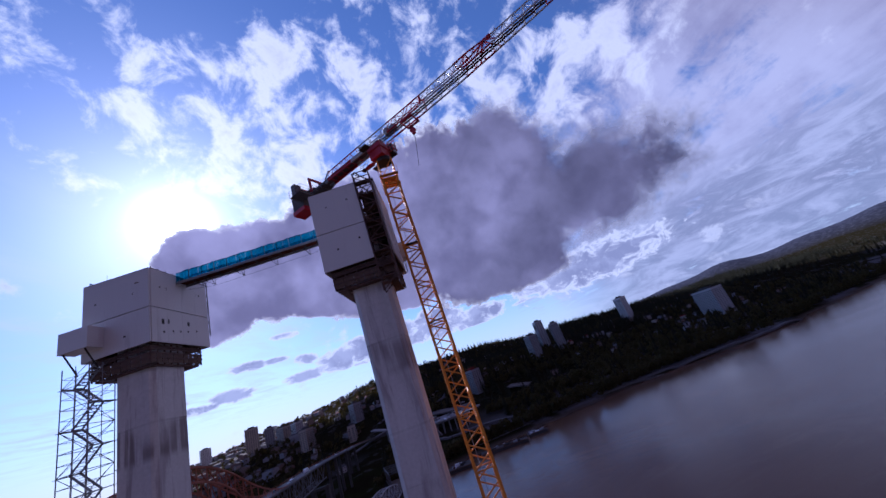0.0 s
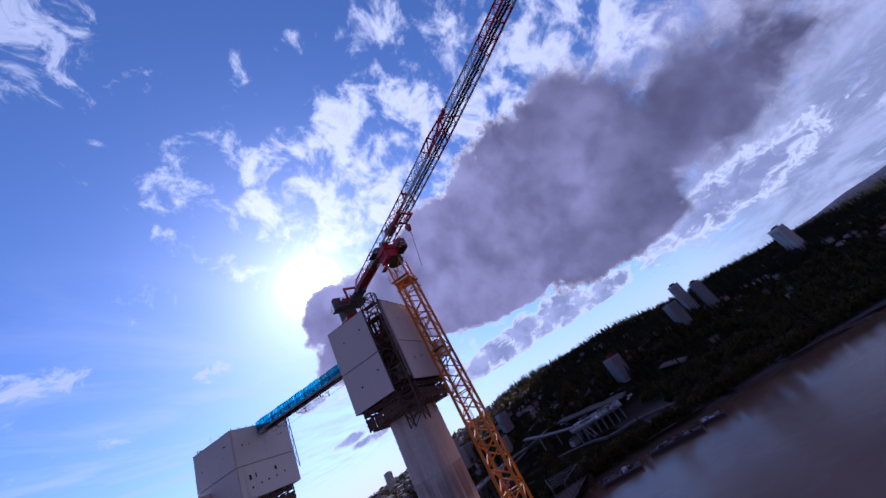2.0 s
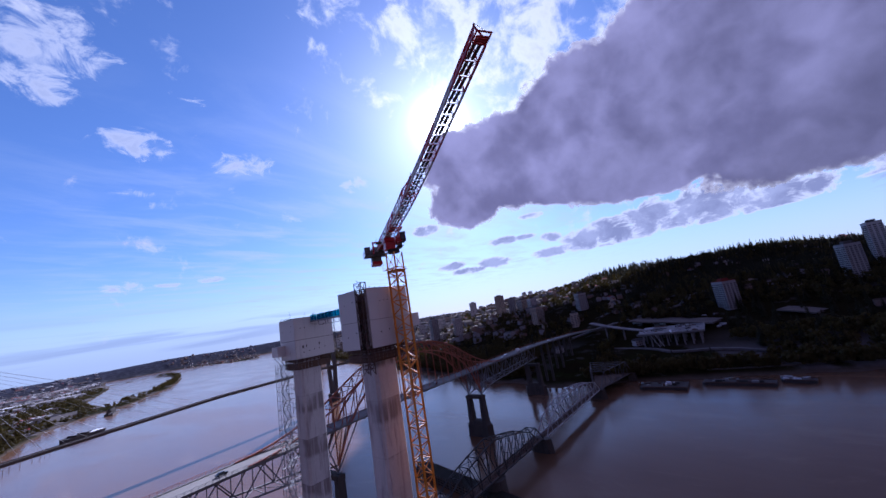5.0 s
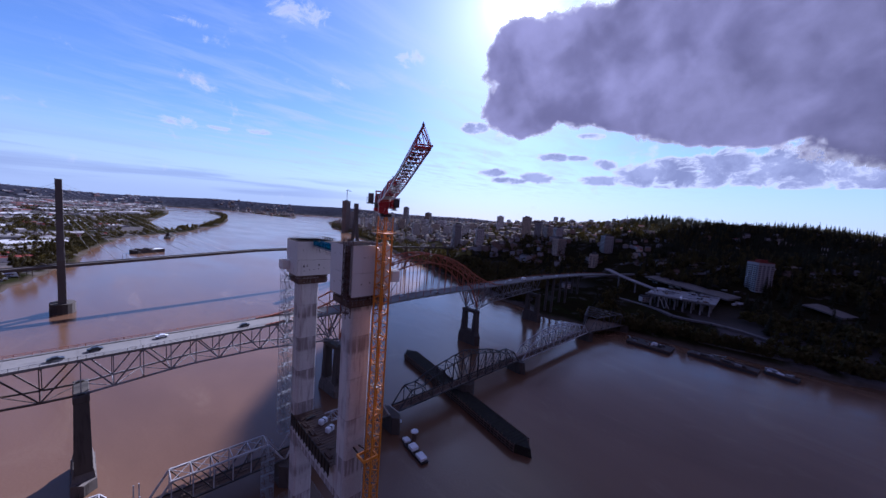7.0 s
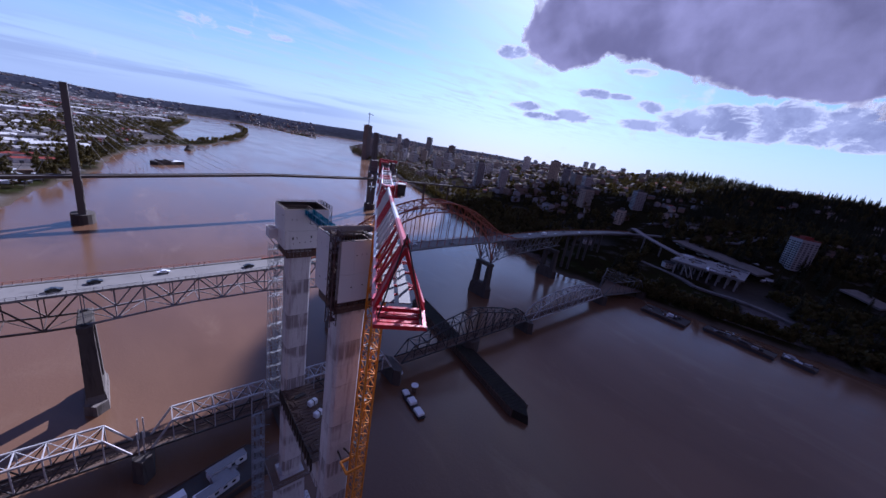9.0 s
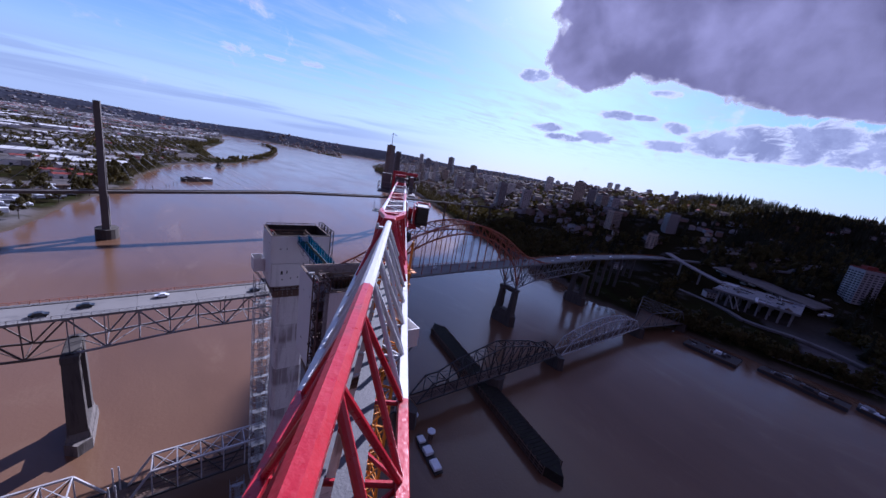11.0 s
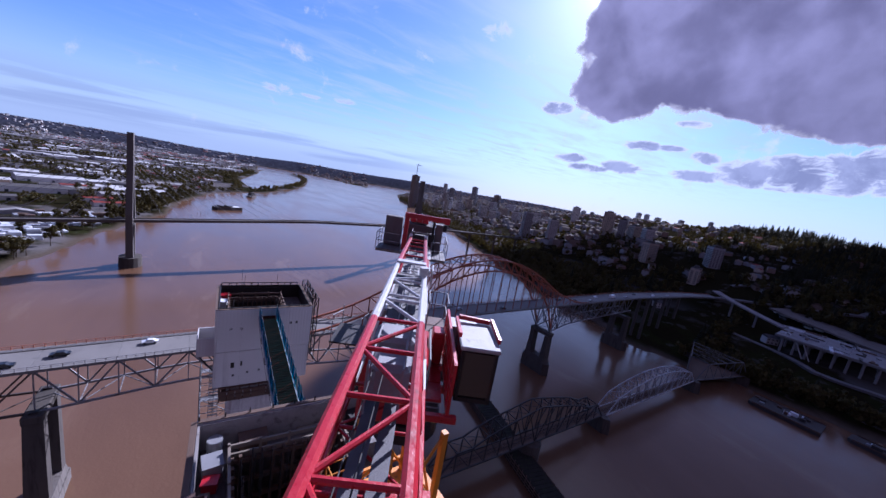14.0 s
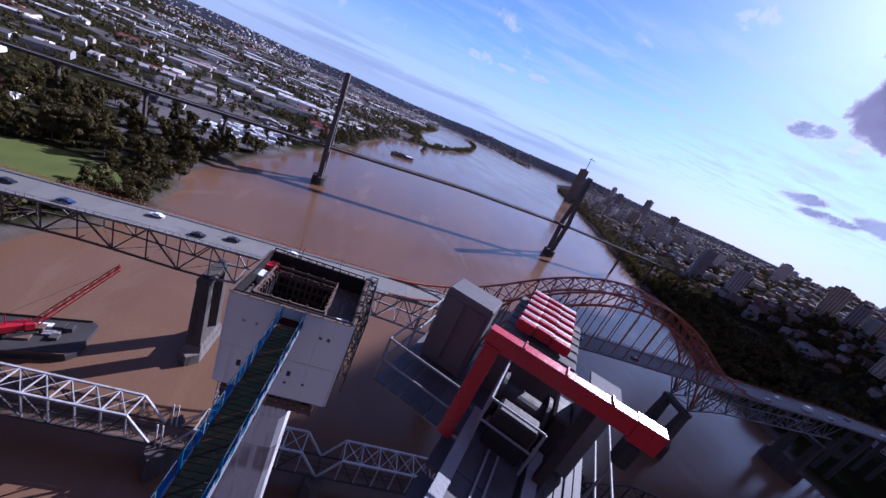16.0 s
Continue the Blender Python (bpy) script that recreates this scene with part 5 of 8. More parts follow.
def cab(parent):
    # operator's cab beside the turntable, on the side of the far bank
    x0, x1, y0, y1, z0, z1 = -1.28, .42, -2.88, -1.84, 114.15, 115.72
    bm = bmesh.new()
    add_box(bm, x0, x1, y0, y1, z0, z0 + .12)
    for x in (x0 + .06, x1 - .06):
        for y in (y0 + .06, y1 - .06):
            bar_into(bm, (x, y, z0), (x, y, z1), .12)
    add_box(bm, x1 - .1, x1, y0, y1, z0, z1)
    part("cab_frame", bm, dark_steel, parent)
    for key, b in {"front": (x0 - .01, x0 + .02, y0 + .1, y1 - .1, z0 + .2, z1 - .05), "side": (x0 + .1, x1 - .1, y0 - .01, y0 + .02, z0 + .2, z1 - .05), "inner": (x0 + .1, x1 - .1, y1 - .02, y1 + .01, z0 + .9, z1 - .05)}.items():
        part("cab_window", box_bm(*b), glass_dark, parent, "dark tinted cab window")
    bm = bmesh.new()
    add_box(bm, x0 - .05, x1 + .05, y0 - .05, y1 + .05, z1, z1 + .12, bevel=.03)
    part("cab_roof", bm, cab_roof_grey, parent, "pale cab roof")
    bm = bmesh.new()
    for a, b in (((x0 + .4, y0 - .06), (x1 + .1, y0 - .06)), ((x1 + .1, y0), (x1 + .1, y1)), ((x1 + .1, y1 + .06), (x0 + .4, y1 + .06))):
        bar_into(bm, (*a, z1 + .2), (*b, z1 + .26), .09, .14)
    part("cab_roof_rim", bm, crane_red, parent, "red rim round the cab roof")
    # red decks, cabinets and ladders between the mast head and the cab
    for x in np.linspace(-1.4, 3.0, 6):
        part("cab_walkway", box_bm(x, x + .84, -1.5, -.95, 114.1, 114.18), crane_red, parent)
    part("cab_walkway", box_bm(.5, 2.9, -2.7, -1.52, 113.6, 113.68), rust_steel, parent)
    part("deck_plate", box_bm(1.2, 2.2, -1.48, -.98, 114.3, 114.34), ballast_grey, parent, "grey deck plate")
    guard_rail(parent, [(-1.4, -1.0), (.6, -1.0)], 114.2, 1.15, galv)
    guard_rail(parent, [(3.2, -.95), (4.6, -.95), (4.6, -1.75), (3.2, -1.75)], 114.2, 1.2, galv)
    part("deck_plate", box_bm(2.4, 4.6, -1.75, -.95, 114.12, 114.2), rust_steel, parent)
    guard_rail(parent, [(.6, -2.7), (2.9, -2.7), (2.9, -1.6)], 113.68, 1.2, galv)
    part("control_cabinet", box_bm(.5, 1.1, -1.5, -1.1, 114.2, 115.3, bevel=.04), crane_red, parent, "red control cabinet")
    part("control_cabinet", box_bm(.55, 1.25, -2.5, -1.7, 113.7, 115.55, bevel=.04), galv, parent, "grey control cabinet")
    part("cabinet_roof", box_bm(.5, 1.3, -2.56, -1.64, 115.554, 115.62), galv, parent)
    for k in range(7):
        member("rung", (-1.5 + .2 * k, -1.45, 114.0 + .02 * k), (-1.5 + .2 * k, -1.0, 114.0 + .02 * k), .04, .04, galv, parent, "tube")
    part("side_panel", box_bm(.3, 1.8, 1.2, 2.2, 114.55, 114.6), dark_steel, parent, "dark sheet platform")
    for y in (1.25, 2.15):
        member("side_rail", (.3, y, 115.5), (1.8, y, 115.1), .03, .03, galv, parent, "tube")
        for x in (.3, 1.8):
            member("side_rail", (x, y, 114.6), (x, y, 115.3), .03, .03, galv, parent, "tube")
    # upright red frame with square openings between the turntable and the cab
    for z in (114.25, 114.95, 115.6):
        member("frame_rail", (-2.0, -1.62, z), (1.9, -1.62, z), .09, .12, crane_red, parent)
    for x in np.linspace(-2.0, 1.9, 9):
        member("frame_post", (x, -1.62, 114.2), (x, -1.62, 115.65), .09, .09, crane_red, parent)
    for x in (-1.9, -.6, .7):
        member("cab_bracket", (x, -1.0, 114.0), (x, -1.9, 114.0), .16, .2, crane_red, parent)


cab(jib)


def trolley(parent):
    s = 6.2
    bm = bmesh.new()
    for y in (-.95, .95):
        add_box(bm, -s - 1, -s + 1, y - .1, y + .1, 114.85, 115.1)
    for x in (-s - .9, -s + .9):
        add_box(bm, x - .1, x + .1, -1, 1, 114.8, 115.0)
    part("trolley", bm, crane_red, parent)
    for y in (-.35, .35):
        member("hoist_rope", (-s + .3 * y, y, 114.9), (-s, y * .5, 113.6), .04, .04, dark_steel, parent, "tube")
    bm = bmesh.new()
    bmesh.ops.create_cone(bm, cap_ends=True, segments=16, radius1=.42, radius2=.42, depth=.35, matrix=pose(-s, 0, 113.4, 90))
    add_box(bm, -s - .25, -s + .25, -.22, .22, 112.8, 113.3, bevel=.05)
    part("hook_block", bm, crane_red, parent, "red hook block")
    member("hook", (-s, 0, 112.8), (-s + .1, 0, 112.0), .1, .1, dark_steel, parent, "tube")
    member("sling", (-s + .1, 0, 112.0), (-s + .8, .4, 107.8), .06, .06, dark_steel, parent, "tube")


trolley(jib)


# ---- the old road bridge: deck trusses, a through arch, concrete piers ----
RB_Y0, RB_Y1, RB_Z = 103.6, 117.0, 51.5
road_bridge = thing("arch_bridge", "steel road bridge with orange arch and grey trusses", "bridge")


def road_z(x):
    return RB_Z + np.interp(x, (-400, -60, 130, 330, 470, 640), (-12, -0.6, 1.0, -2.0, -9.0, -22.0))


def deck_slab(x0, x1, step_x=18.0):
    n = max(1, round((x1 - x0) / step_x))
    for i in range(n):
        a, b = lerp(x0, x1, i / n), lerp(x0, x1, (i + 1) / n) - .06
        bm = bmesh.new()
        za, zb = road_z(a), road_z(b)
        lo = [(RB_Y0 - .6, -.6), (RB_Y1 + .6, -.6), (RB_Y1 + .6, .25), (RB_Y1 - .9, .25), (RB_Y1 - .9, 0), (RB_Y0 + .5, 0), (RB_Y0 + .5, .25), (RB_Y0 - .6, .25)]
        va = [bm.verts.new((a, y, za + z)) for y, z in lo]
        vb = [bm.verts.new((b, y, zb + z)) for y, z in lo]
        bm.faces.new(va)
        bm.faces.new(vb[::-1])
        for k in range(len(lo)):
            bm.faces.new((va[k], vb[k], vb[(k + 1) % len(lo)], va[(k + 1) % len(lo)]))
        part("deck_slab", bm, asphalt, road_bridge)
        for y, mat in ((RB_Y0 - .5, truss_grey), (RB_Y1 + .5, arch_orange)):
            member("railing", (a, y, za + 1.35), (b, y, zb + 1.35), .12, .12, mat, road_bridge)
            member("railing", (a, y, za + .8), (b, y, zb + .8), .08, .08, mat, road_bridge)
            bm = POSTS[mat.name]
            for k in range(8):
                x = lerp(a, b, k / 8)
                bar_into(bm, (x, y, road_z(x) + .2), (x, y, road_z(x) + 1.4), .14)
        for k in range(2):
            x = lerp(a, b, k / 2)
            member("floor_beam", (x, RB_Y0, road_z(x) - .9), (x, RB_Y1, road_z(x) - .9), .4, .9, truss_grey, road_bridge, "ibeam")


POSTS = {truss_grey.name: bmesh.new(), arch_orange.name: bmesh.new()}
deck_slab(-330, 640)
for mat in (truss_grey, arch_orange):
    tagged(part("railing_post", POSTS[mat.name], mat, road_bridge), kind="stuff")


truss_brown = surf("rusty_bridge_paint", (0.075, 0.055, 0.05), .75, .1, var=.3, scale=.15, fine=2.0, stain=(0.11, 0.065, 0.045), amount=.4)


def deck_truss(x0, x1, n, depth, mat):
    """A Warren truss with posts under each edge of the deck, and its bottom bracing."""
    xs = [lerp(x0, x1, i / n) for i in range(n + 1)]
    for y in (RB_Y0 + 1.0, RB_Y1 - 1.0):
        for i, (a, b) in enumerate(zip(xs, xs[1:])):
            ta, tb, ba, bb = road_z(a) - .9, road_z(b) - .9, road_z(a) - depth(a), road_z(b) - depth(b)
            member("top_chord", (a, y, ta), (b, y, tb), .55, .7, mat, road_bridge)
            member("bottom_chord", (a, y, ba), (b, y, bb), .55, .7, mat, road_bridge)
            if i % 2:
                member("diagonal", (a, y, ba), (b, y, tb), .4, .45, mat, road_bridge, "ibeam")
            else:
                member("diagonal", (a, y, ta), (b, y, bb), .4, .45, mat, road_bridge, "ibeam")
            member("truss_post", (a, y, ba), (a, y, ta), .3, .35, mat, road_bridge, "ibeam")
    for i, (a, b) in enumerate(zip(xs, xs[1:])):
        ya, yb = (RB_Y0 + 1, RB_Y1 - 1) if i % 2 else (RB_Y1 - 1, RB_Y0 + 1)
        member("lateral", (a, ya, road_z(a) - depth(a)), (b, yb, road_z(b) - depth(b)), .25, .25, mat, road_bridge)
        member("lateral", (a, RB_Y0 + 1, road_z(a) - depth(a)), (a, RB_Y1 - 1, road_z(a) - depth(a)), .3, .3, mat, road_bridge)


deck_truss(-320, -42, 28, lambda x: 12.5 + 1.5 * math.cos((x + 42) / 93 * 2 * math.pi), truss_brown)
deck_truss(-42, 64, 12, lambda x: np.interp(x, (-42, -10, 20, 64), (14, 11.5, 12.0, 17.0)), truss_grey)
deck_truss(201, 322, 14, lambda x: np.interp(x, (201, 222, 322), (20, 15.5, 12.0)), truss_grey)


def arch(x0, x1, crown):
    """Two braced ribs that rise through the deck, with hangers, and tails that sweep down to the deck outside the piers."""
    mid, half = (x0 + x1) / 2, (x1 - x0) / 2
    tail = 42.0
    low = lambda x: road_z(x) + (crown - 6.5) * (1 - ((x - mid) / half) ** 2) - 17 * ((x - mid) / half) ** 6 if abs(x - mid) <= half else road_z(x) - 17
    def high(x):
        d = abs(x - mid)
        if d < half * .8:
            return road_z(x) + crown - (crown - 13.5) * (d / (half * .8)) ** 2 * .85
        t = (d - half * .8) / (half * .2 + tail)
        e = road_z(x) + crown - (crown - 13.5) * .85
        return lerp(e, road_z(x) + .2, 1 - (1 - min(t, 1)) ** 1.9)
    n = 18
    xs = [lerp(x0, x1, i / n) for i in range(n + 1)]
    ext_l = [x0 - tail * k / 5 for k in range(5, 0, -1)]
    ext_r = [x1 + tail * k / 5 for k in range(1, 6)]
    allx = ext_l + xs + ext_r
    for y in (RB_Y0 + .3, RB_Y1 - .3):
        for i, (a, b) in enumerate(zip(allx, allx[1:])):
            member("upper_rib", (a, y, high(a)), (b, y, high(b)), .75, .8, arch_orange, road_bridge)
        for i, (a, b) in enumerate(zip(xs, xs[1:])):
            member("lower_rib", (a, y, low(a)), (b, y, low(b)), .8, .9, arch_orange, road_bridge)
            c, d = (a, b) if i < n / 2 else (b, a)
            member("rib_diagonal", (c, y, low(c)), (d, y, high(d)), .35, .4, arch_orange, road_bridge, "ibeam")
        for x in xs:
            member("rib_post", (x, y, low(x)), (x, y, high(x)), .4, .45, arch_orange, road_bridge, "ibeam")
            if low(x) > road_z(x) + 2:
                member("hanger", (x, y, road_z(x) - .5), (x, y, low(x)), .32, .32, arch_orange, road_bridge, "ibeam")
        for x in ext_l[1:] + ext_r[:-1]:
            member("tail_post", (x, y, road_z(x) - .8), (x, y, high(x)), .35, .35, arch_orange, road_bridge, "ibeam")
        for a, b in zip(ext_l[1:] + [x0], ext_l):
            member("tail_diagonal", (a, y, road_z(a)), (b, y, high(b)), .3, .3, arch_orange, road_bridge, "ibeam")
        for a, b in zip([x1] + ext_r, ext_r):
            member("tail_diagonal", (a, y, road_z(a)), (b, y, high(b)), .3, .3, arch_orange, road_bridge, "ibeam")
    for i, x in enumerate(xs):
        if high(x) - road_z(x) > 8:
            member("cross_beam", (x, RB_Y0 + .3, high(x)), (x, RB_Y1 - .3, high(x)), .4, .45, arch_orange, road_bridge)
            if i + 1 < len(xs) and high(xs[i + 1]) - road_z(x) > 8:
                e = xs[i + 1]
                ym = (RB_Y0 + RB_Y1) / 2
                member("cross_brace", (x, RB_Y0 + .3, high(x)), (e, RB_Y1 - .3, high(e)), .25, .25, arch_orange, road_bridge)
                member("cross_brace", (x, RB_Y1 - .3, high(x)), (e, RB_Y0 + .3, high(e)), .25, .25, arch_orange, road_bridge)
    # spandrel struts over the two piers, under the deck
    for xp in (x0, x1):
        for y in (RB_Y0 + .6, RB_Y1 - .6):
            for dx_ in (-14, -7, 7, 14):
                member("pier_strut", (xp, y, road_z(xp) - 20), (xp + dx_, y, road_z(xp + dx_) - 1), .45, .5, truss_grey, road_bridge, "ibeam")


arch(64.0, 201.0, 32.0)


def road_pier(x, top, lean=0.8, half=2.6, foot=4.2):
    """A concrete portal: two battered columns on a plinth with cutwaters, joined by a cap and a low strut."""
    w = half + 1.1
    bm = bmesh.new()
    add_prism(bm, [(x - w, 100.5), (x, 97.5), (x + w, 100.5), (x + w, 120), (x, 123), (x - w, 120)], -4, foot, .95)
    foot_mat = pier_pale if foot < 6 else pier_concrete
    part("pier_plinth", bm, foot_mat, road_bridge, "stained concrete pier plinth in the water")
    bm = bmesh.new()
    add_prism(bm, [(x - w + .5, 101.4), (x + w - .5, 101.4), (x + w - .5, 119.2), (x - w + .5, 119.2)], foot, foot + 3.2, .86)
    part("pier_base", bm, foot_mat, road_bridge, "pale weathered base of the pier")
    for y in (104.0, 116.6):
        bm = bmesh.new()
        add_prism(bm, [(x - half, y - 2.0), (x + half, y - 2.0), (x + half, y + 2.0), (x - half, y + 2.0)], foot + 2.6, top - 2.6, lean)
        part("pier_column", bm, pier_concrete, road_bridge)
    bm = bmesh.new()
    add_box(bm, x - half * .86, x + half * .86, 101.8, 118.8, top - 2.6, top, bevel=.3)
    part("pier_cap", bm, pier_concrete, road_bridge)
    for y in (104.0, 116.6):
        part("bearing", box_bm(x - 1.0, x + 1.0, y - .8, y + .8, top, top + .5, bevel=.1), dark_steel, road_bridge)


pier_pale = surf("weathered_pier_foot", (0.12, 0.105, 0.098), 0.9, var=0.4, scale=0.25, fine=2.0, stain=(0.06, 0.05, 0.045), amount=0.6, streaks=True)
road_pier(-42, 37.4)
road_pier(-135, 37.2)
road_pier(64, 31.0)
road_pier(201, 31.0, .8, 3.0, 8.5)
road_pier(318, 32.0, .8, 3.0, 8.5)
for xx in (-190, -245, -300, 360, 400, 440):
    bm = bmesh.new()
    for y in (106, 114):
        add_box(bm, xx - 1.2, xx + 1.2, y - 1.2, y + 1.2, 0, float(road_z(xx)) - (11.0 if xx < 0 else 1.4), bevel=.15)
    part("approach_pier", bm, pier_concrete, road_bridge)


# ---- the low rail bridge: through trusses, a swing span over its guard pier ----
RAIL = pose(0, 62.3, 0, 0, 0, -3.6)
rail_bridge = thing("rail_bridge", "low steel rail bridge of through trusses with a dark swing span", "bridge", RAIL)
RW = 3.4


def through_truss(x0, x1, n, top, mat, base=9.5, lat=True, low=None):
    low = low or mat
    xs = [lerp(x0, x1, i / n) for i in range(n + 1)]
    for y in (-RW, RW):
        for i, (a, b) in enumerate(zip(xs, xs[1:])):
            member("bottom_chord", (a, y, base), (b, y, base), .5, .7, low, rail_bridge)
            if i == 0:
                member("end_post", (a, y, base), (b, y, top(b)), .5, .6, mat, rail_bridge)
            elif i == n - 1:
                member("end_post", (b, y, base), (a, y, top(a)), .5, .6, mat, rail_bridge)
            else:
                member("top_chord", (a, y, top(a)), (b, y, top(b)), .55, .6, mat, rail_bridge)
                c, d = (a, b) if i < n / 2 else (b, a)
                member("diagonal", (c, y, top(c)), (d, y, base), .3, .3, low, rail_bridge, "ibeam")
                if 1 < i < n - 1:
                    member("diagonal", (d, y, lerp(base, top(d), .5)), ((a + b) / 2, y, lerp(base, (top(a) + top(b)) / 2, .5)), .2, .2, low, rail_bridge)
            if 0 < i:
                member("truss_post", (a, y, base), (a, y, top(a)), .32, .36, mat, rail_bridge, "ibeam")
    if lat:
        for i in range(1, n):
            member("top_strut", (xs[i], -RW, top(xs[i])), (xs[i], RW, top(xs[i])), .3, .4, mat, rail_bridge)
            if i < n - 1:
                for s in (-1, 1):
                    member("top_lateral", (xs[i], -s * RW, top(xs[i])), (xs[i + 1], s * RW, top(xs[i + 1])), .2, .2, mat, rail_bridge)
    for i in range(n):
        a, b = xs[i], xs[i + 1]
        part("track_deck", box_bm(a, b - .04, -2.9, 2.9, base - .5, base - .1), timber, rail_bridge)
        bm = bmesh.new()
        for k in range(int((b - a) / .9)):
            add_box(bm, a + k * .9, a + k * .9 + .35, -1.6, 1.6, base - .1, base + .08)
        tagged(part("sleeper", bm, timber, rail_bridge), kind="stuff")
        for y in (-.75, .75):
            member("rail", (a, y, base + .15), (b, y, base + .15), .12, .16, rail_dark, rail_bridge)


# pale top chords and posts; low sets darker bottom chords and diagonals
through_truss(-150, -93, 9, lambda x: 18.6, rail_light, low=rail_dark)
through_truss(-88, -33, 9, lambda x: 18.6, rail_light, low=rail_dark)
through_truss(-28, 14, 7, lambda x: 18.6, rail_light, low=rail_dark)
through_truss(14.6, 66, 9, lambda x: 18.6, rail_light, low=rail_dark)
through_truss(72, 182, 14, lambda x: 18.5 + 8.0 * max(0, 1 - abs(x - 127) / 36.0) ** .8 + (1.5 if 90 < x < 164 else 0), rail_dark)
through_truss(187, 303, 12, lambda x: 13.5 + 10.5 * (1 - ((x - 245) / 60) ** 2), rail_light, 8.5)


def wye_span(far, near, top=21.5, base=8.5, n=6):
    """The last span fans out to two tracks: two trusses that spread apart, ties and a deck between them."""
    at = lambda line, f: (lerp(line[0][0], line[1][0], f), lerp(line[0][1], line[1][1], f))
    for line in (far, near):
        for i in range(n):
            a, b = at(line, i / n), at(line, (i + 1) / n)
            member("bottom_chord", (*a, base), (*b, base), .5, .7, rail_mid, rail_bridge)
            if i == 0:
                member("end_post", (*a, base), (*b, top), .5, .6, rail_mid, rail_bridge)
            elif i == n - 1:
                member("end_post", (*b, base), (*a, top), .5, .6, rail_mid, rail_bridge)
            else:
                member("top_chord", (*a, top), (*b, top), .55, .6, rail_mid, rail_bridge)
                c, d = (a, b) if i < n / 2 else (b, a)
                member("diagonal", (*c, top), (*d, base), .3, .3, rail_mid, rail_bridge, "ibeam")
            if i:
                member("truss_post", (*a, base), (*a, top), .32, .36, rail_mid, rail_bridge, "ibeam")
    for i in range(1, n):
        member("top_strut", (*at(far, i / n), top), (*at(near, i / n), top), .3, .4, rail_mid, rail_bridge)
        if i < n - 1:
            member("top_lateral", (*at(far, i / n), top), (*at(near, (i + 1) / n), top), .25, .25, rail_mid, rail_bridge)
            member("top_lateral", (*at(near, i / n), top), (*at(far, (i + 1) / n), top), .25, .25, rail_mid, rail_bridge)
    for i in range(n):
        q = [at(far, i / n), at(near, i / n), at(near, (i + 1) / n - .004), at(far, (i + 1) / n - .004)]
        bm = bmesh.new()
        add_prism(bm, [(x, y * .92) for x, y in q], base - .5, base - .1)
        part("track_deck", bm, timber, rail_bridge)
    for y0, y1 in ((-.75, -14.0), (.75, -12.5), (-.75, 21.5), (.75, 23.0)):
        member("rail", (306, y0, base + .1), (372, y1, base + .1), .12, .16, rail_dark, rail_bridge)


rail_mid = surf("sooty_grey_steel", (0.10, 0.095, 0.10), 0.7, 0.1, var=0.3, scale=0.3, fine=3.0, stain=(0.06, 0.045, 0.04), amount=0.4)
wye_span(((306, RW), (372, 25.5)), ((306, -RW), (371, -16.5)))
# gate posts on the pier between the two spans
for y in (-RW, RW):
    for x in (-31.2, -29.8):
        member("gate_post", (x, y, 8.6), (x, y, 17.6), .35, .35, rail_light, rail_bridge)
part("pier_deck", box_bm(-32.9, -28.1, -2.9, 2.9, 8.7, 9.3), timber, rail_bridge)


def rail_pier(x, w=3.0, top=8.6):
    bm = bmesh.new()
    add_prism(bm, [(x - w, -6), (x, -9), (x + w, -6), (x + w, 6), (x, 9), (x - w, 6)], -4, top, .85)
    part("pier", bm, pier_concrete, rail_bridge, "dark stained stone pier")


for yy in (-15.5, 24.5):
    bm = bmesh.new()
    add_prism(bm, [(368, yy - 4), (374, yy - 4), (374, yy + 4), (368, yy + 4)], -2, 8.0, .9)
    part("abutment", bm, pier_concrete, rail_bridge, "stained concrete abutment")
for xx in (-150, -90.5, -30.5, 14.3, 69, 184.5, 304.5):
    rail_pier(xx)
bm = bmesh.new()
bmesh.ops.create_cone(bm, cap_ends=True, segments=20, radius1=6.5, radius2=6, depth=12, matrix=pose(127, 0, 2.6))
part("pivot_pier", bm, pier_concrete, rail_bridge, "round pivot pier under the swing span")

plank_dark = surf("tarred_planking", (0.02, 0.018, 0.016), 0.9, var=0.4, scale=0.3, fine=3.0, spec=0.15, stain=(0.03, 0.036, 0.018), amount=0.4)

# the long dark timber guard pier that shields the open swing span
fender = thing("guard_pier", "long dark timber guard pier lying along the river", "pier", pose(121.5, 59.5, 0, 0, 0, -14))
bm = bmesh.new()
outline = [(-5.2, -60), (0, -68), (5.2, -60), (5.2, 60), (0, 68), (-5.2, 60)]
add_prism(bm, outline, -3, 4.2, .97)
part("timber_body", bm, plank_dark, fender)
for s in (-1, 1):
    for k in range(42):
        yy = -60 + k * 2.9
        member("timber_post", (s * 5.35, yy, -3), (s * 5.2, yy, 5.0), .45, .45, timber, fender, "tube")
    for z in (1.2, 2.6, 4.0):
        member("waler", (s * 5.45, -60, z), (s * 5.45, 60, z), .3, .4, timber, fender)
bm = bmesh.new()
for k in range(60):
    add_box(bm, -4.6, 4.6, -60 + k * 2, -58.3 + k * 2, 4.2, 4.35)
tagged(part("planking", bm, plank_dark, fender), "weathered dark deck planking", kind="stuff")


# ---- the cable-stayed transit bridge downstream ----
sky_bridge = thing("transit_bridge", "slim cable-stayed transit bridge with two tall concrete towers", "bridge")
SK = [(-520, 352), (-350, 356), (-200, 366), (-52, 384), (115, 408), (281, 430), (420, 446), (560, 452)]


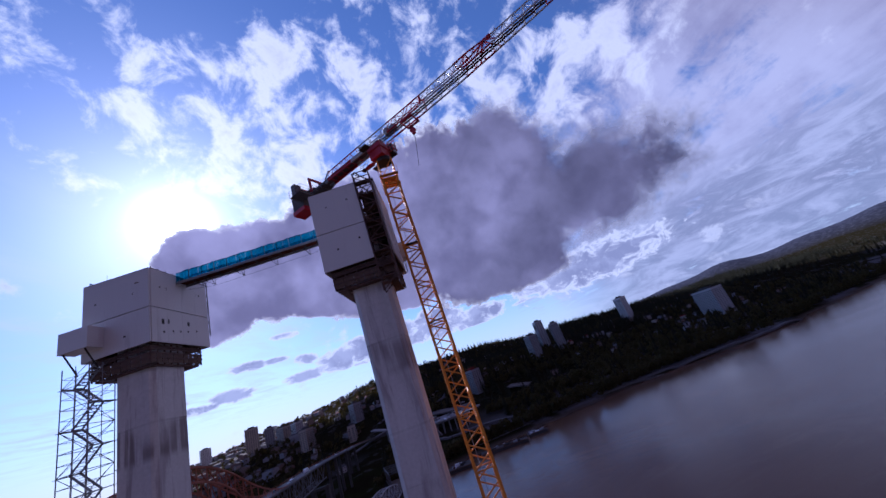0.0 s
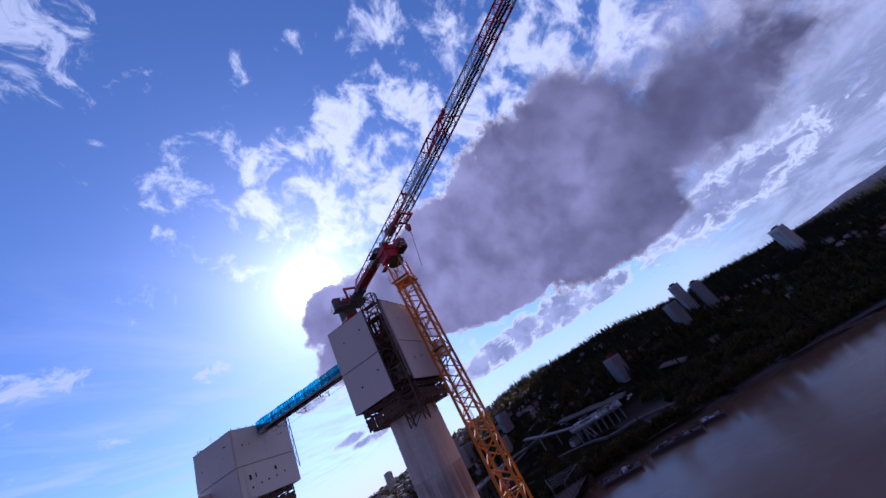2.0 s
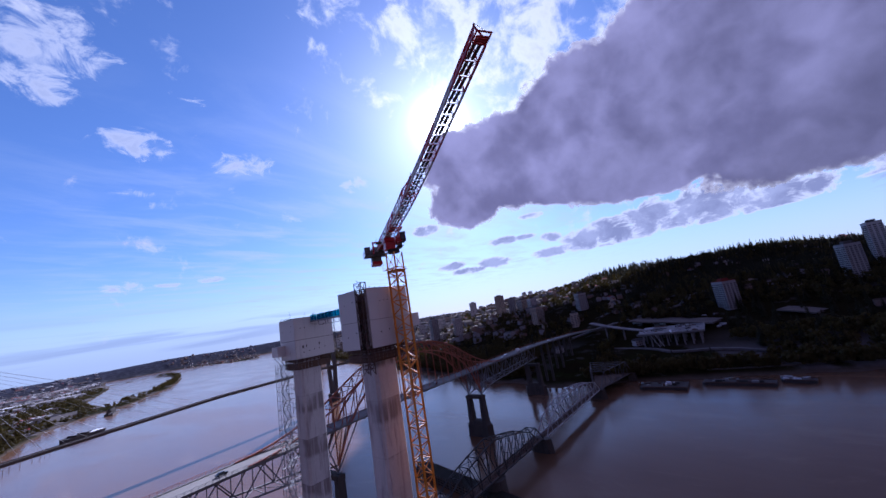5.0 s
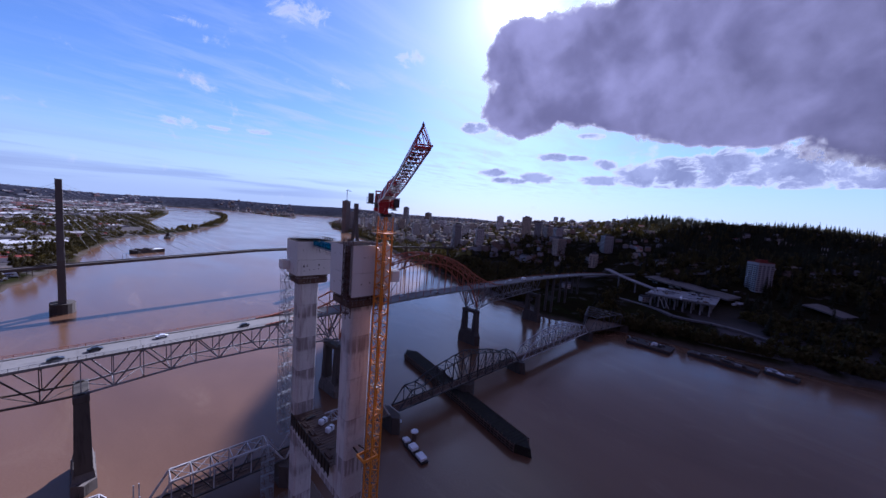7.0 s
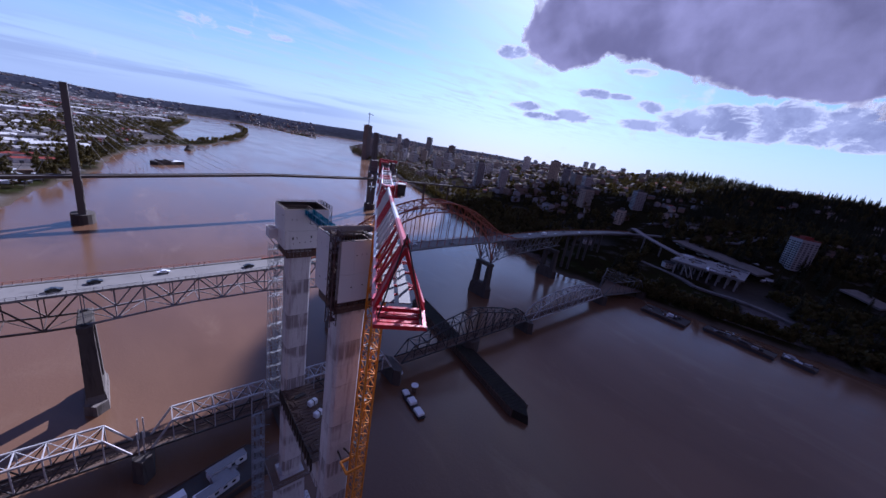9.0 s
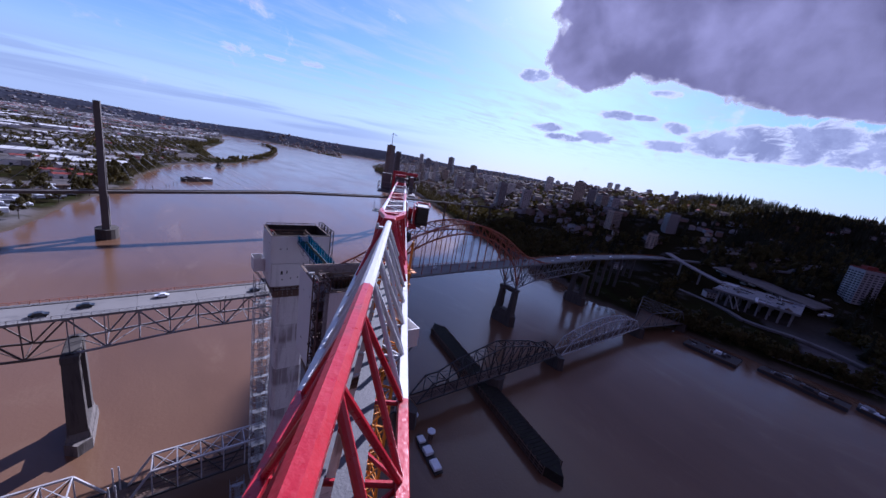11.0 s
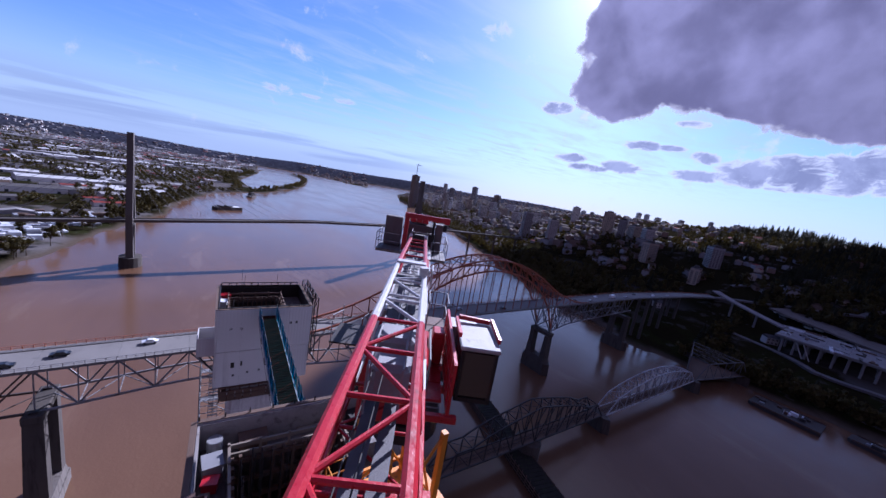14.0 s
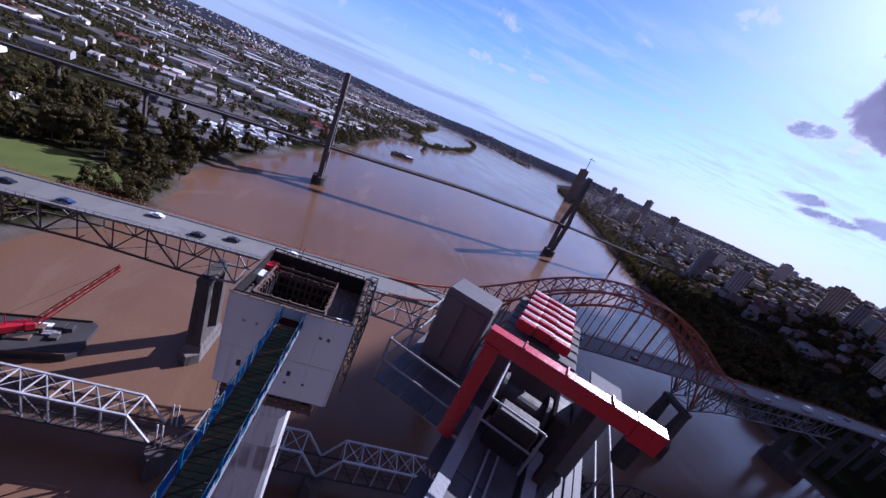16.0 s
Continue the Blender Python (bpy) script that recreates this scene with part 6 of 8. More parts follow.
def sk_pt(x, z=0.0):
    return (x, float(np.interp(x, [p[0] for p in SK], [p[1] for p in SK])), z)


def sk_z(x):
    return float(np.interp(x, (-520, -300, -52, 115, 281, 560), (24, 32, 43, 50, 50, 40)))


n = 44
for i in range(n):
    a, b = lerp(-520, 560, i / n), lerp(-520, 560, (i + 1) / n)
    pa, pb = sk_pt(a, sk_z(a)), sk_pt(b, sk_z(b))
    bm = bmesh.new()
    lo = [(-4.8, 0), (-3.6, -1.8), (3.6, -1.8), (4.8, 0), (4.8, 1.0), (4.5, 1.0), (4.5, .2), (-4.5, .2), (-4.5, 1.0), (-4.8, 1.0)]
    va = [bm.verts.new((pa[0], pa[1] + y, pa[2] + z)) for y, z in lo]
    vb = [bm.verts.new((pb[0] - .05, pb[1] + y, pb[2] + z)) for y, z in lo]
    bm.faces.new(va)
    bm.faces.new(vb[::-1])
    for k in range(len(lo)):
        bm.faces.new((va[k], vb[k], vb[(k + 1) % len(lo)], va[(k + 1) % len(lo)]))
    part("deck_segment", bm, sky_concrete, sky_bridge)


def sky_tower(x, top):
    _, y, _ = sk_pt(x)
    bm = bmesh.new()
    add_prism(bm, [(x + 8.5 * math.cos(k * math.pi / 8), y + 11 * math.sin(k * math.pi / 8)) for k in range(16)], -4, 9, .97)
    part("tower_base", bm, pier_concrete, sky_bridge, "round concrete tower base in the water")
    zd, zj = sk_z(x), 88.0
    for s in (-1, 1):
        for (ya, za), (yb, zb), wa, wb in (((s * 5.0, 9), (s * 8.5, zd + 6), 4.6, 4.2), ((s * 8.5, zd + 6), (s * 2.4, zj), 4.2, 3.8), ((s * 2.4, zj), (s * 2.0, top), 3.8, 3.8)):
            bm = bmesh.new()
            v0 = [bm.verts.new((x + dx_ * wa / 2 * 1.15, y + ya + dy_ * wa / 2, za)) for dx_, dy_ in ((-1, -1), (1, -1), (1, 1), (-1, 1))]
            v1 = [bm.verts.new((x + dx_ * wb / 2 * 1.15, y + yb + dy_ * wb / 2, zb)) for dx_, dy_ in ((-1, -1), (1, -1), (1, 1), (-1, 1))]
            bm.faces.new(v0[::-1])
            bm.faces.new(v1)
            for k in range(4):
                bm.faces.new((v0[k], v0[(k + 1) % 4], v1[(k + 1) % 4], v1[k]))
            part("tower_leg", bm, sky_concrete, sky_bridge)
    bm = bmesh.new()
    add_box(bm, x - 2.2, x + 2.2, y - 9.2, y + 9.2, zd - 5.5, zd - 2.2, bevel=.2)
    part("tower_crossbeam", bm, sky_concrete, sky_bridge)
    bm = bmesh.new()
    add_box(bm, x - 2.0, x + 2.0, y - 2.0, y + 2.0, zj, top - .4, bevel=.15)
    part("tower_infill", bm, sky_concrete, sky_bridge)
    for side in (-1, 1):
        for k in range(11):
            reach = 24 + k * 12.5
            e = x + side * reach
            p = sk_pt(e, sk_z(e) + .6)
            for s in (-1, 1):
                member("stay_cable", (x, y + s * 1.5, top - 3 - (10 - k) * 2.4), (p[0], p[1] + s * 4.4, p[2]), .15, .15, galv, sky_bridge, "tube")


sky_tower(-52, 120.5)
sky_tower(281, 123.0)
for xx in (-150, -215, -280, -345, -410, -475, 410, 480, 545):
    bm = bmesh.new()
    x_, y_, z_ = sk_pt(xx, sk_z(xx) - 1.8)
    add_prism(bm, [(x_ + 1.5 * math.cos(k * math.pi / 4), y_ + 2.2 * math.sin(k * math.pi / 4)) for k in range(8)], max(0, float(land_height(xx, y_)) - 2), z_ - 2.5)
    add_prism(bm, [(x_ - 1.6, y_ - 2.4), (x_ + 1.6, y_ - 2.4), (x_ + 1.6, y_ + 2.4), (x_ - 1.6, y_ + 2.4)], z_ - 2.5, z_, 1.5)
    part("approach_pier", bm, pier_concrete, sky_bridge)


# ---- buildings ----
wall_tints = [surf("render_wall_%s" % k, c, 0.85, var=0.12, scale=0.08, fine=1.0, stain=tuple(v * .75 for v in c), amount=0.2, spec=0.15) for k, c in
              (("pale", (0.44, 0.42, 0.42)), ("beige", (0.36, 0.30, 0.26)), ("grey", (0.26, 0.25, 0.265)), ("white", (0.60, 0.58, 0.58)), ("brown", (0.19, 0.135, 0.115)))]
roof_tints = [surf("roof_%s" % k, c, 0.9, var=0.2, scale=0.15, fine=1.5, spec=0.06) for k, c in
              (("grey", (0.09, 0.085, 0.09)), ("light", (0.26, 0.25, 0.26)), ("red", (0.17, 0.04, 0.035)), ("brown", (0.07, 0.05, 0.042)), ("white", (0.44, 0.44, 0.46)))]
window_glass = surf("window_glass", (0.035, 0.042, 0.055), 0.15, var=0.3, scale=0.2, fine=1.0, bump=0.0, spec=0.6)
slab_white = surf("balcony_slab", (0.36, 0.35, 0.35), 0.8, var=0.15, scale=0.3, fine=2.0)
roof_red = roof_tints[2]


def tower_block(x, y, w, d, h, yaw, wall, slabs=True, label="", crown=None):
    """A tower of flats: wall core, window rows set into each storey, balcony slabs, plant room on the roof."""
    z = float(land_height(x, y)) - 2
    p = thing("apartment_tower", label or "tall block of flats with rows of windows", "building", pose(x, y, z, 0, 0, yaw), "towers of the town")
    h += 2
    bm = bmesh.new()
    add_box(bm, -w / 2, w / 2, -d / 2, d / 2, 0, h, bevel=.3)
    part("wall", bm, wall, p)
    n = max(3, round(h / 3.1))
    k = max(3, round(w / 5.0))
    kd = max(2, round(d / 5.0))
    bm = bmesh.new()
    for i in range(k):
        a = lerp(-w / 2, w / 2, (i + .18) / k)
        for s in (-1, 1):
            y0, y1 = sorted((s * d / 2 - s * .3, s * (d / 2 + .12)))
            add_box(bm, a, a + w / k * .64, y0, y1, .9, 2.35)
    for i in range(kd):
        a = lerp(-d / 2, d / 2, (i + .2) / kd)
        for s in (-1, 1):
            x0, x1 = sorted((s * w / 2 - s * .3, s * (w / 2 + .12)))
            add_box(bm, x0, x1, a, a + d / kd * .6, .9, 2.35)
    def stacked(name, unit_bm, mat, count):
        unit_v = [v.co.copy() for v in unit_bm.verts]
        unit_bm.verts.index_update()
        unit_f = [[v.index for v in f.verts] for f in unit_bm.faces]
        unit_bm.free()
        V, Fc = [], []
        for i in range(count):
            b_ = len(V)
            dz_ = 1.5 + i * (h - 2) / n
            V += [(v.x, v.y, v.z + dz_) for v in unit_v]
            Fc += [[b_ + j for j in f] for f in unit_f]
        me = bpy.data.meshes.new(name)
        me.from_pydata(V, [], Fc)
        me.materials.append(mat)
        ob = new(name, me)
        ob.parent = p
        tagged(ob, kind="stuff")

    stacked("glazing", bm, window_glass, n - 1)
    bm = bmesh.new()
    for s in (-1, 1):
        for c in range(2):
            a = -w * .36 + c * w * .45
            y0, y1 = sorted((s * d / 2, s * (d / 2 + 1.3)))
            add_box(bm, a, a + w * .27, y0, y1, 2.75, 2.95)
            add_box(bm, a, a + w * .27, y1 - .1 if s > 0 else y0, y1 if s > 0 else y0 + .1, 2.95, 3.75)
    if slabs:
        stacked("balcony", bm, slab_white, n - 2)
    else:
        bm.free()
    bm = bmesh.new()
    add_box(bm, -w / 2 - .2, w / 2 + .2, -d / 2 - .2, d / 2 + .2, h, h + .8)
    add_box(bm, -w * .22, w * .18, -d * .25, d * .25, h + .8, h + 4.2, bevel=.2)
    part("roof", bm, crown or roof_tints[0], p)
    return p


W = wall_tints
DOWNTOWN = [(828, 1366, 30, 150), (885, 1400, 24, 92), (1490, 2031, 34, 115), (1440, 1880, 40, 92), (1482, 1838, 28, 76), (1187, 1349, 30, 108), (1083, 1252, 34, 54), (883, 933, 34, 56), (1354, 1345, 34, 80), (1065, 995, 44, 36)]
for i, (x, y, w, h) in enumerate(DOWNTOWN):
    tower_block(x, y, w, w * .8, h, 20 + 13 * (i % 4), W[(4, 2, 0, 2, 0, 2, 1, 0, 4, 1)[i]], i not in (0,), ("unfinished concrete tower with bare floors" if i == 0 else ""))
RIVERSIDE = [(732, 587, 28, 69), (747, 513, 30, 51), (1252, 781, 40, 59), (955, 482, 42, 60), (910, 416, 28, 46), (895, 377, 30, 37), (857, 330, 26, 38), (722, 160, 25, 34), (624, -80, 27, 40)]
for i, (x, y, w, h) in enumerate(RIVERSIDE):
    tower_block(x, y, w, w * .7, h, 55 - 9 * (i % 5), W[(2, 0, 3, 1, 2, 1, 0, 2, 2)[i]], True, "", roof_red if i == 8 else None)
UPSTREAM = [(722, -236, 30, 48), (780, -282, 28, 66), (733, -300, 30, 58), (868, -551, 30, 64), (629, -590, 56, 52), (690, 250, 26, 36), (629, 152, 20, 24)]
for i, (x, y, w, h) in enumerate(UPSTREAM):
    tower_block(x, y, w, w * (.6 if i != 4 else .45), h, 8 - 11 * (i % 3), W[(2, 0, 2, 3, 0, 1, 1)[i]])
# skyline far back on the ridge
rc = random.Random(21)
for i in range(26):
    a = radians(lerp(1, 32, i / 25) + rc.uniform(-.8, .8))
    r = rc.uniform(3300, 4000)
    w = rc.uniform(26, 48)
    tower_block(r * math.cos(a), r * math.sin(a), w, w * .8, rc.uniform(45, 112), rc.uniform(0, 90), W[rc.choice((0, 0, 2, 3))], False, "far tower on the skyline")
# pale mid-rise blocks along the waterfront and up the slope behind
rm = random.Random(64)
for i in range(40):
    y = rm.uniform(560, 1900)
    x = float(north_shore(y)) + 70 + rm.random() ** 1.4 * 520
    w = rm.uniform(18, 36)
    tower_block(x, y, w, w * rm.uniform(.5, .8), rm.uniform(14, 46) * (1 + .5 * (y > 1100)), rm.choice((20, 24, 110)) + rm.uniform(-6, 6), W[rm.choice((0, 0, 1, 3, 3, 2))], False, "pale mid-rise block of flats on the waterfront slope")

# construction crane on the unfinished tower
site_crane = thing("site_crane", "thin tower crane over the unfinished tower", "crane", pose(838, 1380, 0))
member("mast", (0, 0, 0), (0, 0, 205), 2, 2, galv, site_crane)
member("jib", (-12, -6, 198), (32, 16, 198), 1.4, 1.6, galv, site_crane)
member("tie", (0, 0, 205), (24, 12, 199), .5, .5, galv, site_crane)


def shed(x, y, w, d, h, yaw, wall, roof, label, group):
    z = float(land_height(x, y)) - .5
    p = thing("warehouse", label, "building", pose(x, y, z, 0, 0, yaw), group)
    bm = bmesh.new()
    add_box(bm, -w / 2, w / 2, -d / 2, d / 2, 0, h)
    part("wall", bm, wall, p)
    bm = bmesh.new()
    r = min(w, d) * .06 + .3
    v = [bm.verts.new(q) for q in ((-w / 2 - .3, -d / 2 - .3, h), (w / 2 + .3, -d / 2 - .3, h), (w / 2 + .3, d / 2 + .3, h), (-w / 2 - .3, d / 2 + .3, h), (-w / 2 - .3, 0, h + r), (w / 2 + .3, 0, h + r))]
    for f in ((0, 1, 5, 4), (2, 3, 4, 5), (0, 4, 3), (1, 2, 5), (3, 2, 1, 0)):
        bm.faces.new([v[i] for i in f])
    part("roof", bm, roof, p)
    for k in range(3):
        xx = -w / 2 + w * (k + .5) / 3
        part("loading_door", box_bm(xx - 2, xx + 2, -d / 2 - .08, -d / 2 + .05, .4, min(4.2, h - .6)), window_glass, p)
    return p


def clear_of_water(x, y, m=14.0):
    return x - north_shore(y) > m or (south_shore(y) - x > m and lagoon(x, y) < -m)


def flats_edge(y):
    """Where the firm ground of the southern flats ends, behind the spit and its backwater."""
    return float(min(south_shore(y), np.interp(y, (1160, 1300, 1753, 2549, 3140), (100, 130, 150, 320, 400))))


rs = random.Random(5)
# long warehouses and yards on the flats
for x, y, w, d, h, k in ((-108, 706, 46, 20, 7, 2), (-128, 745, 40, 22, 7, 2), (-104, 812, 74, 40, 8, 1), (-96, 884, 84, 44, 9, 4), (-150, 905, 60, 34, 8, 4), (-86, 968, 60, 30, 8, 1), (-215, 800, 80, 36, 9, 0), (-230, 960, 90, 46, 9, 4), (-60, 2330, 210, 46, 11, 4), (140, 2300, 170, 40, 11, 1), (-230, 1800, 160, 50, 10, 4)):
    shed(x, y, w, d, h, 22, W[3], roof_tints[k], "long low warehouse with a shallow pitched roof", "warehouses on the flats")
for i in range(110):
    y = rs.uniform(620, 2600) if i < 95 else rs.uniform(150, 500)
    x = flats_edge(y) - 130 - rs.random() ** 1.2 * (1000 if y > 500 else 420)
    if -260 < x < 20 and y < 330 or (abs(y - np.interp(x, [q[0] for q in SK], [q[1] for q in SK])) < 35):
        continue
    shed(x, y, (20 if y < 700 else 30) + (28 if y < 700 else 80) * rs.random() ** 1.8, 14 + 26 * rs.random(), 5 + 4 * rs.random(), rs.choice((22, 22, 22, -68)) + rs.uniform(-3, 3), W[rs.choice((0, 1, 2, 3, 3))],
         roof_tints[rs.choice((0, 1, 1, 4, 4, 4, 2))], "low warehouse with a shallow pitched roof", "warehouses on the flats")
# red shipping containers stacked on the quay
for i in range(26):
    up = 2.6 * (i % 3 == 1)
    box = part("shipping_container", box_bm(-6.1, 6.1, -1.25, 1.25, -up, 2.6, bevel=.08), roof_red if i % 4 else W[1])
    box.matrix_basis = pose(-88 + (i % 5) * 14.5 + rs.uniform(-.4, .4), 1050 + (i // 5) * 11, 3 + up, 0, 0, 20)
    tagged(box, "weathered red shipping container stacked on the quay", "container", "containers on the quay")


def house_meshes(k):
    q = random.Random(k)
    w, d, h = q.uniform(9, 15), q.uniform(8, 11), q.uniform(4.5, 8)
    bm = bmesh.new()
    add_box(bm, -w / 2, w / 2, -d / 2, d / 2, -4, h)
    # mostly dark tints, which also carry the backlit shade of the north bank
    body = mesh_of("wall", bm, W[(2, 1, 4, 2, 4, 1, 2, 0, 4)[k % 9]])
    bm = bmesh.new()
    r = d * .32
    v = [bm.verts.new(p_) for p_ in ((-w / 2 - .5, -d / 2 - .5, h - .1), (w / 2 + .5, -d / 2 - .5, h - .1), (w / 2 + .5, d / 2 + .5, h - .1), (-w / 2 - .5, d / 2 + .5, h - .1), (-w / 2 - .5, 0, h + r), (w / 2 + .5, 0, h + r))]
    for f in ((0, 1, 5, 4), (2, 3, 4, 5), (0, 4, 3), (1, 2, 5), (3, 2, 1, 0)):
        bm.faces.new([v[i] for i in f])
    roof = mesh_of("roof", bm, roof_tints[(0, 3, 0, 0, 3, 0, 3)[k % 7]])
    bm = bmesh.new()
    for s in (-1, 1):
        for i in range(3):
            a = -w / 2 + w * (i + .3) / 3
            for z in ((1.0, 2.4), (h - 2.2, h - 1.0))[: 2 if h > 6 else 1]:
                y0, y1 = sorted((s * d / 2 - s * .1, s * (d / 2 + .06)))
                add_box(bm, a, a + w * .16, y0, y1, *z)
    return body, roof, mesh_of("window", bm, window_glass)


KINDS = [house_meshes(k) for k in range(9)]


def house(x, y, yaw, k):
    z = float(land_height(x, y))
    p = thing("house", "small house with a pitched roof among trees", "house", pose(x, y, z, 0, 0, yaw), "houses of the town")
    for name, me in zip(("wall", "roof", "window"), KINDS[k]):
        ob = new(name, me)
        ob.parent = p
        if name == "window":
            tagged(ob, kind="stuff")


HOUSES = []
rh = random.Random(12)
while len(HOUSES) < 130:
    y = rh.uniform(-650, 1500)
    x = float(north_shore(y)) + 110 + rh.random() ** 1.2 * 620
    if 95 < y < 125 and x < 660 or math.hypot(x - 560, y + 20) < 75:
        continue
    HOUSES.append((x, y))
    house(x, y, rh.choice((0, 90)) + 40 + rh.uniform(-8, 8), rh.randrange(9))


def far_houses():
    """The endless small roofs far back, past counting."""
    q = random.Random(77)
    V, Fc, mats = [], [], []
    count = 0
    while count < 9400:
        if count > 7400:
            a, far = radians(q.uniform(35, 112)), q.uniform(3300, 4720)
            x, y = far * math.cos(a), far * math.sin(a)
            if not clear_of_water(x, y, 40) and float(island(x, y)) < 30:
                continue
        elif count > 5200:
            y = q.uniform(250, 2600)
            x = float(north_shore(y)) + (200 if y < 900 else 60) + q.random() ** 1.2 * 1500
        elif q.random() < .5:
            y = q.uniform(-900, 4300)
            x = float(north_shore(y)) + 150 + q.random() * 2400
        else:
            y = q.uniform(300, 4300)
            x = flats_edge(y) - 60 - q.random() * 2700
        if not (-4200 < x < 4200) or math.hypot(x, y) > 4730 or (math.hypot(x, y) < 620):
            continue
        south = x < float(south_shore(y))
        deep = flats_edge(y) - x
        if south and deep < 1350 and q.random() < .25:
            continue
        w, d, h = (q.uniform(18, 80) if q.random() < .4 else q.uniform(8, 16), q.uniform(9, 30), q.uniform(3, 8)) if south and deep < 1350 and q.random() < .85 else (q.uniform(9, 16), q.uniform(8, 12), q.uniform(4, 8)) if count < 5200 or q.random() < .6 else (q.uniform(12, 26), q.uniform(10, 16), q.uniform(7, 15))
        z = float(land_height(x, y))
        turn = radians(q.choice((22, 22, 112)) + q.uniform(-5, 5)) if south and deep < 1350 else q.uniform(0, 3.1)
        c, s = math.cos(turn), math.sin(turn)
        base = len(V)
        for zz, sc in ((-5, 1), (h, 1)):
            for px, py in ((-1, -1), (1, -1), (1, 1), (-1, 1)):
                V.append((x + (px * w * c - py * d * s) / 2, y + (px * w * s + py * d * c) / 2, z + zz))
        r = min(d * .22, 2.6)
        for px in (-1, 1):
            V.append((x + px * w * c / 2, y + px * w * s / 2, z + h + r))
        b = base
        # north of the river, darker walls and roofs partly paint in backlit shade
        wall, roof = q.choice((0, 1, 2, 3) if south else (1, 2, 2, 4)), 5 + q.choice((0, 1, 0, 3, 4, 4, 1, 0, 1, 2) if south else (0, 0, 3, 3, 2, 3))
        if 5200 < count <= 7400:
            wall, roof = q.choice((2, 2, 4, 4)), 5 + q.choice((0, 3, 0, 3))
        for f in ((0, 1, 5, 4), (1, 2, 6, 5), (2, 3, 7, 6), (3, 0, 4, 7)):
            Fc.append([b + i for i in f])
            mats.append(wall)
        for f in ((4, 5, 9, 8), (6, 7, 8, 9)):
            Fc.append([b + i for i in f])
            mats.append(roof)
        for f in ((4, 8, 7), (5, 6, 9)):
            Fc.append([b + i for i in f])
            mats.append(wall)
        count += 1
    me = bpy.data.meshes.new("distant_roofs")
    me.from_pydata(V, [], Fc)
    for m in W[:5] + roof_tints:
        me.materials.append(m)
    me.polygons.foreach_set("material_index", np.array(mats, np.int32))
    return tagged(new("distant_roofs", me), "countless small distant roofs of the town and the flats", "houses", kind="stuff")


far_houses()


# ---- trees ----
def leaf_material(name, a, b):
    m = bpy.data.materials.new(name)
    m.use_nodes = True
    q = Graph(m.node_tree)
    isl = q.node("ShaderNodeNewGeometry", out="Random Per Island")
    rnd = q.node("ShaderNodeObjectInfo", out="Random")
    n = q.noise(q.node("ShaderNodeNewGeometry", out=0), 0.6, 3.0)
    f = q.math("ADD", q.math("MULTIPLY", isl, 0.55), q.math("ADD", q.math("MULTIPLY", rnd, 0.25), q.math("MULTIPLY", n, 0.3)), clamp=True)
    col = q.mix(f, rgb(*a), rgb(*b))
    bs = q.node("ShaderNodeBsdfPrincipled", {"Base Color": col, "Roughness": 0.8, "Specular IOR Level": 0.2})
    tr = q.node("ShaderNodeBsdfTranslucent", {"Color": q.mul(col, rgb(1.3, 1.2, 0.7))})
    q.add("ShaderNodeOutputMaterial", (q.node("ShaderNodeMixShader", (0.25, bs, tr)),))
    return m


leaf_broad = leaf_material("broad_leaves", (0.022, 0.019, 0.008), (0.075, 0.060, 0.020))
leaf_fir = leaf_material("conifer_needles", (0.009, 0.011, 0.006), (0.028, 0.027, 0.012))
bark = surf("bark", (0.075, 0.055, 0.042), 0.95, var=0.35, scale=1.5, fine=10.0)


def leaf_cards(q, centre, radius, n, size, V, Fc):
    """A clump of small bent leaf sprays round a point."""
    for _ in range(n):
        u = Vector((q.gauss(0, 1), q.gauss(0, 1), q.gauss(0, .8)))
        u.normalize()
        c = Vector(centre) + u * radius * (0.45 + 0.6 * q.random())
        t = u.cross(Vector((q.gauss(0, 1), q.gauss(0, 1), q.gauss(0, 1))))
        t = t.normalized() if t.length > 1e-3 else Vector((1, 0, 0))
        w = u.cross(t)
        s = size * q.uniform(.6, 1.3)
        b = len(V)
        V += [tuple(c - t * s), tuple(c + w * s * .6 + u * s * .25), tuple(c + t * s), tuple(c - w * s * .6 + u * s * .2)]
        Fc += [(b, b + 1, b + 2), (b, b + 2, b + 3)]


def broad_crown(seed, h, spread):
    q = random.Random(seed)
    V, Fc = [], []
    limbs = []
    for i in range(13):
        a, e = q.uniform(0, 6.28), q.uniform(.15, 1.0)
        r = spread * (1 - .45 * e) * q.uniform(.45, 1)
        limbs.append((r * math.cos(a), r * math.sin(a), h * (.34 + .6 * e)))
    for c in limbs:
        leaf_cards(q, c, spread * q.uniform(.3, .46), 62, h * .042, V, Fc)
    return V, Fc, limbs


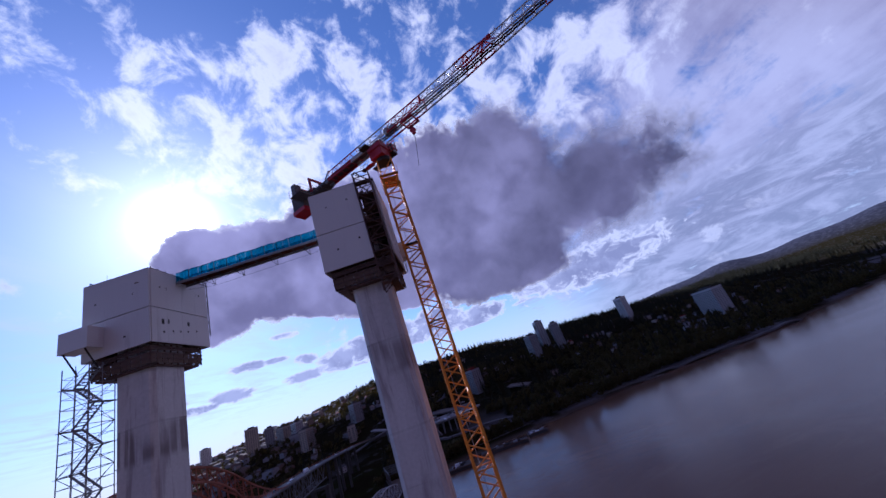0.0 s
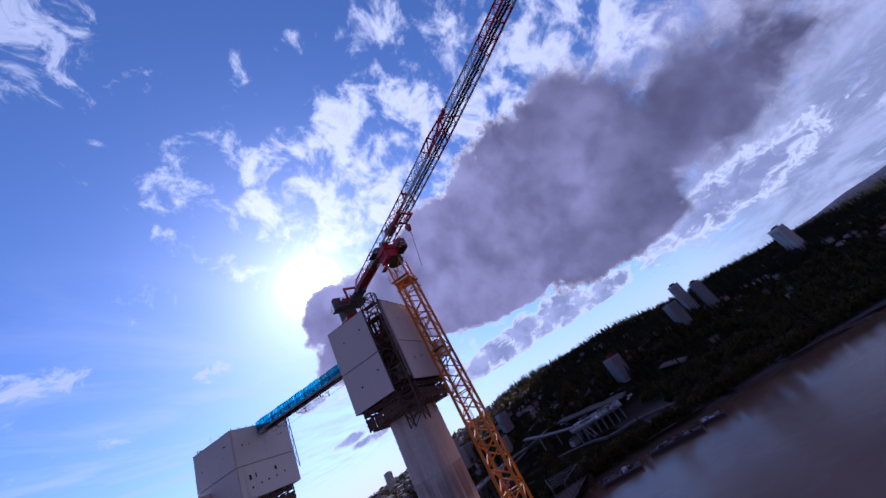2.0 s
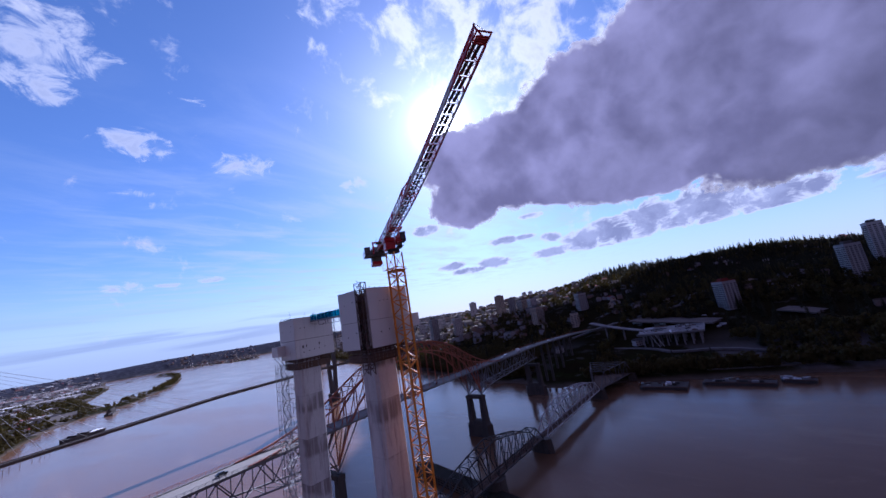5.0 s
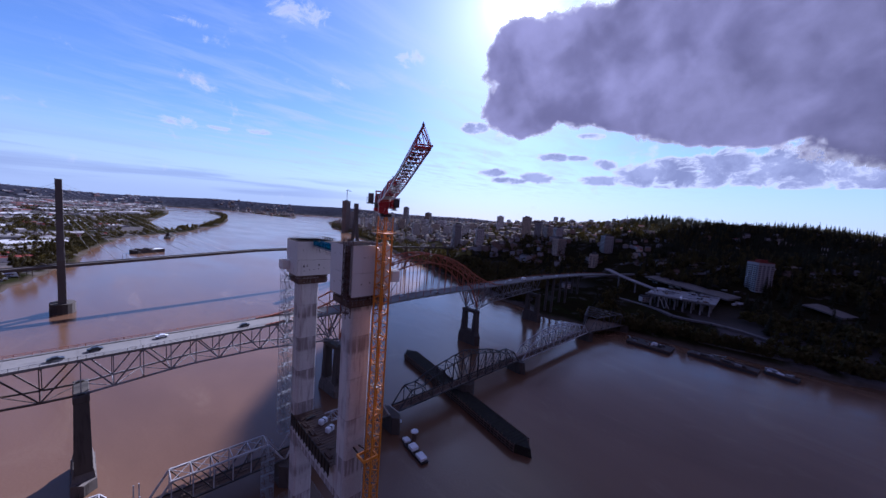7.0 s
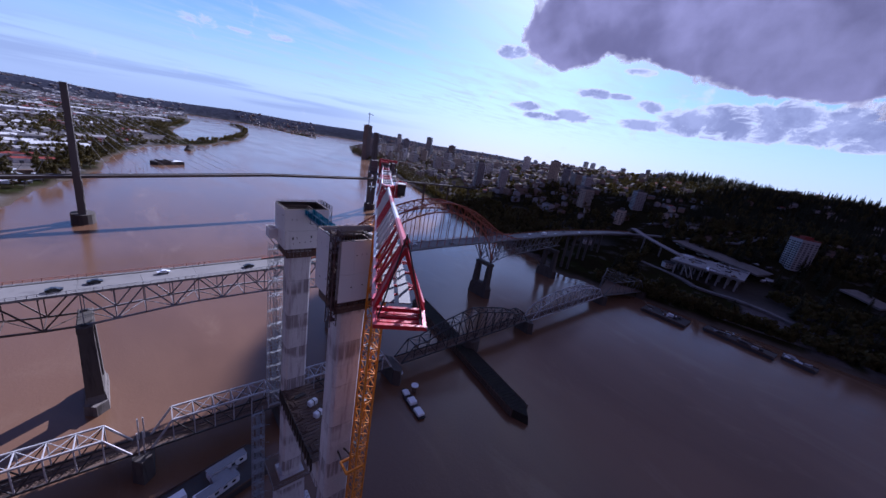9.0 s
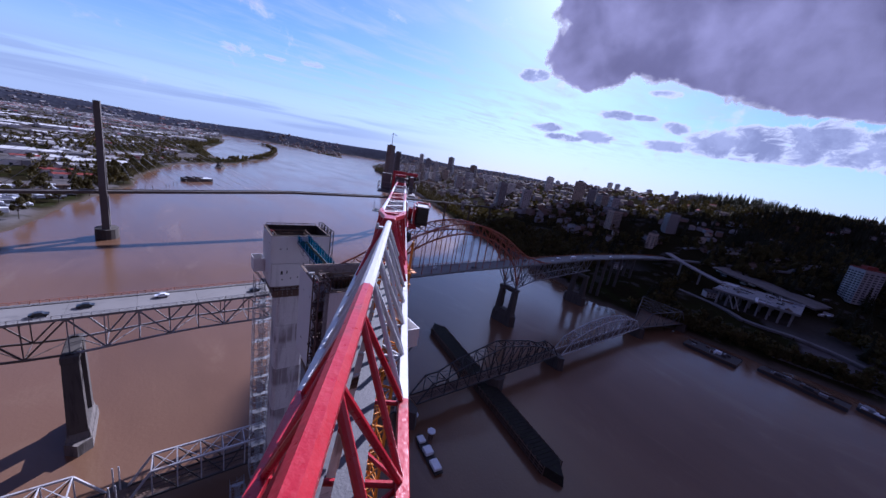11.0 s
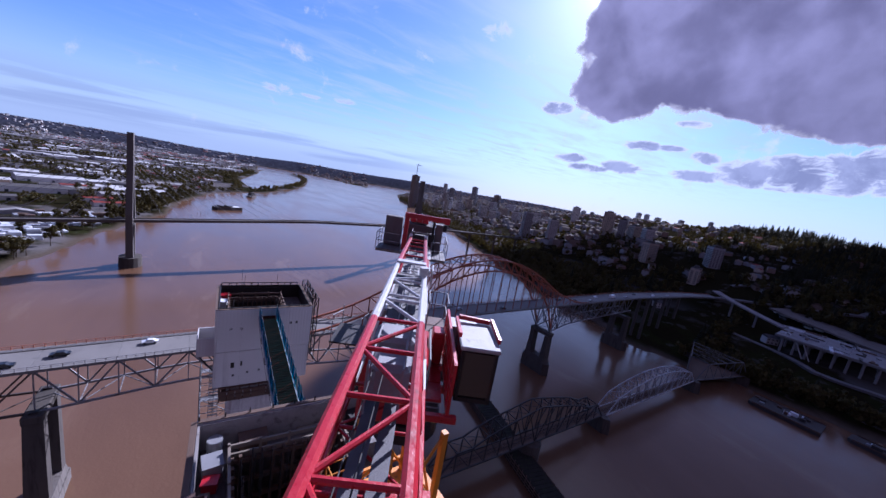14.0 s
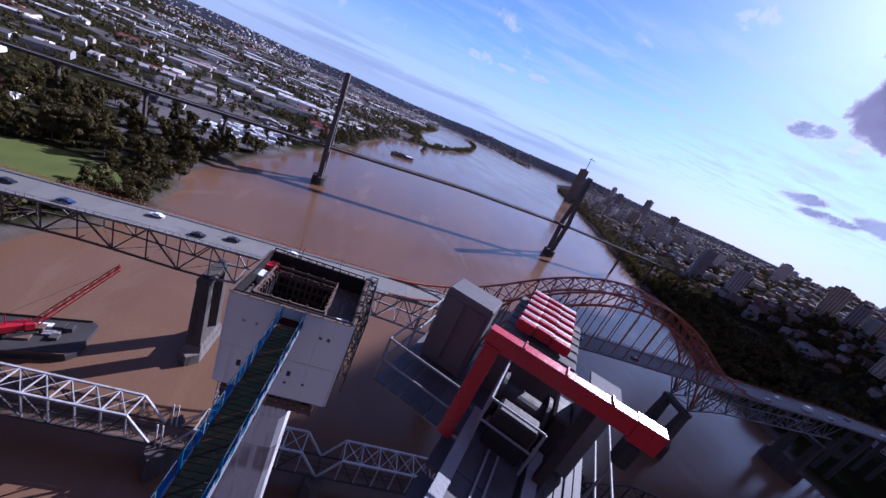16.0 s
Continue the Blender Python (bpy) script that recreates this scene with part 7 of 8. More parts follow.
def fir_crown(seed, h, spread):
    q = random.Random(seed)
    V, Fc = [], []
    tiers = 9
    for i in range(tiers):
        f = i / tiers
        r = spread * (1 - f) ** .85 * q.uniform(.8, 1.1) + .15
        z = h * (.12 + .86 * f)
        m = max(4, int(6 * (1 - f) + 3))
        for k in range(m):
            a = k / m * 6.28 + q.uniform(-.3, .3)
            ca, sa = math.cos(a), math.sin(a)
            rr_ = r * q.uniform(.7, 1.1)
            b = len(V)
            w = r * .42 + .1
            V += [(0, 0, z + h * .05), (ca * rr_ - sa * w, sa * rr_ + ca * w, z - h * .035), (ca * rr_ * 1.15, sa * rr_ * 1.15, z - h * .06), (ca * rr_ + sa * w, sa * rr_ - ca * w, z - h * .035)]
            Fc += [(b, b + 1, b + 2), (b, b + 2, b + 3)]
    b = len(V)
    V += [(.1, 0, h * .93), (-.05, .09, h * .93), (-.05, -.09, h * .93), (0, 0, h * 1.04)]
    Fc += [(b, b + 1, b + 3), (b + 1, b + 2, b + 3), (b + 2, b, b + 3)]
    return V, Fc


def py_mesh(name, V, Fc, mat):
    me = bpy.data.meshes.new(name)
    me.from_pydata(V, [], Fc)
    me.materials.append(mat)
    return me


def tree_kind(seed, h, spread):
    V, Fc, limbs = broad_crown(seed, h, spread)
    bm = bmesh.new()
    add_prism(bm, [(.42 * math.cos(k), .42 * math.sin(k)) for k in np.linspace(0, 5.4, 7)], -1, h * .55, .4)
    for c in limbs:
        bar_into(bm, (0, 0, h * .3), c, .16)
    return mesh_of("trunk", bm, bark), py_mesh("crown", V, Fc, leaf_broad)


BROAD = [tree_kind(s, h, r) for s, h, r in ((1, 17, 5.5), (2, 21, 6.0), (3, 14, 5.8), (4, 24, 6.2))]


def tree(x, y, k, s, yaw):
    p = thing("tree", "broad-leaved tree in early brownish-green leaf on the bank", "tree", pose(x, y, float(land_height(x, y)), 0, 0, yaw) @ Matrix.Scale(s, 4), "trees of the south bank")
    for name, me in zip(("trunk", "crown"), BROAD[k]):
        ob = new(name, me)
        ob.parent = p


rt = random.Random(31)
placed = 0
while placed < 270:
    if placed < 200:
        y = rt.uniform(135, 410)
        x = float(south_shore(y)) - 6 - rt.random() ** 1.2 * 210
        if (math.hypot((x + 190) / 42, (y - 205) / 48) < 1) or abs(y - 110) < 30:
            continue
    else:
        y = rt.uniform(345, 960)
        x = float(south_shore(y)) - 6 - rt.random() ** 2 * 60
        if 395 < y < 520 and rt.random() < .6:
            continue
    if abs(y - np.interp(x, [q[0] for q in SK], [q[1] for q in SK])) < 9:
        continue
    tree(x, y, rt.randrange(4), rt.uniform(.65, 1.15), rt.uniform(0, 360))
    placed += 1


def forest(name, label, spots, kinds, mat):
    """Woods past counting, joined: every tree a real crown, turned and scaled."""
    base = [(np.array(V), np.array(Fc)) for V, Fc in kinds]
    vs, fs, n = [], [], 0
    for x, y, z, s, a, k in spots:
        V, Fc = base[k % len(base)]
        c, sn = math.cos(a), math.sin(a)
        R = np.array([[c, -sn, 0], [sn, c, 0], [0, 0, 1]])
        vs.append((V * s) @ R.T + (x, y, z))
        fs.append(Fc + n)
        n += len(V)
    me = bpy.data.meshes.new(name)
    vv, ff = np.concatenate(vs), np.concatenate(fs)
    me.vertices.add(len(vv))
    me.vertices.foreach_set("co", vv.astype(np.float32).ravel())
    me.loops.add(len(ff) * 3)
    me.loops.foreach_set("vertex_index", ff.astype(np.int32).ravel())
    me.polygons.add(len(ff))
    me.polygons.foreach_set("loop_start", np.arange(0, len(ff) * 3, 3, dtype=np.int32))
    me.update(calc_edges=True)
    me.materials.append(mat)
    return tagged(new(name, me), label, "woods", kind="stuff")


def far_broad(seed):
    q = random.Random(seed)
    V, Fc = [], []
    for i in range(7):
        a = q.uniform(0, 6.28)
        leaf_cards(q, (3.2 * math.cos(a) * q.random(), 3.2 * math.sin(a) * q.random(), q.uniform(4, 11.5)), 2.6, 9, 1.5, V, Fc)
    return V, Fc


def open_spot(x, y):
    return not (70 < y < 150 and x < 640 and x > 0) and not (455 < x < 590 and -70 < y < 60) and not (405 < x < 465 and -90 < y < 50)


rf = random.Random(41)
spots = []
while len(spots) < 8200:
    y = rf.uniform(-1700, 260) if rf.random() < .5 else rf.uniform(-800, 260)
    d = rf.random() ** .8 * 950
    x = float(north_shore(y)) + 14 + d
    if y > 70 and d < 760 and rf.random() < .82:
        continue
    if not open_spot(x, y) or rf.random() > (0.35 + .65 * (d > 330) + .4 * (d < 110)):
        continue
    spots.append((x, y, float(land_height(x, y)) - .5, rf.uniform(.5, 1.0), rf.uniform(0, 6.28), rf.randrange(3)))
forest("conifer_woods", "dark conifer woods on the north hillside", spots, [fir_crown(s, h, r) for s, h, r in ((1, 24, 4.2), (2, 30, 4.8), (3, 19, 4.0))], leaf_fir)
spots = []
while len(spots) < 16500:
    if rf.random() < .55:
        y = rf.uniform(-900, 1900) if rf.random() < .6 else rf.uniform(-420, 420)
        x = float(north_shore(y)) + 9 + rf.random() ** 1.7 * 900
        if y > 120 and x - float(north_shore(y)) > 130 and rf.random() < .6:
            continue
    elif rf.random() < .42:
        # wooded hill beyond the flats
        y = rf.uniform(200, 3600)
        x = flats_edge(y) - 1250 - rf.random() * 1700
    else:
        y = rf.uniform(120, 2600)
        x = flats_edge(y) - 8 - rf.random() ** 1.6 * 1300
        if y < 345 and x > -330 and math.hypot((x + 190) / 40, (y - 205) / 46) < 1:
            continue
        # belts and copses between bare yards
        belt = math.sin(x * .0105 + 2 + .6 * math.sin(y * .004)) * math.sin(y * .0085 + .5) + .35 * math.sin((x + y) * .021)
        if y > 345 and belt < -.06 and not (635 < y < 715 and x < -130) and flats_edge(y) - x > 26:
            continue
        if 390 < y < 640 and x > -190:
            continue
    if not open_spot(x, y) or (math.sin(x * .013 + 1) * math.sin(y * .011) < -.25 and x - float(north_shore(y)) > 120) or math.hypot(x, y) > 4000:
        continue
    spots.append((x, y, float(land_height(x, y)) - .5, rf.uniform(.6, 1.25), rf.uniform(0, 6.28), rf.randrange(4)))
for i in range(420):
    # the single row of trees on the spit, and the dense wood at its root
    y = 1180 + 1870 * rf.random() ** .9 if i < 300 else rf.uniform(1120, 1480)
    x = float(south_shore(y)) - rf.uniform(6, 38 if y < 2000 else 26) if i < 300 else rf.uniform(-170, 40)
    if float(lagoon(x, y)) > -4:
        continue
    spots.append((x, y, float(land_height(x, y)) - .5, rf.uniform(.8, 1.4), rf.uniform(0, 6.28), rf.randrange(4)))
forest("broadleaf_woods", "scattered broad-leaved woods between the buildings", spots, [far_broad(s) for s in (5, 6, 7, 8)], leaf_broad)


# ---- vehicles, boats, barges, piles ----
car_paints = [surf("car_paint_%s" % k, c, 0.3, 0.2, var=0.06, scale=0.5, fine=4.0, bump=0.0, spec=0.6) for k, c in (("white", (.7, .7, .72)), ("black", (.02, .02, .024)), ("silver", (.35, .36, .38)), ("blue", (.03, .05, .12)))]
tyre_rubber = surf("tyre_rubber", (.02, .02, .02), .9, var=.2, scale=2, fine=20)


def car_parts(paint):
    prof = [(-2.2, .45), (-2.25, .85), (-1.5, 1.0), (-.9, 1.45), (.6, 1.47), (1.25, 1.02), (2.15, .88), (2.2, .45)]
    bm = bmesh.new()
    L = [bm.verts.new((x, -.88 * (0.86 if z > 1.2 else 1), z)) for x, z in prof]
    R = [bm.verts.new((x, .88 * (0.86 if z > 1.2 else 1), z)) for x, z in prof]
    bm.faces.new(L)
    bm.faces.new(R[::-1])
    for i in range(len(prof)):
        bm.faces.new((L[i], R[i], R[(i + 1) % len(prof)], L[(i + 1) % len(prof)]))
    body = mesh_of("body", bm, paint)
    glass = mesh_of("window", box_bm(-.85, .62, -.035, .035, 1.05, 1.38), glass_dark)
    bm = bmesh.new()
    bmesh.ops.create_cone(bm, cap_ends=True, segments=12, radius1=.34, radius2=.34, depth=.22, matrix=pose(0, 0, 0, 90))
    return body, glass, mesh_of("wheel", bm, tyre_rubber)


CARS = [car_parts(p) for p in car_paints]


def car(x, lane, k, label):
    z = float(road_z(x)) + .02
    p = thing("car", label, "car", pose(x, lane, z, 0, 0, 0 if lane < 110 else 180), "cars on the road bridge")
    new("body", CARS[k][0]).parent = p
    for s in (-.835, .835):
        ob = new("window", CARS[k][1])
        ob.parent, ob.matrix_basis = p, pose(0, s, 0)
    for wx_ in (-1.35, 1.4):
        for wy_ in (-.78, .78):
            ob = new("wheel", CARS[k][2])
            ob.parent, ob.matrix_basis = p, pose(wx_, wy_, .34)


for x, lane, k in ((-38, 110.7, 1), (-17.5, 112.6, 0), (-48, 107.2, 1), (-86, 106.3, 3), (-64, 112.8, 0), (-104, 109.4, 1), (14, 108.6, 1), (118, 111.5, 2), (150, 107, 1), (216, 112.6, 1), (232, 109, 1), (250, 106.4, 2), (268, 112.4, 0), (310, 107, 2), (338, 112, 1), (372, 108, 0), (404, 106.5, 2), (-150, 107, 0), (-190, 112.5, 1)):
    car(x, lane, k, ("white", "black", "silver", "dark blue")[k] + " car driving on the bridge deck")


def van(x, lane):
    p = thing("box_van", "white box van on the bridge deck", "van", pose(x, lane, float(road_z(x)) + .02), "cars on the road bridge")
    bm = bmesh.new()
    add_box(bm, -3.6, 1.6, -1.15, 1.15, .7, 3.3, bevel=.1)
    part("box", bm, car_paints[0], p)
    bm = bmesh.new()
    add_box(bm, 1.7, 3.4, -1.05, 1.05, .5, 2.3, bevel=.2)
    part("cab", bm, car_paints[0], p)
    part("windscreen", box_bm(3.36, 3.42, -.9, .9, 1.35, 2.1), glass_dark, p)
    for wx_ in (-2.3, 2.4):
        for wy_ in (-.95, .95):
            bm = bmesh.new()
            bmesh.ops.create_cone(bm, cap_ends=True, segments=12, radius1=.45, radius2=.45, depth=.3, matrix=pose(wx_, wy_, .45, 90))
            part("wheel", bm, tyre_rubber, p)


van(288, 108)


def hull(bm, L, B, z0, z1, sheer=.4):
    pts = [(-L / 2, -B / 2 * .8), (L * .25, -B / 2), (L * .42, -B * .3), (L / 2, 0), (L * .42, B * .3), (L * .25, B / 2), (-L / 2, B / 2 * .8)]
    lo = [bm.verts.new((x * .94, y * .85, z0)) for x, y in pts]
    hi = [bm.verts.new((x, y, z1 + (sheer if x > L * .3 else 0))) for x, y in pts]
    bm.faces.new(lo[::-1])
    bm.faces.new(hi)
    for i in range(len(pts)):
        bm.faces.new((lo[i], lo[(i + 1) % len(pts)], hi[(i + 1) % len(pts)], hi[i]))


def workboat(x, y, yaw):
    p = thing("work_boat", "dark work boat with pale deck houses moored by the tower", "boat", pose(x, y, 0, 0, 0, yaw))
    bm = bmesh.new()
    hull(bm, 21, 4.6, -.8, 1.1)
    part("hull", bm, dark_steel, p)
    for a, b, c, z in ((-9.5, -4.5, 1.7, 2.4), (-1.8, 2.2, 1.8, 2.8), (5.0, 8.6, 1.5, 2.2)):
        bm = bmesh.new()
        add_box(bm, a, b, -c, c, 1.1, z, bevel=.15)
        part("deck_house", bm, tarp_white, p)
    return p


workboat(66, 36, 79)


def dolphin(x, y):
    p = thing("mooring_dolphin", "round mooring pile cluster with a white cap", "mooring pile", pose(x, y, 0), "mooring piles")
    for k in range(7):
        a = k * .9
        member("pile", (1.0 * math.cos(a), 1.0 * math.sin(a), -3), (.8 * math.cos(a), .8 * math.sin(a), 4.2), .5, .5, timber, p, "tube")
    bm = bmesh.new()
    bmesh.ops.create_cone(bm, cap_ends=True, segments=14, radius1=1.9, radius2=1.8, depth=.5, matrix=pose(0, 0, 4.4))
    part("cap", bm, tarp_white, p)


dolphin(71, 54)
dolphin(72, 42)


def barge(name, x, y, yaw, L, B, label, load, mat, deck=2.2):
    p = thing(name, label, "barge", pose(x, y, 0, 0, 0, yaw))
    bm = bmesh.new()
    add_prism(bm, [(-L / 2, -B / 2), (L / 2 - 2, -B / 2), (L / 2, -B / 2 + 2), (L / 2, B / 2 - 2), (L / 2 - 2, B / 2), (-L / 2, B / 2)], -1, deck)
    part("hull", bm, rail_dark, p)
    for s in (-1, 1):
        part("coaming", box_bm(-L / 2 + .3, L / 2 - 2.2, s * (B / 2 - .3) - .12, s * (B / 2 - .3) + .12, deck, deck + .8), timber, p)
    q = random.Random(int(L * 7 + B))
    for i in range(load):
        a, b = q.uniform(-L * .4, L * .35), q.uniform(-B * .3, B * .2)
        w, d, h = q.uniform(2, 6), q.uniform(1.5, 3), q.uniform(.6, 2.6)
        bm = bmesh.new()
        add_box(bm, a, a + w, b, b + d, deck, deck + h, bevel=.08)
        part("cargo", bm, q.choice(mat), p)
    return p


MIX = [timber, galv, rail_dark, tarp_white, pier_concrete]
ramp_barge = barge("moored_barge", 52, 793, 30, 52, 20, "tall dark barge with a pale ramp moored off the flats", 2, [rail_dark, dark_steel], 5.5)
part("ramp", box_bm(4, 25, -8.5, 8.5, 5.52, 6.1, bevel=.2), tarp_white, ramp_barge, "pale deck ramp")
for xx in (-17, -3):
    part("deck_beam", box_bm(xx, xx + 2.6, -9.5, 9.5, 5.52, 8.4, bevel=.2), rail_dark, ramp_barge, "dark beam across the deck")
frame_barge = barge("moored_barge", 128, 1082, 68, 46, 15, "dark barge with timber frames moored by the spit", 3, [rail_dark, timber, dark_steel], 3.0)
for k in range(7):
    for s in (-1, 1):
        member("frame_leg", (-18 + k * 5, s * 6, 3), (-15.5 + k * 5, s * 1.5, 14), 1.1, 1.1, rail_dark, frame_barge)
    member("frame_tie", (-18 + k * 5, -5, 9), (-13 + k * 5, 5, 10), .9, 1.2, rail_dark, frame_barge)
barge("moored_barge", 343, -7, 88, 38, 22, "work barge with crane parts moored by the bank", 14, MIX)
barge("moored_barge", 352, -62, 83, 50, 14, "long barge with pipes and stores by the bank", 18, MIX)
barge("moored_barge", 357, -101, 76, 21, 10, "small service barge with white cabins", 8, [tarp_white, galv])
barge("crane_barge", -92, 96, 12, 36, 18, "dark crane barge with stores on deck", 16, MIX)
barge("site_barge", -15, 42, 12, 34, 15, "dark barge carrying white site cabins beside the tower", 5, MIX)


def crawler_crane():
    p = thing("crawler_crane", "red lattice-boom crawler crane standing on the barge", "crane", pose(-92, 97, 2.2, 0, 0, 40))
    bm = bmesh.new()
    for s in (-1, 1):
        add_box(bm, -4, 4, s * 2.6 - .6, s * 2.6 + .6, 0, 1.3, bevel=.3)
    part("track", bm, dark_steel, p)
    bm = bmesh.new()
    add_box(bm, -5, 2.5, -1.7, 1.7, 1.5, 4.0, bevel=.15)
    add_box(bm, 1.0, 3.4, -2.0, -.7, 1.6, 4.2, bevel=.1)
    part("house", bm, crane_red, p)
    c = [(1.1, 1.1), (-1.1, 1.1), (-1.1, -1.1), (1.1, -1.1)]
    for i in range(10):
        a, b = i / 10, (i + 1) / 10
        P = lambda f, u, v: (lerp(2.5, 24, f), u * (1 - .3 * f), lerp(2.2, 24, f) + v * (1 - .3 * f))
        for k in range(4):
            member("boom_chord", P(a, *c[k]), P(b, *c[k]), .34, .34, crane_red, p, "tube")
            member("boom_brace", P(a, *c[k]), P(b, *c[(k + 1) % 4]), .18, .18, crane_red, p, "tube")
    member("pendant", (-3, 0, 8), (24, 0, 24.5), .08, .08, dark_steel, p, "tube")
    member("gantry", (-3, 0, 4), (-3, 0, 8), .3, .3, crane_red, p)


crawler_crane()


def cabin(x, y, z, yaw):
    p = thing("site_cabin", "white site cabin with small dark windows", "cabin", pose(x, y, z, 0, 0, yaw), "site cabins")
    bm = bmesh.new()
    add_box(bm, -6, 6, -1.5, 1.5, 0, 3.0, bevel=.08)
    part("wall", bm, tarp_white, p)
    for k in range(4):
        part("window", box_bm(-4.6 + k * 2.7, -3.4 + k * 2.7, -1.54, -1.46, 1.2, 2.2), glass_dark, p)
    part("roof", box_bm(-6.1, 6.1, -1.6, 1.6, 3.0, 3.12), galv, p)


cabin(-9.5, 46, 2.2, 12)
cabin(-13.5, 38.5, 2.2, 16)
rp = random.Random(8)
for i in range(16):
    x, y = lerp(-66, 40, i / 15) + rp.uniform(-3, 3), lerp(590, 760, i / 15) + rp.uniform(-8, 8)
    post = thing("timber_pile", "old timber mooring pile standing in the river", "pile", pose(x, y, 0), "old piles off the flats")
    member("pile", (0, 0, -3), (rp.uniform(-.2, .2), 0, rp.uniform(2.5, 6)), .6, .6, timber, post, "tube")

# wrapped timber packs in the yard behind the bank
ry = random.Random(14)
for i in range(185):
    y = 416 + ry.random() * 200
    x = flats_edge(y) - 22 - ry.random() * 74
    L_, B_, h_ = ry.uniform(6, 14), ry.uniform(3, 6), ry.uniform(2.0, 5.0)
    pack = part("timber_pack", box_bm(-L_ / 2, L_ / 2, -B_ / 2, B_ / 2, 0, h_, bevel=.18), ry.choice((tarp_white, tarp_white, tarp_white, galv, timber)))
    pack.matrix_basis = pose(x, y, 2.9, 0, 0, ry.choice((20, 20, 110)) + ry.uniform(-6, 6))
    tagged(pack, "white-wrapped pack of sawn timber in the open yard", "timber pack", "timber packs in the yard")

# meadow and path by the bridge
lawn_mat = surf("lawn", (0.070, 0.088, 0.012), .95, var=.4, scale=.05, fine=1.2, stain=(0.075, 0.075, 0.02), amount=.3)
bm = bmesh.new()
ring = [bm.verts.new((-190 + 44 * math.cos(a) * (1 + .12 * math.sin(3 * a)), 205 + 50 * math.sin(a) * (1 + .1 * math.cos(2 * a)), 3.12)) for a in np.linspace(0, 2 * math.pi, 40, endpoint=False)]
bm.faces.new(ring)
tagged(part("lawn", bm, lawn_mat), "open green meadow beside the bridge foot", "lawn", kind="structure")


# ---- works and roads of the north bank ----
road_grey = surf("old_road", (0.12, 0.112, 0.115), .9, var=.25, scale=.06, fine=1.5, stain=(0.075, 0.07, 0.07), amount=.4)
gravel = surf("site_gravel", (0.12, 0.105, 0.10), .95, var=.4, scale=.05, fine=1.0, stain=(0.06, 0.05, 0.045), amount=.5)
site_pale = surf("fresh_concrete", (0.20, 0.19, 0.20), .85, var=.25, scale=.1, fine=1.5, stain=(0.16, 0.15, 0.15), amount=.4)


def ribbon(name, pts, w, mat, label, lift=.7):
    """A road laid over the ground along a line."""
    P = [np.array(p, float) for p in pts]
    line = []
    for a, b in zip(P, P[1:]):
        n = max(2, int(np.hypot(*(b - a)) / 6))
        line += [a + (b - a) * i / n for i in range(n)]
    line.append(P[-1])
    bm = bmesh.new()
    rows = []
    for i, c in enumerate(line):
        d = line[min(i + 1, len(line) - 1)] - line[max(i - 1, 0)]
        d = d / np.hypot(*d)
        nrm = np.array((-d[1], d[0]))
        z = max(float(land_height(*(c + nrm * k * w / 2))) for k in (-1, 0, 1)) + lift
        rows.append([bm.verts.new((*(c + nrm * w / 2), z)), bm.verts.new((*(c - nrm * w / 2), z)), bm.verts.new((*(c - nrm * w / 2), z - 2)), bm.verts.new((*(c + nrm * w / 2), z - 2))])
    for a, b in zip(rows, rows[1:]):
        for k in range(4):
            bm.faces.new((a[k], a[(k + 1) % 4], b[(k + 1) % 4], b[k]))
    return tagged(part(name, bm, mat), label, "road", kind="structure")


ribbon("road_service", [(480, 75), (457, 20), (440, -8), (443, -73), (425, -156), (412, -260), (402, -420), (410, -640)], 7, road_grey, "grey service road along the river bank")
ribbon("road_hill", [(560, 142), (600, 70), (651, -18), (700, -34), (745, -90), (790, -200)], 9, road_grey, "grey road that climbs the wooded hill")
ribbon("road_upper", [(640, 108), (690, 60), (715, 2), (698, -32)], 8, road_grey, "short grey road between the trees")
ribbon("road_shore", [(392, -40), (396, -73), (411, -139), (408, -240), (396, -330), (386, -470)], 4, gravel, "narrow pale track at the water's edge")
ribbon("yard_works", [(590, 45), (575, -10), (560, -60)], 46, gravel, "bare gravel of the works yard", .9)
ribbon("road_terrace", [(483, -229), (480, -345), (469, -457)], 8, gravel, "pale bare track along the foot of the hill", 2.0)
ribbon("yard_lot", [(600, -132), (582, -165)], 34, gravel, "pale bare lot among the trees", .8)


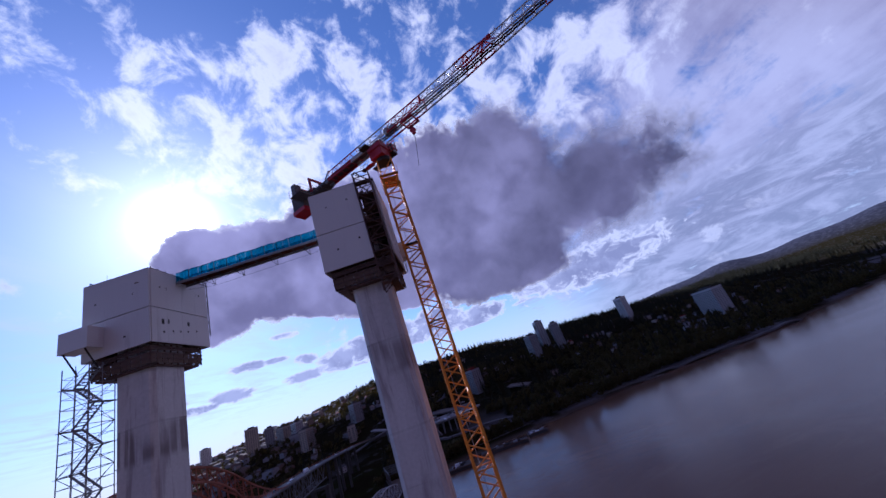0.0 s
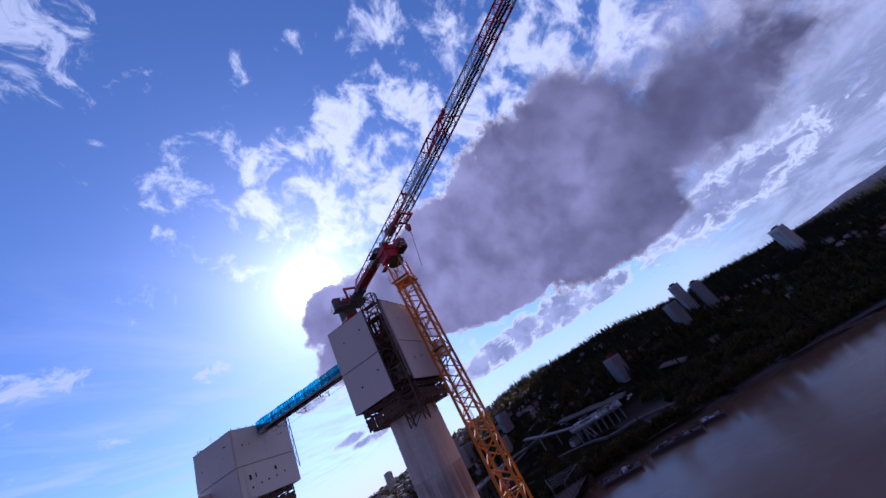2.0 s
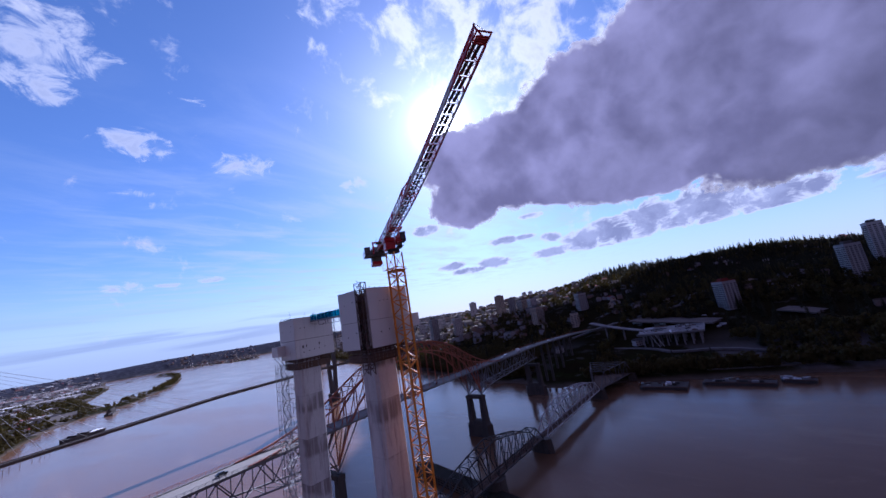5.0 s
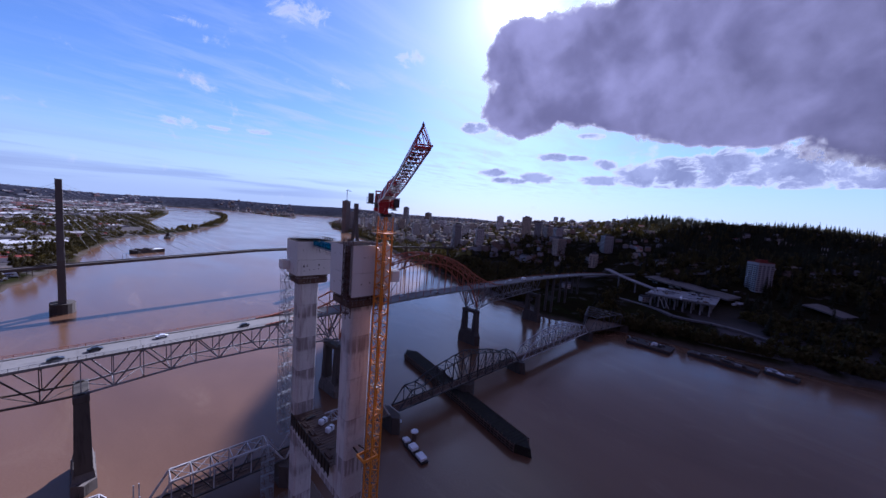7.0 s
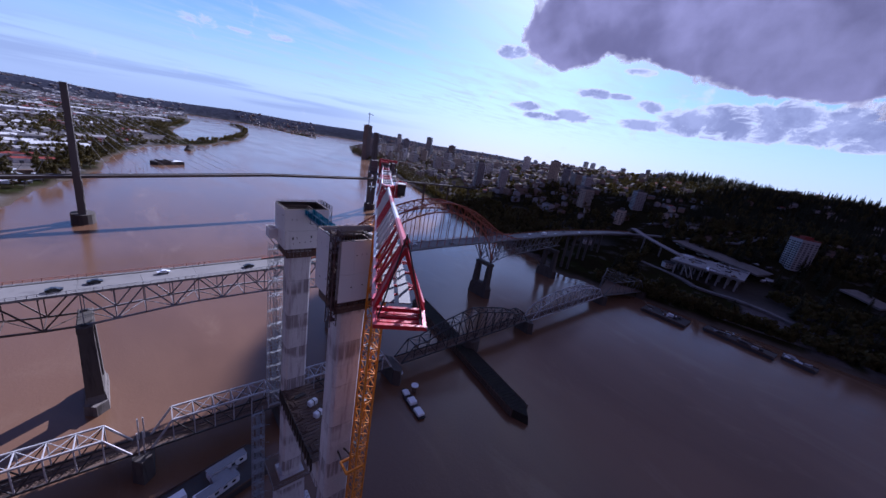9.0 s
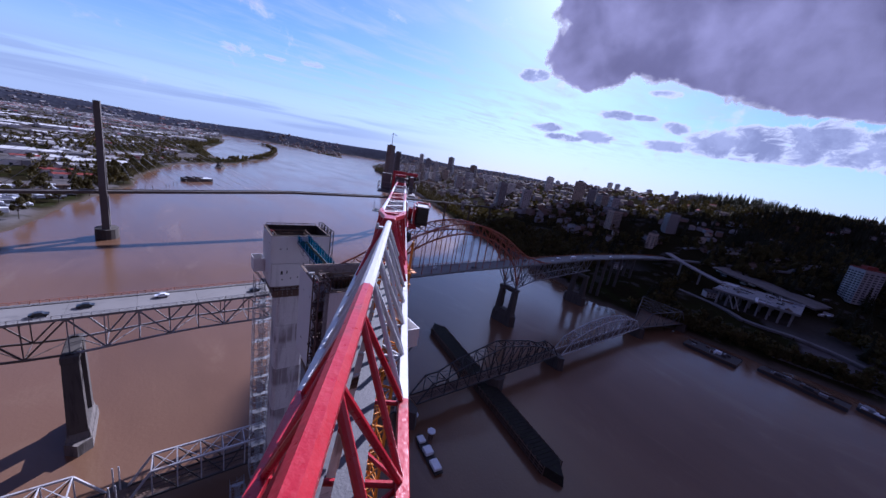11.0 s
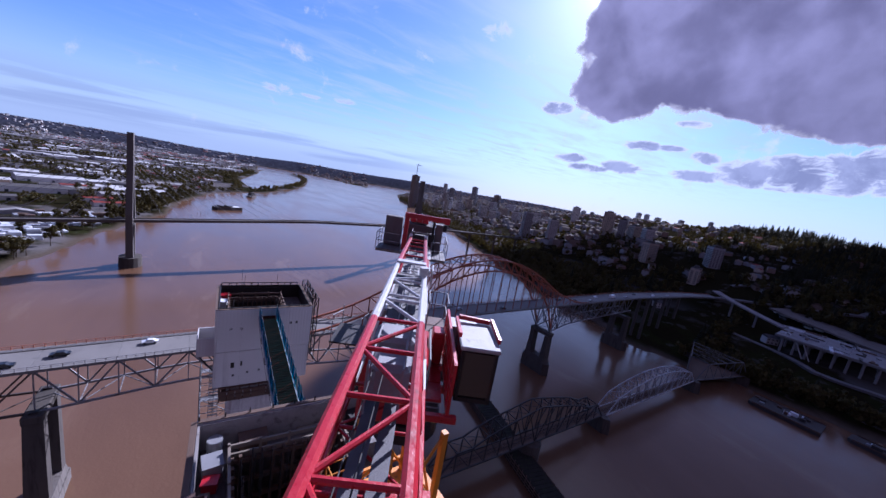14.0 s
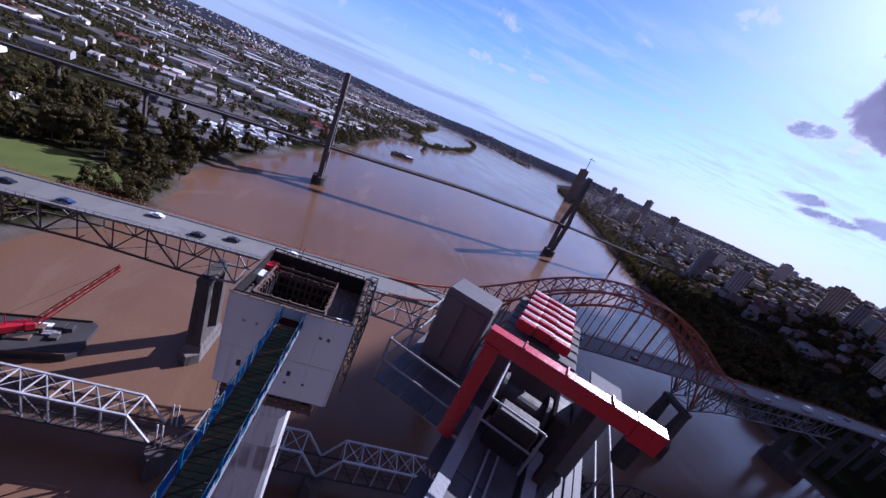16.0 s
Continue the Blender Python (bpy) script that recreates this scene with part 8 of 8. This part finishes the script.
def viaduct():
    p = thing("viaduct", "unfinished concrete approach viaduct on rows of columns", "bridge")
    Z = 33.0
    for i in range(9):
        y0, y1 = lerp(26, -46, i / 9), lerp(26, -46, (i + 1) / 9)
        for k, (xa, xb) in enumerate(((462, 486), (486.2, 510), (510.2, 536))):
            part("deck_slab", box_bm(xa, xb, y1 + .15, y0, Z - 1.2, Z + .1 * ((i + k) % 2), bevel=.05), site_pale, p)
    for i in range(8):
        y = lerp(20, -41, i / 7)
        for x in (467, 492, 518):
            z0 = float(land_height(x, y)) - 1
            member("column", (x, y, z0), (x, y, Z - 2.2), 2.0, 2.0, site_pale, p, "tube")
    for x in (467, 492, 518):
        member("cap_beam", (x, 24, Z - 1.8), (x, -44, Z - 1.8), 2.2, 1.2, site_pale, p)
    member("edge_beam", (461.8, 26, Z + .3), (461.8, -46, Z + .3), .5, 1.4, site_pale, p)
    for y in (3, -2):
        member("prop", (464, y, 16), (460, y + 7, Z - 1.5), .7, .7, crane_white, p)
    # ramp that joins the deck to the old bridge
    pts = [(512, 26, Z), (522, 52, 37), (532, 78, 42), (541, 100, 47.5)]
    for a, b in zip(pts, pts[1:]):
        member("ramp_span", a, b, 11, 1.4, site_pale, p)
        member("column", (a[0], a[1], float(land_height(a[0], a[1])) - 1), (a[0], a[1], a[2] - .6), 2.2, 2.2, site_pale, p, "tube")


viaduct()
rn = random.Random(17)
for i in range(34):
    x, y = rn.uniform(464, 532), rn.uniform(-42, 22)
    p = thing("material_stack", "stack of steel and pale formwork on the viaduct deck", "materials", pose(x, y, 33.12, 0, 0, rn.choice((0, 90, 8, 82)) + rn.uniform(-5, 5)), "stacks on the viaduct")
    L_, m_ = rn.uniform(5, 13), rn.choice((tarp_white, galv, timber, rail_dark))
    for k in range(3):
        part("formwork_panel", box_bm(-L_ / 2, L_ / 2, k * .8 - 1.1, k * .8 - .45, 0, rn.uniform(.4, 1.5)), m_, p)
for i in range(26):
    x, y = rn.uniform(548, 598), rn.uniform(-66, 46)
    p = thing("site_container", "steel container or trailer in the works yard", "container", pose(x, y, float(land_height(x, y)) + .6, 0, 0, rn.choice((60, 150, 66)) + rn.uniform(-6, 6)), "containers in the works yard")
    h = rn.uniform(1.6, 2.8)
    part("body", box_bm(-4, 4, -1.3, 1.3, 0, h, bevel=.06), rn.choice((tarp_white, galv, rail_dark, crane_white)), p)
    part("roof", box_bm(-4.05, 4.05, -1.35, 1.35, h + .004, h + .1), rn.choice((galv, tarp_white)), p)


def white_house(x, y, yaw, w, d, h):
    z = float(land_height(x, y)) - 1
    p = thing("white_house", "white-walled house above the road", "house", pose(x, y, z, 0, 0, yaw))
    part("wall", box_bm(-w / 2, w / 2, -d / 2, d / 2, 0, h), crane_white, p)
    bm = bmesh.new()
    v = [bm.verts.new(q) for q in ((-w / 2 - .4, -d / 2 - .4, h), (w / 2 + .4, -d / 2 - .4, h), (w / 2 + .4, d / 2 + .4, h), (-w / 2 - .4, d / 2 + .4, h), (-w / 2 - .4, 0, h + 3), (w / 2 + .4, 0, h + 3))]
    for f in ((0, 1, 5, 4), (2, 3, 4, 5), (0, 4, 3), (1, 2, 5), (3, 2, 1, 0)):
        bm.faces.new([v[i] for i in f])
    part("roof", bm, roof_tints[0], p)
    for k in range(3):
        part("window", box_bm(-w / 2 + 1.5 + k * 4, -w / 2 + 3.3 + k * 4, -d / 2 - .06, -d / 2 + .1, 3, 5), window_glass, p)


white_house(659, 48, 130, 14, 10, 9)
